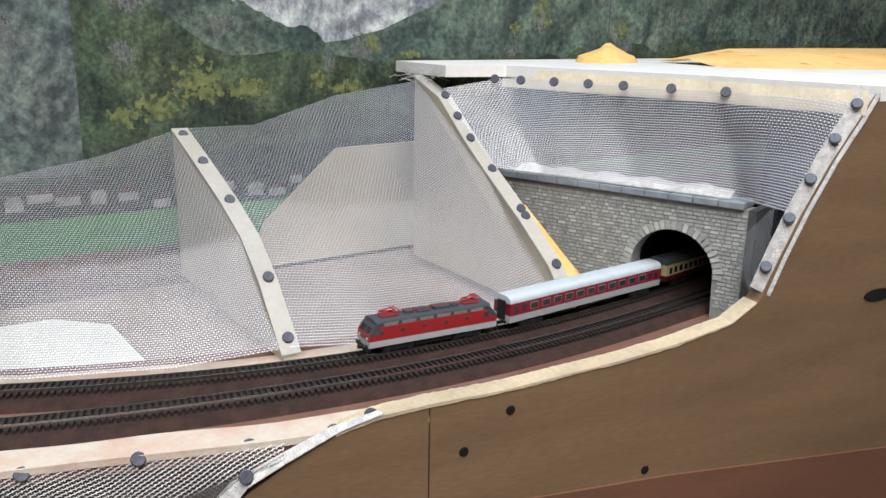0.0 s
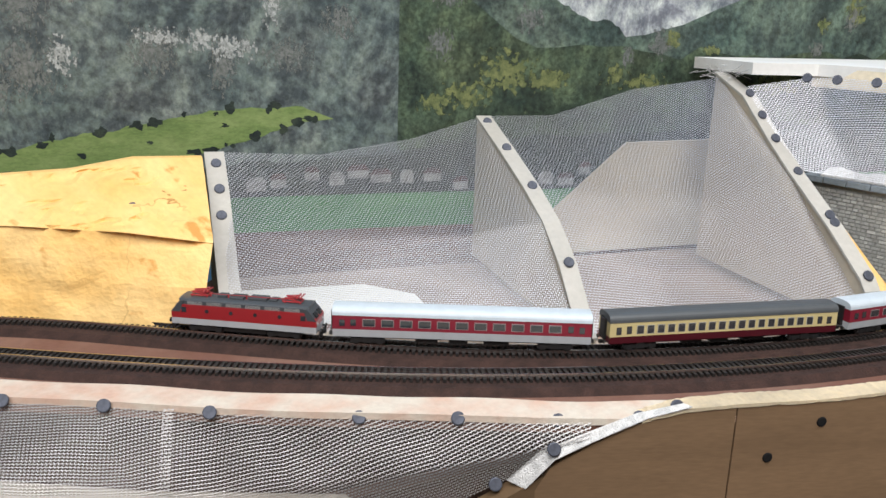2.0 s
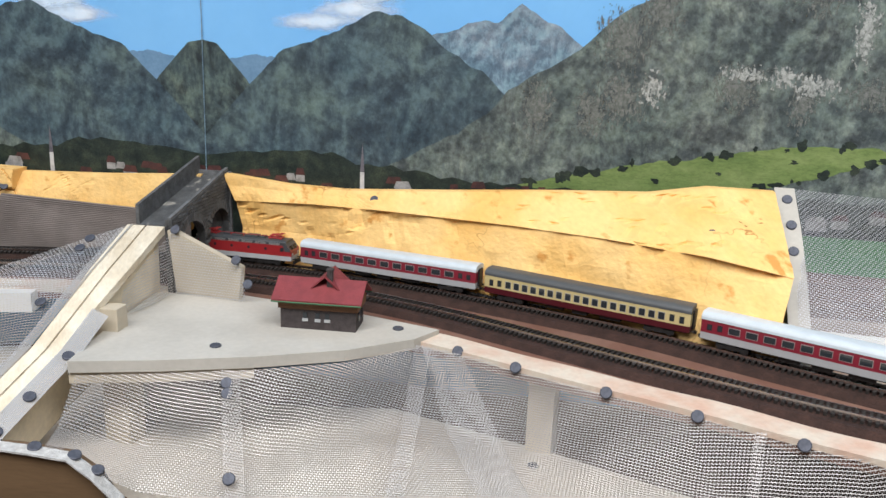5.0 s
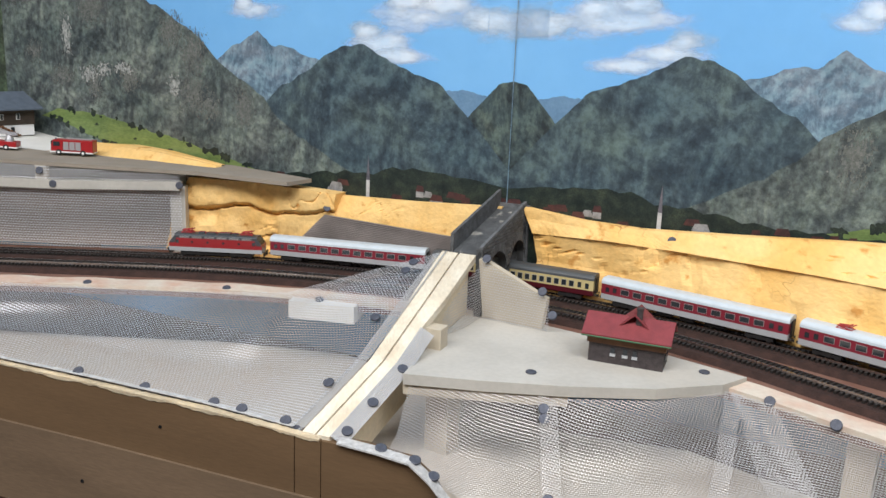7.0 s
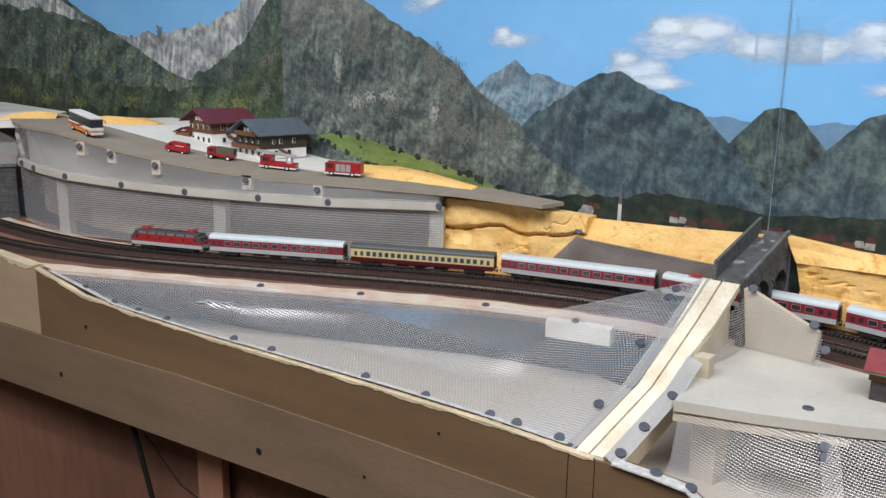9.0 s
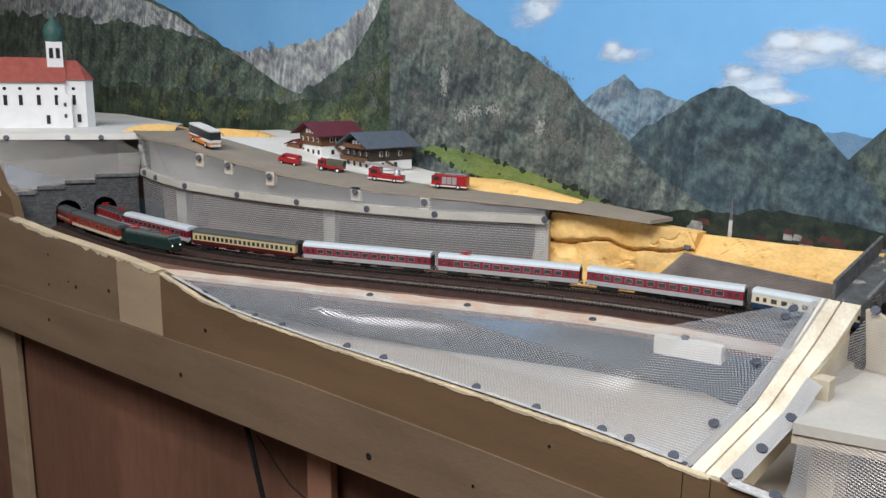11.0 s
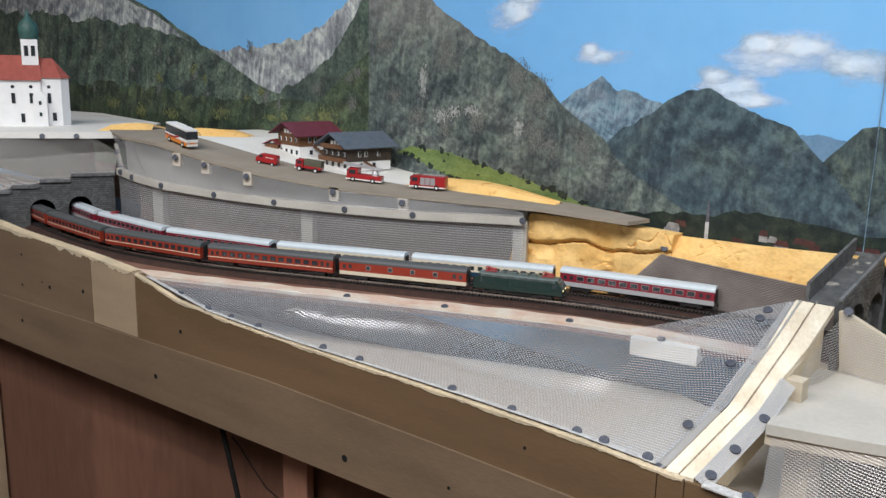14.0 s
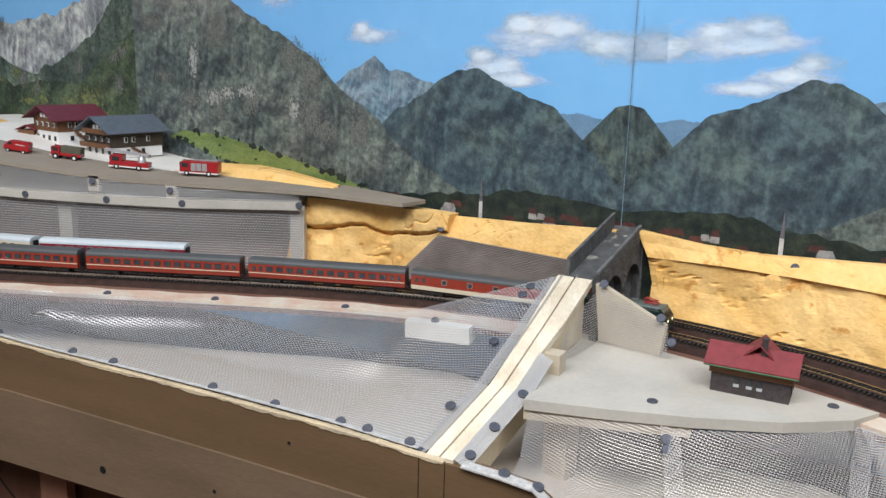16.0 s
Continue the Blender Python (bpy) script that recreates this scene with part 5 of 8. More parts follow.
# plywood ribs that carry the wire cloth; each is a plate cut to the slope
def rib(pts, back_z, thick, label):
    """pts: edge of the plate from the foot up and back (x, y, z)."""
    p0, p1 = Vector(pts[0]), Vector(pts[-1])
    d = Vector((p1.x - p0.x, p1.y - p0.y, 0)).normalized()
    side = Vector((d.y, -d.x, 0)) * thick
    bm = bmesh.new()
    low = [(p1.x, p1.y, back_z), (p0.x, p0.y, min(back_z, p0.z - 0.004))]
    loop = [Vector(p) for p in pts] + [Vector(p) for p in low]
    a = [bm.verts.new(p - side / 2) for p in loop]
    b = [bm.verts.new(p + side / 2) for p in loop]
    n = len(loop)
    bm.faces.new(a)
    bm.faces.new(b[::-1])
    for i in range(n):
        bm.faces.new((a[i], b[i], b[(i + 1) % n], a[(i + 1) % n]))
    bmesh.ops.recalc_face_normals(bm, faces=bm.faces[:])
    r = thing("plywood_rib", None, label, "wooden rib", "ribs under the wire cloth")
    part("plate", bm, M_PLYPALE, r, "pale plywood plate")
    bm = bmesh.new()
    ribbon(bm, [Vector(p) - side * 0.62 + Vector((0, 0, 0.0012)) for p in pts], [Vector(p) + side * 0.62 + Vector((0, 0, 0.0012)) for p in pts], 0.0022)
    part("edge_strip", bm, M_WHITE, r, "white painted front edge")
    return r


RIB_M = [(0.618, 0.300, -0.004), (0.638, 0.337, 0.036), (0.655, 0.368, 0.058), (0.671, 0.402, 0.076), (0.690, 0.445, 0.096), (0.716, 0.500, 0.118)]
RIB_R = [(0.7955, 0.188, 0.022), (0.799, 0.194, 0.030), (0.815, 0.228, 0.059), (0.841, 0.273, 0.089), (0.852, 0.300, 0.112), (0.868, 0.335, 0.144), (0.885, 0.372, 0.160)]
RIB_L = [(0.446, 0.468, -0.004), (0.454, 0.479, 0.004), (0.470, 0.515, 0.045), (0.485, 0.547, 0.071), (0.500, 0.580, 0.094)]
rib(RIB_M, -0.006, 0.011, "plywood rib with a white screwed edge beside the track")
rib(RIB_R, -0.006, 0.011, "plywood rib with wire cloth folded over its edge")
rib(RIB_L, -0.006, 0.012, "white plywood rib at the end of the foam slope")
screws([(0.454, 0.477, 0.008), (0.476, 0.528, 0.058), (0.485, 0.546, 0.0735), (0.495, 0.568, 0.0885)], (-0.35, -0.65, 0.6))
screws([(0.622, 0.306, 0.006), (0.638, 0.336, 0.0385), (0.6715, 0.402, 0.0785), (0.692, 0.449, 0.1), (0.711, 0.490, 0.1155)], (-0.35, -0.65, 0.6))
screws([(0.799, 0.1935, 0.033), (0.8165, 0.229, 0.0625), (0.8195, 0.2345, 0.067), (0.842, 0.273, 0.092), (0.851, 0.299, 0.1145), (0.8595, 0.317, 0.131), (0.868, 0.3345, 0.147)], (-0.35, -0.65, 0.6))

# level floor of the pockets behind the track, a pale card lying on it and the board on the back wall
bm = bmesh.new()
prism(bm, [(0.42, 0.53), (0.50, 0.40), (0.62, 0.288), (0.79, 0.187), (1.0, 0.12), (1.2, 0.25), (0.9, 0.41), (0.5, 0.594)], -0.020, -0.0126)
tagged(part("pocket_floor", bm, M_FLOORB), "brown stained plywood floor behind the track", "floor", kind="structure")
bm = bmesh.new()
prism(bm, [(0.452, 0.478), (0.560, 0.362), (0.601, 0.456), (0.585, 0.500), (0.50, 0.545)], -0.0122, -0.009)
solo("pale_card", bm, M_LITWHITE, "pale cardboard sheet lying behind the track", "cardboard")
bm = bmesh.new()
poly = [(0.50, -0.01), (0.515, 0.030), (0.589, 0.0932), (0.676, 0.0944), (0.70, 0.10), (0.705, -0.01)]
prism(bm, poly, 0.012, 0.016, BD_POSE)
solo("shaped_backboard", bm, M_PLYPALE, "pale hardboard cut to a hill shape against the backdrop", "board")

# hill over the tunnel
bm = bmesh.new()
prism(bm, [(0.868, 0.335), (0.915, 0.300), (0.897, 0.118), (0.862, -0.004), (1.10, -0.172), (1.7, 0.0), (1.3, 0.235), (0.91, 0.415)], 0.162, 0.172)
solo("hill_plate", bm, M_LITWHITE, "white painted plywood plate on top of the tunnel hill", "plywood plate")
bm = bmesh.new()
pts = [Vector((0.925, 0.305, 0.166)), Vector((0.905, 0.20, 0.166)), Vector((0.892, 0.115, 0.166)), Vector((0.858, 0.002, 0.166))]
ribbon(bm, [p + Vector((-0.006, 0, 0.003)) for p in pts], [p + Vector((-0.008, 0, -0.011)) for p in pts], 0.002)
part_rim = solo("hill_batten", bm, M_WOODEDGE, "pale wooden batten along the hill plate's edge", "batten")
net("wire_cloth", [[(0.845, 0.277, 0.092), (0.868, 0.24, 0.088), (0.872, 0.16, 0.086), (0.868, 0.08, 0.085), (0.818, 0.033, 0.088)],
                   [(0.858, 0.315, 0.125), (0.882, 0.27, 0.122), (0.887, 0.18, 0.122), (0.877, 0.09, 0.123), (0.838, 0.016, 0.124)],
                   [(0.872, 0.34, 0.152), (0.917, 0.30, 0.162), (0.897, 0.20, 0.162), (0.884, 0.115, 0.162), (0.852, 0.005, 0.162)]], "grey wire cloth stretched above the tunnel portal", M_NETP, wave=0.0012, seed=1)
net("wire_cloth", [[(0.868, 0.02, 0.0), (0.80, 0.047, 0.02), (0.798, 0.044, 0.05)], [(0.873, 0.085, 0.0), (0.868, 0.08, 0.05), (0.84, 0.05, 0.088)]], "wire cloth closing the side of the portal", wave=0.001, seed=2)
bm = bmesh.new()
lip = [Vector((0.878, 0.27, 0.0855)), Vector((0.868, 0.17, 0.0862)), Vector((0.861, 0.085, 0.0858))]
ribbon(bm, [lerp(lip[0], lip[1], t / 10) if t <= 10 else lerp(lip[1], lip[2], (t - 10) / 8) for t in range(19)], [Vector(lerp(lip[0], lip[1], t / 10) if t <= 10 else lerp(lip[1], lip[2], (t - 10) / 8)) + Vector((0.015, 0, 0.005 + 0.0015 * math.sin(t * 1.7))) for t in range(19)], 0.001)
solo("wire_hem", bm, M_HEM, "crumpled hem of wire cloth on the portal coping", "wire mesh")
screws([(0.858 + 0.068 * t - 0.045 * t * t, 0.0 + 0.30 * t, 0.162) for t in (0.03, 0.16, 0.33, 0.47, 0.60, 0.70, 0.80, 0.9, 0.98)], (-1, -0.2, 0.3))
fold = [(0.604 + 0.818 * a, 0.190 - 0.576 * a, z) for a, z in ((0.240, 0.035), (0.251, 0.0597), (0.266, 0.0892), (0.286, 0.1221), (0.306, 0.1494), (0.316, 0.165))]
bm = bmesh.new()
ribbon(bm, [Vector(p) + Vector((-0.009, 0.0, 0.008)) for p in fold], [Vector(p) + Vector((-0.002, -0.012, 0.0015)) for p in fold], 0.0015)
solo("wire_hem", bm, M_HEM, "white plastered hem of wire cloth along the fascia", "wire mesh")
screws([Vector(p) + Vector((-0.009, -0.004, 0.007)) for p in [lerp(fold[0], fold[1], 0.55), lerp(fold[1], fold[2], 0.7), lerp(fold[2], fold[3], 0.5), lerp(fold[3], fold[4], 0.35), lerp(fold[4], fold[5], 0.3)]], (-0.8, -0.2, 0.6))

# wire cloth over the two pockets
def top_edge(s0, s1, z0, z1, n, bow=0.0):
    return [bd(s0 + (s1 - s0) * i / n, z0 + (z1 - z0) * i / n - bow * math.sin(math.pi * i / n), 0.012) for i in range(n + 1)]


net("wire_cloth", [[(0.448, 0.470, 0.0), (0.50, 0.405, -0.003), (0.56, 0.345, -0.003), (0.620, 0.302, 0.0)],
                   [(0.472, 0.518, 0.048), (0.53, 0.46, 0.05), (0.60, 0.40, 0.052), (0.656, 0.370, 0.060)],
                   [Vector((0.500, 0.580, 0.095)), bd(0.30, 0.088, 0.012), bd(0.38, 0.100, 0.012), Vector((0.716, 0.500, 0.119))]], "fine grey wire cloth stretched between plywood ribs", wave=0.0016, seed=3)
net("wire_cloth", [[(0.620, 0.302, 0.0), (0.67, 0.258, -0.003), (0.725, 0.228, -0.002), (0.793, 0.192, 0.012)],
                   [(0.672, 0.404, 0.078), (0.73, 0.35, 0.072), (0.78, 0.31, 0.072), (0.842, 0.275, 0.091)],
                   [Vector((0.716, 0.500, 0.119)), bd(0.51, 0.119, 0.014), bd(0.59, 0.142, 0.014), Vector((0.880, 0.365, 0.158))]], "fine grey wire cloth stretched between plywood ribs", wave=0.0016, seed=4)
bm = bmesh.new()
rnd = random.Random(8)
for i in range(40):
    p = Vector((0.88, 0.365, 0.160)) + Vector((rnd.uniform(-0.02, 0.03), rnd.uniform(-0.02, 0.02), rnd.uniform(-0.002, 0.004)))
    q = p + Vector((rnd.uniform(-0.02, 0.02), rnd.uniform(-0.02, 0.02), rnd.uniform(-0.006, 0.008)))
    tube(bm, [p, lerp(p, q, 0.5), q], 0.0003, 4)
solo("frayed_wire", bm, M_HEM, "frayed ends of wire cloth on the hill's corner", "wire", smooth=False)


# ---- yellow foam ----
def foam(name, rows, thick, label, seed=0, amp=0.004, nu=90, nv=26, ledge=None):
    """A carved foam face through rows of points, with depth behind it and gouges in it."""
    g = [[Vector(p) for p in r] for r in rows]

    def along(row, t):
        f = t * (len(row) - 1)
        i = min(int(f), len(row) - 2)
        return row[i].lerp(row[i + 1], f - i)
    bm = bmesh.new()
    front, back = [], []
    for j in range(nv + 1):
        a, b = [], []
        for i in range(nu + 1):
            p = along([along(r, i / nu) for r in g], j / nv)
            k = noise.noise(p * 24 + Vector((seed, 0, 0))) + 0.6 * noise.noise(p * 70 + Vector((0, seed, 0)))
            cut = max(0.0, noise.noise(p * 40 + Vector((0, 0, seed * 2.3))) - 0.25) * 2.2
            q = Vector((p.x * 14, p.y * 14, p.z * 34 + seed * 1.7))
            fault = noise.noise(q + Vector((0, 0, 0.7 * noise.noise(p * 60))))
            cut += 0.9 * math.exp(-(fault / 0.05) ** 2) * max(0.0, min(1.0, 0.1 + 2.5 * noise.noise(p * 9 + Vector((seed, seed, 0)))))
            if ledge:
                e = j / nv - ledge - 0.09 * noise.noise(Vector((i / nu * 5, seed, 0))) - 0.03 * noise.noise(Vector((i / nu * 19, seed, 1)))
                cut += 1.5 * math.exp(-(e / 0.022) ** 2)
                k += 0.9 if e > 0 else -0.2
            a.append(bm.verts.new(p + Vector((-0.25, -0.9, 0.25)) * (amp * (0.6 * k - cut))))
            b.append(bm.verts.new(p + Vector((0.35, 0.9, 0)) * thick))
        front.append(a)
        back.append(b)
    for grid, flip in ((front, False), (back, True)):
        for j in range(nv):
            for i in range(nu):
                q = (grid[j][i], grid[j][i + 1], grid[j + 1][i + 1], grid[j + 1][i])
                bm.faces.new(q[::-1] if flip else q)
    for i in range(nu):
        bm.faces.new((front[0][i + 1], front[0][i], back[0][i], back[0][i + 1]))
        bm.faces.new((front[nv][i], front[nv][i + 1], back[nv][i + 1], back[nv][i]))
    for j in range(nv):
        bm.faces.new((front[j][0], front[j + 1][0], back[j + 1][0], back[j][0]))
        bm.faces.new((front[j + 1][nu], front[j][nu], back[j][nu], back[j + 1][nu]))
    return solo(name, bm, M_FOAM, label, "foam slope", "foam slopes", smooth=False)


FB = [(0.088, 0.786), (0.15, 0.748), (0.20, 0.708), (0.25, 0.664), (0.30, 0.614), (0.35, 0.562), (0.40, 0.506), (0.431, 0.4705)]
CR = [(0.085, 0.790, 0.049), (0.15, 0.753, 0.052), (0.20, 0.720, 0.053), (0.25, 0.680, 0.054), (0.30, 0.634, 0.056), (0.35, 0.584, 0.057), (0.40, 0.526, 0.057), (0.4455, 0.4855, 0.0508)]
foam("foam_slope", [[(x, y, -0.008) for x, y in FB], [(a[0] + 0.003, a[1] + 0.005, 0.024) for a in [(x, y) for x, y in FB]], CR], 0.012, "yellow insulation foam carved as a rock slope", 1.0)
TOP = [Vector(bd(-0.262, 0.0735, 0.012)), Vector(bd(-0.200, 0.067, 0.012)), Vector(bd(-0.145, 0.066, 0.014)), Vector(bd(-0.058, 0.072, 0.02)), Vector((0.33, 0.655, 0.080)), Vector((0.40, 0.610, 0.086)), Vector((0.44, 0.590, 0.094)), Vector((0.4835, 0.5665, 0.0941))]
foam("foam_slope", [[(x - 0.001, y - 0.004, z + 0.0012) for x, y, z in CR], [Vector(c).lerp(t, 0.6) for c, t in zip(CR, TOP)], TOP], 0.010, "upper course of yellow insulation foam", 5.0, amp=0.0045)
screws([(0.201, 0.7275, 0.0605), (0.418, 0.545, 0.068)], (-0.5, -0.8, 0.4))
foam("foam_wedge", [[(0.800, 0.196, -0.004), (0.845, 0.172, -0.004)], [(0.822, 0.232, 0.050), (0.846, 0.20, 0.02)], [(0.838, 0.262, 0.076), (0.85, 0.245, 0.062)]], 0.012, "yellow foam wedge between rib and portal", 2.0, amp=0.002, nu=10, nv=10)
bm = bmesh.new()
lathe(bm, [(0.048, 0.0), (0.044, 0.004), (0.026, 0.011), (0.012, 0.015), (0.004, 0.019)], 18, Matrix.Translation((1.075, 0.265, 0.172)) @ Matrix.Diagonal((1.0, 0.6, 1.0, 1)))
for v in bm.verts:
    v.co += Vector((0, 0, 0.004 * noise.noise(v.co * 60))) if v.co.z > 0.1725 else Vector()
solo("foam_mound", bm, M_FOAM, "small yellow foam mound on the hill plate", "foam mound")
bm = bmesh.new()
tube(bm, [(1.075, 0.265, 0.186), (1.075, 0.265, 0.235)], 0.0006, 6)
solo("thin_rod", bm, M_SCREW, "thin metal rod standing in the foam mound", "rod")
foam("foam_slope", [[(1.06, 0.135, 0.172), (1.10, 0.07, 0.172), (1.2, -0.02, 0.172), (1.4, -0.12, 0.172)], [(1.085, 0.17, 0.178), (1.15, 0.10, 0.184), (1.25, 0.02, 0.184), (1.45, -0.08, 0.186)], [(1.11, 0.205, 0.174), (1.17, 0.15, 0.187), (1.3, 0.08, 0.188), (1.5, -0.02, 0.188)]], 0.02, "rough yellow foam ridge at the back of the hill plate", 7.0, amp=0.004, nu=24, nv=8)

# ---- middle: bridge, ramp, station house, front valley ----
B_LEN = 0.116


def bridge():
    b = thing("road_bridge", None, "dark grey stone road bridge over both tracks", "bridge")
    d = Vector((0.045, 0.102, 0)).normalized()
    r = Vector((d.y, -d.x, 0))
    near = Vector((0.020, 0.706, 0.047))
    far = near + d * B_LEN + Vector((0, 0, 0.024))
    bm = bmesh.new()
    hw = 0.0135
    ribbon(bm, [near - r * hw, lerp(near - r * hw, far - r * hw, 0.5), far - r * hw], [near + r * hw, lerp(near + r * hw, far + r * hw, 0.5), far + r * hw], 0.005)
    part("roadway", bm, material("worn_dark_roadway", (0.085, 0.088, 0.09), 0.85, vary=0.2, scale=90, grain=700, bump=0.6, patch=((0.40, 0.38, 0.33), 45, 0.60)), b, "dark roadway with worn pale patches")
    for sgn, nm, ph in ((-1, "parapet", 0.016), (1, "parapet", 0.007)):
        bm = bmesh.new()
        a, c = near + r * sgn * hw, far + r * sgn * hw
        ribbon(bm, [a + Vector((0, 0, ph)) - r * 0.0014, c + Vector((0, 0, ph)) - r * 0.0014], [a + Vector((0, 0, ph)) + r * 0.0014, c + Vector((0, 0, ph)) + r * 0.0014], ph + 0.008)
        part(nm, bm, M_STONED, b, "rough stone parapet")
    return b, near, far, d, r


bridge_ob, B_NEAR, B_FAR, B_D, B_R = bridge()
side_p = B_NEAR + B_R * 0.0155
arch = arch_wall("bridge_wall", frame_m((side_p.x, side_p.y), (B_D.x, B_D.y)), (0.0, B_LEN, lambda x: 0.052 + x * 0.21), [(0.034, 0.026, 0.018), (0.088, 0.022, 0.022)], 0.006, M_STONED, M_STONEDM, "dark grey stone bridge wall with arches over the tracks", "bridge wall", row=0.0028, brick=0.006, seed=6, pieces=250)
for c in list(arch.children):
    if c.name.startswith("tunnel_lining"):
        bpy.data.objects.remove(c)
bm = bmesh.new()
m2 = frame_m((B_FAR.x, B_FAR.y), (B_R.x, B_R.y))
box(bm, -0.015, 0.0185, -0.006, 0.004, -0.008, 0.074, m2)
solo("bridge_abutment", bm, M_STONED, "dark stone abutment of the bridge against the foam", "bridge pier")


def ramp():
    """Three painted strips climbing to the bridge, on a wooden frame."""
    low, mid, top = Vector((-0.078, 0.509, -0.0315)), Vector((-0.0395, 0.571, -0.003)), Vector((0.014, 0.708, 0.0465))
    knee = Vector((-0.008, 0.640, 0.029))
    pts = [low, lerp(low, mid, 0.5), mid, lerp(mid, knee, 0.5), knee, top]
    pts = [Vector(p) for p in pts]
    rp = thing("ramp_road", None, "white painted wooden ramp road climbing to the bridge", "ramp")
    side = Vector((0.92, -0.38, 0)).normalized()
    for k, w, nm in ((-1, 0.0095, "road_strip"), (0, 0.0, ""), (1, 0.0095, "road_strip")):
        if not nm:
            continue
        bm = bmesh.new()
        ws = [0.0047, 0.0047, 0.0048, 0.0052, 0.0066, 0.0074]
        ribbon(bm, [p + side * (k * (h + 0.0008) - h) for p, h in zip(pts, ws)], [p + side * (k * (h + 0.0008) + h) for p, h in zip(pts, ws)], 0.006)
        part(nm, bm, M_RAMP, rp, "white filler strip with brush marks")
    bm = bmesh.new()
    ribbon(bm, [p - side * 0.002 - Vector((0, 0, 0.002)) for p in pts], [p + side * 0.002 - Vector((0, 0, 0.002)) for p in pts], 0.004)
    part("groove", bm, M_FLOORB, rp)
    bm = bmesh.new()
    loop = pts + [Vector((top.x, top.y, -0.02)), Vector((low.x + 0.004, low.y + 0.018, -0.074))]
    a = [bm.verts.new(p - Vector((0, 0, 0.006 if i < len(pts) else 0)) - side * 0.0095) for i, p in enumerate(loop)]
    c = [bm.verts.new(p - Vector((0, 0, 0.006 if i < len(pts) else 0)) + side * 0.0095) for i, p in enumerate(loop)]
    bm.faces.new(a)
    bm.faces.new(c[::-1])
    for i in range(len(loop)):
        bm.faces.new((a[i], c[i], c[(i + 1) % len(loop)], a[(i + 1) % len(loop)]))
    bmesh.ops.recalc_face_normals(bm, faces=bm.faces[:])
    part("timber_core", bm, M_WOODEDGE, rp, "pale timber under the ramp")
    bm = bmesh.new()
    box(bm, -0.010, 0.006, 0.004, 0.018, -0.02, 0.012, frame_m((-0.006, 0.600), (0.92, -0.38)), 0.0006)
    part("support_block", bm, M_PLYPALE, rp, "wooden block beside the ramp")
    return pts, side


R_PTS, R_SIDE = ramp()
left_edge = [p - R_SIDE * 0.0115 for p in R_PTS]
right_edge = [p + R_SIDE * 0.0115 for p in R_PTS]
for e, k in ((left_edge, -1), (right_edge[:4], 1)):
    bm = bmesh.new()
    fine = [Vector(lerp(p, q, t / 6)) for p, q in zip(e, e[1:]) for t in range(6)] + [e[-1]]
    bm.free()
    net("wire_hem", [[p + R_SIDE * (k * (0.0115 if k < 0 else 0.010) + h) - Vector((0, 0, 0.004)) + Vector((0, 0, 5 * abs(h))) for p in fine] for h in (0.0,)] + [[p - R_SIDE * (k * 0.001) + Vector((0, 0, 0.001)) for p in fine]], "doubled hem of wire cloth along the ramp", M_NETH, wave=0.0006, seed=50 + k)
bm = bmesh.new()
lipf = [Vector((-0.062, 0.5005, -0.0325)), Vector((-0.0365, 0.4905, -0.0335)), Vector((-0.015, 0.483, -0.036)), Vector((-0.002, 0.478, -0.046)), Vector((0.012, 0.474, -0.062))]
ribbon(bm, [p + Vector((0.002, 0.006, 0.001)) for p in lipf], [p + Vector((-0.001, -0.003, 0.001)) for p in lipf], 0.0012)
solo("wire_hem", bm, M_HEM, "flattened wire hem on the low fascia edge", "wire mesh")
screws([left_edge[0] + Vector((-0.004, 0.003, -0.001)), (-0.076, 0.553, -0.013), (-0.05, 0.620, 0.0145), (-0.030, 0.668, 0.040), (-0.024, 0.679, 0.0445)], (-0.2, -0.4, 0.9))
screws([(-0.034, 0.4935, -0.0315), (-0.012, 0.486, -0.035), (0.0, 0.483, -0.044)], (0.1, -0.3, 0.9))
screws([Vector(p) + R_SIDE * 0.0055 - Vector((0, 0, 0.0008)) for p in (lerp(right_edge[0], right_edge[1], 0.25), right_edge[1], lerp(right_edge[1], right_edge[2], 0.95))], (0.1, -0.4, 0.9))

# slanted end plate of the ramp above the platform
bm = bmesh.new()
prism(bm, [(0.0, -0.004), (0.055, -0.004), (0.058, 0.022), (0.0, 0.0455), (-0.006, 0.0455)], 0, 0.006, frame_m((0.036, 0.690), (0.86, -0.50)) @ Matrix(((1, 0, 0, 0), (0, 0, 1, 0), (0, 1, 0, 0), (0, 0, 0, 1))))
solo("ramp_end_plate", bm, M_PLYPALE, "pale plywood plate cut to a slope at the bridge end", "board")
net("wire_cloth", [[(0.035, 0.685, -0.004), (0.088, 0.655, -0.004)], [(0.033, 0.683, 0.047), (0.087, 0.652, 0.024)]], "wire cloth over the sloped end plate", wave=0.0006, seed=12)
screws([(0.037, 0.687, 0.0475), (0.082, 0.6605, 0.0285), (0.090, 0.650, 0.012)], (-0.4, -0.7, 0.6))
net("wire_cloth", [[(0.0, 0.628, -0.003), (0.020, 0.655, -0.003), (0.034, 0.683, -0.003)], [(0.003, 0.625, 0.018), (0.018, 0.660, 0.032), (0.034, 0.684, 0.045)]], "wire cloth on the flank of the ramp", wave=0.001, seed=13)

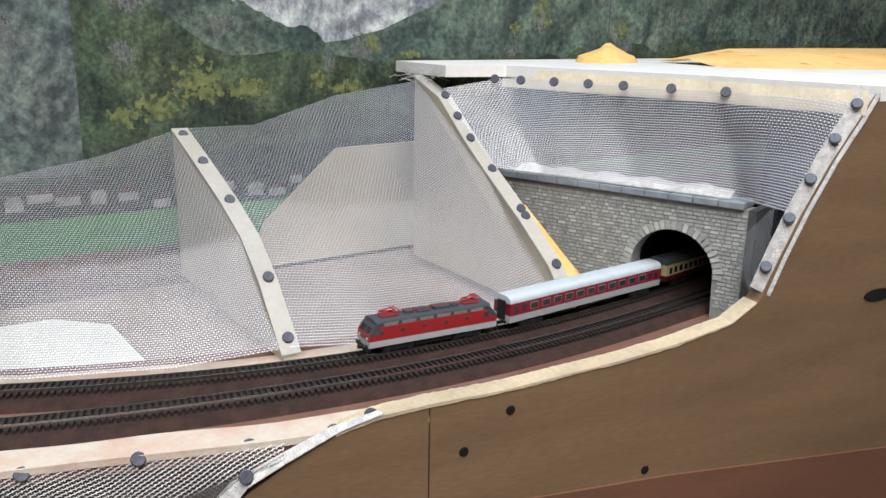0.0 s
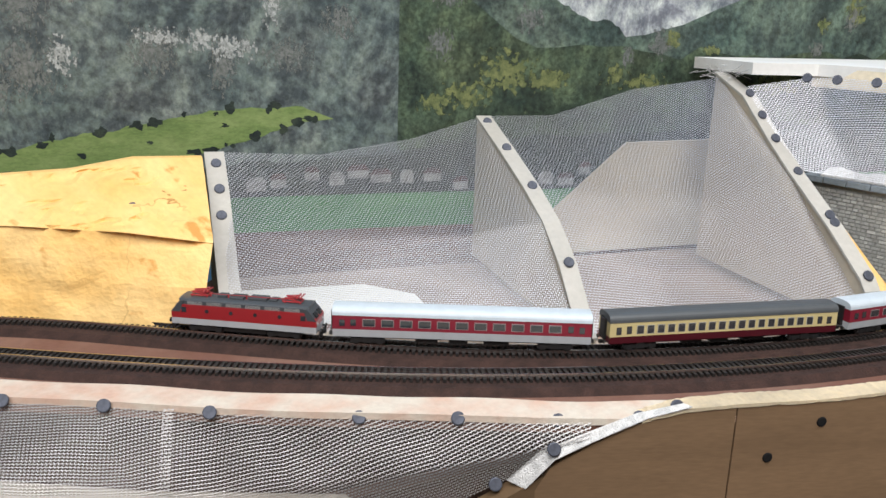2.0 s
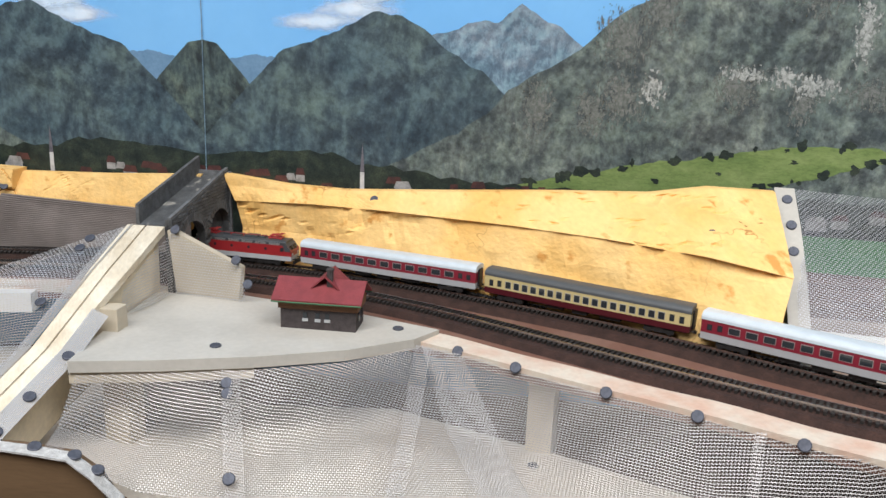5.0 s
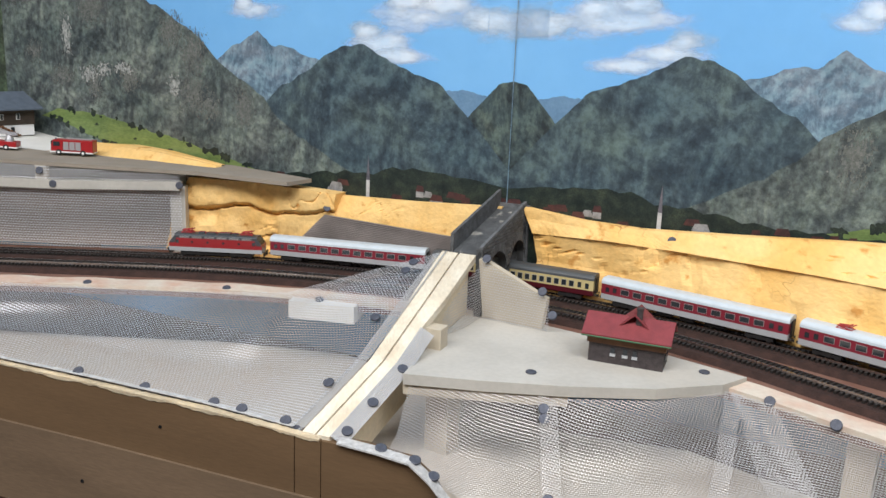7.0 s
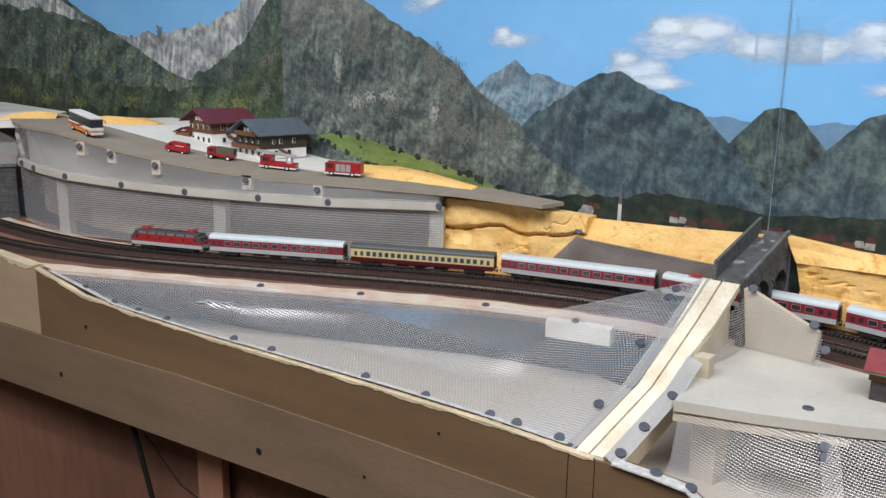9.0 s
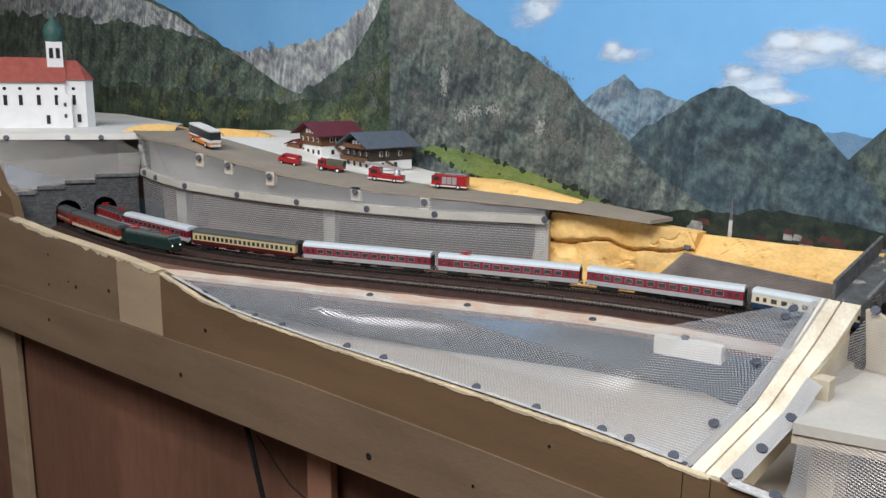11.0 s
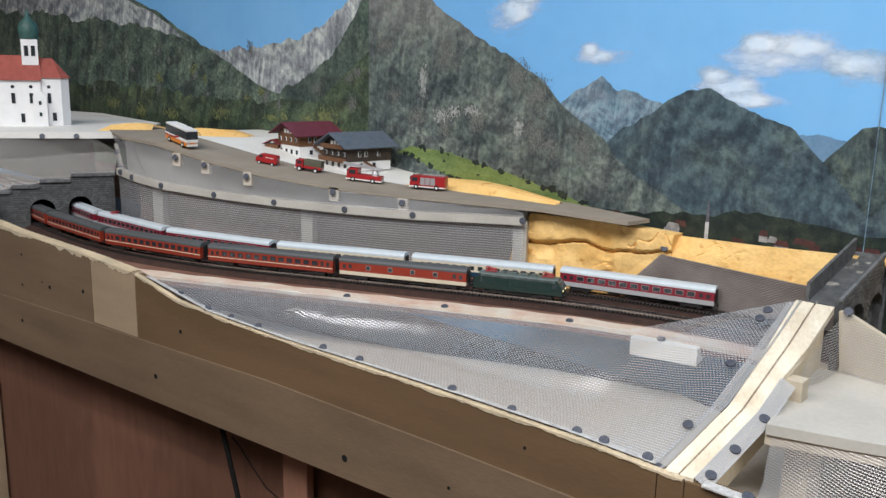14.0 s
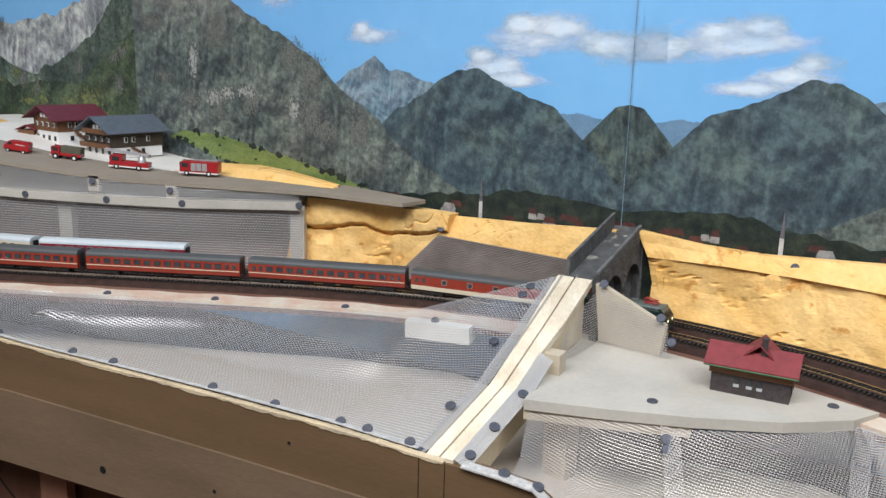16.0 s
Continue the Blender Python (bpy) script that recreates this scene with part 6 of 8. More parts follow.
# platform with the little station house
bm = bmesh.new()
prism(bm, [(-0.024, 0.552), (0.03, 0.545), (0.09, 0.541), (0.15, 0.543), (0.20, 0.556), (0.222, 0.572), (0.16, 0.625), (0.09, 0.672), (0.02, 0.690), (-0.005, 0.62)], -0.012, -0.0042)
solo("platform_board", bm, M_WHITE, "white painted board beside the track", "board")
bm = bmesh.new()
prism(bm, [(-0.024, 0.554), (0.03, 0.547), (0.09, 0.543), (0.09, 0.56), (-0.02, 0.57)], -0.020, -0.0125)
solo("ply_strip", bm, M_PLYPALE, "plywood strip under the white board", "board")
screws([(0.066, 0.564, -0.0035), (0.193, 0.578, -0.0035)], (0, 0, 1))

M_BRICKD = material("dark_brown_shingle", (0.055, 0.045, 0.045), 0.8, vary=0.2, scale=250, grain=900, bump=0.5)
M_TIMBER = material("brown_timber", (0.16, 0.075, 0.035), 0.7, vary=0.15, scale=120, grain=800, bump=0.4, stretch=(1, 1, 4))
M_ROOFR = material("dull_red_roof", (0.20, 0.035, 0.040), 0.65, vary=0.1, scale=120, grain=900, bump=0.4)
M_ROOFB = material("slate_blue_roof", (0.10, 0.125, 0.16), 0.6, vary=0.1, scale=120, grain=900, bump=0.4)
M_ROOFT = material("church_tile_roof", (0.34, 0.085, 0.065), 0.7, vary=0.1, scale=90, grain=900, bump=0.5)
M_WALLW = material("white_render", (0.78, 0.78, 0.78), 0.7, vary=0.03, scale=60, grain=700, bump=0.15)
M_COPPER = material("green_copper", (0.045, 0.11, 0.10), 0.5, vary=0.12, scale=150, bump=0.2)
M_WIN = material("dark_window", (0.03, 0.035, 0.04), 0.15, vary=0.05, bump=0.0)
M_SHUT = material("dark_green_shutter", (0.03, 0.05, 0.04), 0.6, vary=0.1, bump=0.2)
M_GREENT = material("green_trim", (0.04, 0.13, 0.06), 0.6, vary=0.1, bump=0.1)


def gable_roof(bm, x0, x1, y0, y1, z0, rise, t=0.0012, ridge_x=True):
    """Two sloping slabs; the ridge runs along x or along y."""
    def pt(a, b, z):
        return (a, b, z) if ridge_x else (b, a, z)
    m = (y0 + y1) / 2
    for e in (y0, y1):
        q = [pt(x0, e, z0), pt(x1, e, z0), pt(x1, m, z0 + rise), pt(x0, m, z0 + rise)]
        lo = [bm.verts.new(p) for p in q]
        hi = [bm.verts.new((p[0], p[1], p[2] + t)) for p in q]
        bm.faces.new(lo)
        bm.faces.new(hi[::-1])
        for i in range(4):
            bm.faces.new((lo[i], lo[(i + 1) % 4], hi[(i + 1) % 4], hi[i]))
    bmesh.ops.recalc_face_normals(bm, faces=bm.faces[:])


def windows(parent, places, w, h, mat, axis="x", depth=0.0006, name="window"):
    bm = bmesh.new()
    if axis == "x":
        box(bm, -w / 2, w / 2, -depth, depth, 0, h)
    else:
        box(bm, -depth, depth, -w / 2, w / 2, 0, h)
    me = mesh_of(name, bm, mat)
    for p in places:
        share(name, me, parent, Matrix.Translation(p))


def station_house():
    h = thing("station_house", frame_m((0.111, 0.595), (0.051, -0.020), -0.0042), "small dark station house with a red roof and chimney", "model house")
    L, W = 0.0545, 0.026
    bm = bmesh.new()
    box(bm, 0, L, 0, W, 0, 0.015)
    part("lower_wall", bm, M_BRICKD, h, "dark brown plank wall")
    bm = bmesh.new()
    box(bm, -0.0015, L + 0.0015, -0.0015, W + 0.0015, 0.015, 0.022)
    part("upper_wall", bm, M_TIMBER, h, "brown timber upper wall")
    bm = bmesh.new()
    gable_roof(bm, -0.005, L + 0.005, -0.006, W + 0.006, 0.0215, 0.012)
    part("roof", bm, M_ROOFR, h, "dull red roof")
    bm = bmesh.new()
    gable_roof(bm, 0.004, W + 0.008, 0.018, 0.044, 0.026, 0.0115, ridge_x=False)
    part("dormer_roof", bm, M_ROOFR, h, "red cross gable")
    for y in (-0.0062, W + 0.0062):
        bm = bmesh.new()
        tube(bm, [(-0.005, y, 0.0212), (L + 0.005, y, 0.0212)], 0.0006, 6)
        part("gutter", bm, M_GREENT, h, "green gutter")
    bm = bmesh.new()
    box(bm, 0.032, 0.036, 0.006, 0.010, 0.026, 0.042)
    box(bm, 0.0315, 0.0365, 0.0055, 0.0105, 0.042, 0.0434)
    part("chimney", bm, M_BRICKD, h, "dark brick chimney")
    windows(h, [(x, -0.0002, 0.006) for x in (0.018, 0.027, 0.034)], 0.004, 0.0022, T_LIGHT, name="window_sill")
    windows(h, [(x, -0.0003, 0.0085) for x in (0.018, 0.027, 0.034)], 0.003, 0.004, M_WIN)
    windows(h, [(L + 0.0003, 0.008, 0.006), (L + 0.0003, 0.018, 0.006)], 0.004, 0.006, M_WIN, "y")
    return h


station_house()

# front valley: inner floor, posts, hanging wire cloth
bm = bmesh.new()
prism(bm, [(-0.62, 0.705), (-0.45, 0.652), (-0.25, 0.584), (-0.07, 0.520), (0.02, 0.495), (0.11, 0.46), (0.28, 0.38), (0.45, 0.30), (0.45, 0.345), (0.365, 0.422), (0.288, 0.506), (0.194, 0.594), (0.10, 0.618), (0.02, 0.68), (-0.09, 0.772), (-0.22, 0.794), (-0.35, 0.794), (-0.48, 0.803), (-0.66, 0.85)], -0.083, -0.074)
tagged(part("valley_floor", bm, M_DUST), "dusty white board lying low behind the fascia", "board", kind="structure")
bm = bmesh.new()
prism(bm, [(-1.3, 1.1), (-0.62, 0.73), (-0.07, 0.538), (0.45, 0.32), (0.9, 0.0), (2.0, 0.0), (1.0, 0.36), (-1.0, 1.28)], -0.115, -0.108)
tagged(part("under_deck", bm, M_CARPET), "dark brown lower deck under the tracks", "board", kind="structure")
screws([(0.2685, 0.491, -0.0735), (-0.31, 0.655, -0.0735)], (0, 0, 1))
for p, w in (((0.278, 0.508), 0.018), ((0.0, 0.575), 0.02)):
    bm = bmesh.new()
    box(bm, -w / 2, w / 2, 0, 0.016, -0.108, -0.0176, frame_m(p, (0.7, -0.5)))
    solo("timber_post", bm, M_PLYPALE, "plain timber post holding up the track board", "post", "posts")
bm = bmesh.new()
box(bm, -0.036, 0.026, -0.012, 0.022, -0.026, -0.010, frame_m((-0.100, 0.737), (0.95, -0.2)))
solo("white_block", bm, M_LITWHITE, "white painted wooden block under the wire cloth", "wooden block")

# long cloth in front of the left half
front = [(-0.665, 0.715, 0.0), (-0.56, 0.677, -0.018), (-0.45, 0.638, -0.0215), (-0.35, 0.604, -0.0225), (-0.25, 0.569, -0.0235), (-0.16, 0.538, -0.026), (-0.094, 0.516, -0.0305)]
rear = [(-0.655, 0.735, -0.006), (-0.56, 0.749, -0.007), (-0.45, 0.749, -0.008), (-0.35, 0.751, -0.010), (-0.25, 0.754, -0.012), (-0.14, 0.738, -0.004), (-0.002, 0.7155, 0.0450)]
midl = [(-0.660, 0.725, -0.004), (-0.56, 0.715, -0.016), (-0.45, 0.70, -0.026), (-0.35, 0.685, -0.034), (-0.25, 0.665, -0.040), (-0.145, 0.640, -0.036), (-0.0545, 0.580, -0.0040)]
knee = [(-0.657, 0.731, -0.005), (-0.56, 0.735, -0.011), (-0.45, 0.728, -0.016), (-0.35, 0.722, -0.020), (-0.25, 0.715, -0.022), (-0.142, 0.690, -0.012), (-0.0235, 0.647, 0.0270)]
net("wire_cloth", [front, midl, knee, rear], "sagging wire cloth between the fascia and the track board", M_NETB, wave=0.006, seed=21, ripple=0.0035, creases=(((0.95, 0.86), (0.80, 0.42), 0.016), ((0.30, 0.45), (0.58, 0.75), 0.007)))
bm = bmesh.new()
ribbon(bm, [Vector(p) + Vector((0.001, 0.004, 0.0004)) for p in front], [Vector(p) + Vector((-0.0002, -0.0008, 0.0010)) for p in front], 0.0006)
solo("wire_hem", bm, M_HEM, "flattened wire hem screwed onto the fascia's edge", "wire mesh")
screws([(-0.61, 0.698, -0.009), (-0.565, 0.682, -0.0165), (-0.53, 0.670, -0.0185), (-0.49, 0.656, -0.0195), (-0.404, 0.6265, -0.0205), (-0.36, 0.611, -0.021), (-0.262, 0.577, -0.022), (-0.207, 0.558, -0.024), (-0.153, 0.540, -0.0255), (-0.132, 0.5325, -0.026), (-0.10, 0.521, -0.028)], (-0.1, -0.5, 0.9))
screws([(-0.33, 0.757, -0.0075), (-0.20, 0.757, -0.0075), (-0.11, 0.735, -0.008), (-0.44, 0.755, -0.0075)], (0, -0.3, 0.95))

# cloth in front of the station and the right half
upper = [(-0.02, 0.552, -0.014), (0.03, 0.546, -0.0135), (0.09, 0.542, -0.0135), (0.15, 0.544, -0.013), (0.20, 0.556, -0.010), (0.23, 0.541, -0.010)]
lower = [(-0.03, 0.492, -0.034), (0.02, 0.482, -0.060), (0.09, 0.472, -0.074), (0.15, 0.45, -0.074), (0.22, 0.43, -0.074), (0.25, 0.42, -0.074)]
mid2 = [lerp(a, b, 0.5) for a, b in zip(upper, lower)]
mid2 = [(p[0], p[1] - 0.010, p[2] - 0.006) for p in mid2]
net("wire_cloth", [lower, mid2, upper], "wire cloth hanging below the station board", M_NETD, wave=0.005, seed=22)
up2 = [(0.205, 0.556, -0.009), (0.25, 0.517, -0.010), (0.281, 0.482, -0.010), (0.334, 0.431, -0.010), (0.401, 0.357, -0.010), (0.47, 0.295, -0.010), (0.535, 0.234, -0.008)]
lo2 = [(0.22, 0.44, -0.074), (0.26, 0.415, -0.076), (0.30, 0.39, -0.080), (0.36, 0.352, -0.085), (0.42, 0.315, -0.080), (0.47, 0.280, -0.060), (0.53, 0.233, -0.022)]
net("wire_cloth", [lo2, [(lerp(a, b, 0.5)[0] - 0.004, lerp(a, b, 0.5)[1] - 0.004, lerp(a, b, 0.5)[2] - 0.003) for a, b in zip(lo2, up2)], up2], "wire cloth hanging from the track board down to the fascia", M_NETD, wave=0.004, seed=23)
for a, b, w in (((0.205, 0.552, -0.008), (0.165, 0.455, -0.072), 0.012), ((0.075, 0.540, -0.012), (0.075, 0.475, -0.070), 0.014), ((0.365, 0.395, -0.010), (0.34, 0.37, -0.082), 0.006)):
    bm = bmesh.new()
    pts = [Vector(lerp(a, b, t / 8)) + Vector((0, -0.004 * math.sin(math.pi * t / 8) - 0.003, 0.001)) for t in range(9)]
    sd = Vector((0.85, -0.5, 0)) * w / 2
    ribbon(bm, [p - sd for p in pts], [p + sd for p in pts], 0.0006)
    ob = net("wire_seam", [[pts[0] - sd, pts[0] + sd], [pts[4] - sd, pts[4] + sd], [pts[8] - sd, pts[8] + sd]], "doubled seam of two wire cloths", M_NETD, wave=0.001, seed=31)
    bm.free()
screws([(0.227, 0.5395, -0.0085), (0.257, 0.505, -0.0085), (0.30, 0.458, -0.009), (0.34, 0.418, -0.0095), (0.38, 0.374, -0.0095), (0.4405, 0.320, -0.011), (0.48, 0.283, -0.010), (0.5215, 0.2465, -0.0105)], (-0.5, -0.7, 0.5))
screws([(0.512, 0.2405, -0.0225), (0.555, 0.2165, -0.008), (0.572, 0.204, -0.002), (0.49, 0.262, -0.045)], (-0.5, -0.75, 0.4))
screws([(0.0725, 0.531, -0.017), (0.0725, 0.526, -0.022), (0.072, 0.478, -0.055), (0.278, 0.399, -0.075), (0.20, 0.43, -0.073), (0.225, 0.425, -0.073), (0.315, 0.378, -0.08)], (0, -0.7, 0.7))
bm = bmesh.new()
hem = [(0.50, 0.253, -0.045), (0.512, 0.243, -0.0275), (0.529, 0.231, -0.018), (0.555, 0.2135, -0.0055), (0.575, 0.199, 0.0)]
ribbon(bm, [Vector(p) + Vector((-0.003, 0.007, 0.0012)) * (1 - 0.16 * i) for i, p in enumerate(hem)], [Vector(p) + Vector((0.0, -0.004, -0.0006)) * (1 - 0.1 * i) for i, p in enumerate(hem)], 0.0005)
solo("wire_hem", bm, M_HEM, "white plastered hem on the swoop of the fascia", "wire mesh")

# ---- left: retaining wall, road, village, chapel, tunnel ----
PORTAL_L = frame_m((-1.067, 0.885), (0.77, 0.63))
STEP_L = [(0.030, 0.043), (0.068, 0.050), (0.110, 0.058), (0.20, 0.066)]


def step_top(x):
    for e, z in STEP_L:
        if x < e:
            return z
    return 0.066


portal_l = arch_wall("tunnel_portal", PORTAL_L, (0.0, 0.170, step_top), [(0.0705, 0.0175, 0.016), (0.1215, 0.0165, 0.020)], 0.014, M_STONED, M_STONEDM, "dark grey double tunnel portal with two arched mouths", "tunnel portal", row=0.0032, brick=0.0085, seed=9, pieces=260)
x = 0.0
for e, z in STEP_L:
    bm = bmesh.new()
    box(bm, x + 0.0005, min(e, 0.172) - 0.0005, -0.004, 0.018, z, z + 0.0045, None, 0.0006)
    part("coping_stone", bm, M_STONED, portal_l, "dark coping slab")
    x = e

# terrace for the chapel
bm = bmesh.new()
prism(bm, [(-1.30, 0.77), (-1.104, 0.902), (-0.965, 0.990), (-0.93, 1.02), (-1.02, 1.22), (-1.30, 1.40), (-1.7, 1.50), (-1.7, 0.80)], 0.120, 0.129)
solo("chapel_terrace", bm, M_LITWHITE, "white painted plywood terrace under the chapel", "plywood plate")
net("wire_cloth", [[(-1.085, 0.872, 0.040), (-1.03, 0.92, 0.054), (-0.98, 0.96, 0.064), (-0.935, 0.995, 0.070)], [(-1.12, 0.88, 0.085), (-1.05, 0.935, 0.092), (-0.99, 0.98, 0.098), (-0.94, 1.01, 0.10)], [(-1.15, 0.87, 0.122), (-1.085, 0.915, 0.122), (-1.03, 0.952, 0.122), (-0.968, 0.99, 0.122)]], "grey wire cloth between chapel terrace and tunnel portal", M_NETD, wave=0.004, seed=41)
screws([(-1.095, 0.905, 0.1235), (-1.025, 0.951, 0.1235), (-0.985, 0.976, 0.1235)], (0.4, -0.8, 0.3))
bm = bmesh.new()
pts = [Vector((-1.145, 0.868, 0.125)), Vector((-1.11, 0.870, 0.085)), Vector((-1.085, 0.872, 0.055)), Vector((-1.062, 0.878, 0.042))]
ribbon(bm, [p + Vector((-0.012, -0.004, 0)) for p in pts], [p + Vector((0.004, 0.004, 0.002)) for p in pts], 0.003)
solo("wire_hem", bm, M_HEM, "white hem of wire cloth along the end fascia", "wire mesh")
upright([(-0.3, -0.13), (0.0, -0.13), (0.012, 0.012), (0.0, 0.042), (-0.03, 0.055), (-0.055, 0.085), (-0.085, 0.125), (-0.3, 0.14)], (-1.05, 0.862), (0.93, -0.34), 0.012, "fascia_end", M_PLY, "brown plywood end fascia rising to the terrace", "fascia", "structure")

# retaining wall: rail with screws, wire cloth, posts
WALL = [(-0.905, 0.965, 0.078), (-0.84, 0.925, 0.0755), (-0.779, 0.900, 0.0725), (-0.692, 0.892, 0.0675), (-0.60, 0.885, 0.0645), (-0.50, 0.879, 0.0635), (-0.412, 0.879, 0.0630), (-0.28, 0.882, 0.0660)]
ROAD = [(-1.0, 1.06, 0.131), (-0.93, 0.99, 0.131), (-0.88, 0.945, 0.130), (-0.79, 0.905, 0.1275), (-0.70, 0.890, 0.1115), (-0.62, 0.884, 0.0995), (-0.54, 0.882, 0.0915), (-0.47, 0.882, 0.0865), (-0.39, 0.882, 0.0845), (-0.26, 0.878, 0.0820), (-0.16, 0.845, 0.0800)]
bm = bmesh.new()
ribbon(bm, [(x, y + 0.010, z + 0.004) for x, y, z in WALL], [(x, y - 0.003, z + 0.004) for x, y, z in WALL], 0.009)
solo("wall_rail", bm, M_WHITE, "white painted batten along the retaining wall", "batten")
net("wire_cloth", [[(x, y + 0.004, -0.006) for x, y, z in WALL], [(x, y + 0.002, z) for x, y, z in WALL]], "grey wire cloth forming the retaining wall behind the track", M_NETW, wave=0.0015, seed=42)
bm = bmesh.new()
ribbon(bm, [(x, y + 0.05, z + 0.004) for x, y, z in WALL], [(x, y + 0.046, z + 0.004) for x, y, z in WALL], 0.08)
solo("wall_backing", bm, M_FLOORB, "brown board some way behind the wire wall", "board")
up = [(-0.93, 0.992, 0.126), (-0.88, 0.946, 0.125), (-0.79, 0.906, 0.1225), (-0.70, 0.891, 0.1065), (-0.60, 0.884, 0.093), (-0.50, 0.882, 0.084), (-0.41, 0.881, 0.080), (-0.28, 0.879, 0.077)]
net("wire_cloth", [[(x, y, z + 0.002) for x, y, z in WALL], up], "bright wire cloth between the wall batten and the road", M_NETW, wave=0.003, seed=43)
bm = bmesh.new()
ribbon(bm, [(x, y + 0.022, z) for x, y, z in up], [(x, y + 0.022, z - 0.003) for x, y, z in WALL])
bmesh.ops.solidify(bm, geom=bm.faces[:], thickness=0.003)
solo("road_riser", bm, M_LITWHITE, "white board under the road behind the wire cloth", "board")
screws([(-0.28, 0.8785, 0.0665), (-0.412, 0.8755, 0.0635), (-0.50, 0.8755, 0.0638), (-0.60, 0.8815, 0.0645), (-0.692, 0.8885, 0.0672), (-0.779, 0.8965, 0.0725), (-0.85, 0.927, 0.076), (-0.888, 0.95, 0.0785)], (0, -1, 0.1))
for p in ((-0.6377, 0.879, 0.0953), (-0.5175, 0.879, 0.0836), (-0.427, 0.879, 0.0766), (-0.7525, 0.893, 0.112), (-0.705, 0.888, 0.105)):
    screws([p], (0, -1, 0.25))
    bm = bmesh.new()
    box(bm, p[0] - 0.006, p[0] + 0.006, p[1] + 0.003, p[1] + 0.010, p[2] - 0.012, p[2] + 0.005)
    solo("road_bracket", bm, M_DUST, "small wooden bracket under the road's edge", "bracket", "road brackets")
for x, y in ((-0.285, 0.884), (-0.56, 0.888), (-0.80, 0.912)):
    bm = bmesh.new()
    box(bm, x - 0.008, x + 0.008, y + 0.004, y + 0.016, -0.008, 0.064)
    solo("wall_post", bm, M_WHITE, "white painted post behind the wire wall", "post", "posts")
# strip with two screws beside the tunnel, and rough pieces behind
bm = bmesh.new()
ribbon(bm, [(-0.948, 1.012, 0.112), (-0.905, 0.975, 0.074)], [(-0.936, 1.006, 0.112), (-0.893, 0.967, 0.074)], 0.003)
solo("wooden_strip", bm, M_WHITE, "slanting white wooden strip beside the tunnel", "wooden strip")
screws([(-0.930, 0.996, 0.1015), (-0.908, 0.976, 0.082)], (0.3, -0.8, 0.6))
bm = bmesh.new()
box(bm, -0.05, 0.05, 0.0, 0.006, 0.0, 0.118, frame_m((-0.875, 1.0), (0.8, -0.6)))
solo("pale_upright_board", bm, M_PLYPALE, "pale upright board under the road", "board")

# road and village ground
bm = bmesh.new()
back = []
for i, (x, y, z) in enumerate(ROAD):
    w = (0.07, 0.075, 0.08, 0.085, 0.09, 0.085, 0.08, 0.075, 0.07, 0.06, 0.03)[i]
    back.append((x + (0.02 if i > 2 else 0.05), y + w, z))
ribbon(bm, back, ROAD, 0.004)
solo("model_road", bm, M_ASPHALT, "grey-brown card road running behind the track", "road")
bm = bmesh.new()
flat = [(-0.90, 1.03, 0.1305), (-0.79, 0.985, 0.128), (-0.70, 0.965, 0.1125), (-0.62, 0.955, 0.101), (-0.54, 0.955, 0.093), (-0.46, 0.955, 0.0875)]
ribbon(bm, [(x + 0.10, y + 0.21, z - 0.004) for x, y, z in flat], [(x, y, z - 0.0005) for x, y, z in flat], 0.004)
solo("village_board", bm, M_LITWHITE, "white painted board under the chalets", "plywood plate")
foam("foam_slope", [[(-0.455, 0.965, 0.085), (-0.40, 0.945, 0.083), (-0.33, 0.93, 0.081), (-0.25, 0.905, 0.079)], [(-0.44, 1.0, 0.094), (-0.39, 0.975, 0.094), (-0.33, 0.95, 0.092), (-0.25, 0.915, 0.084)], [(-0.42, 1.03, 0.088), (-0.37, 1.0, 0.092), (-0.32, 0.97, 0.090), (-0.25, 0.93, 0.082)]], 0.01, "yellow foam bank beside the road", 11.0, amp=0.003, nu=24, nv=8)
for pts in (((-0.985, 1.02, 0.129), (-0.915, 1.045, 0.13), 0.011), ((-0.84, 1.03, 0.130), (-0.75, 1.05, 0.122), 0.010)):
    a, b, h = Vector(pts[0]), Vector(pts[1]), pts[2]
    foam("foam_bank", [[a, lerp(a, b, 0.5), b], [a + Vector((0.01, 0.02, h * 0.8)), Vector(lerp(a, b, 0.5)) + Vector((0, 0.02, h)), b + Vector((-0.01, 0.02, h * 0.7))], [a + Vector((0.01, 0.05, 0)), Vector(lerp(a, b, 0.5)) + Vector((0, 0.05, h * 0.8)), b + Vector((0, 0.05, 0))]], 0.01, "low yellow foam bank on the terrace", 13.0 + h, amp=0.003, nu=16, nv=8)

# foam cliff and ribbed panel between wall and bridge
foam("foam_cliff", [[(-0.305, 0.900, -0.008), (-0.22, 0.885, -0.008), (-0.14, 0.875, -0.008), (-0.09, 0.868, -0.008)], [(-0.295, 0.905, 0.035), (-0.21, 0.885, 0.04), (-0.15, 0.87, 0.040), (-0.115, 0.866, 0.045)], [(-0.275, 0.90, 0.072), (-0.20, 0.882, 0.072), (-0.15, 0.866, 0.070), (-0.112, 0.866, 0.066)]], 0.02, "rough yellow foam cliff with torn cracks", 17.0, amp=0.0055, nu=90, nv=44, ledge=0.56)
foam("foam_slope", [[(-0.14, 0.872, 0.020), (-0.05, 0.840, 0.020), (0.045, 0.800, 0.020)], [(-0.13, 0.876, 0.048), (-0.04, 0.842, 0.048), (0.05, 0.802, 0.050)], [(-0.115, 0.880, 0.063), (-0.03, 0.841, 0.066), (0.055, 0.803, 0.071)]], 0.006, "yellow foam slope above the ribbed panel", 19.0, amp=0.003, nu=70, nv=20)
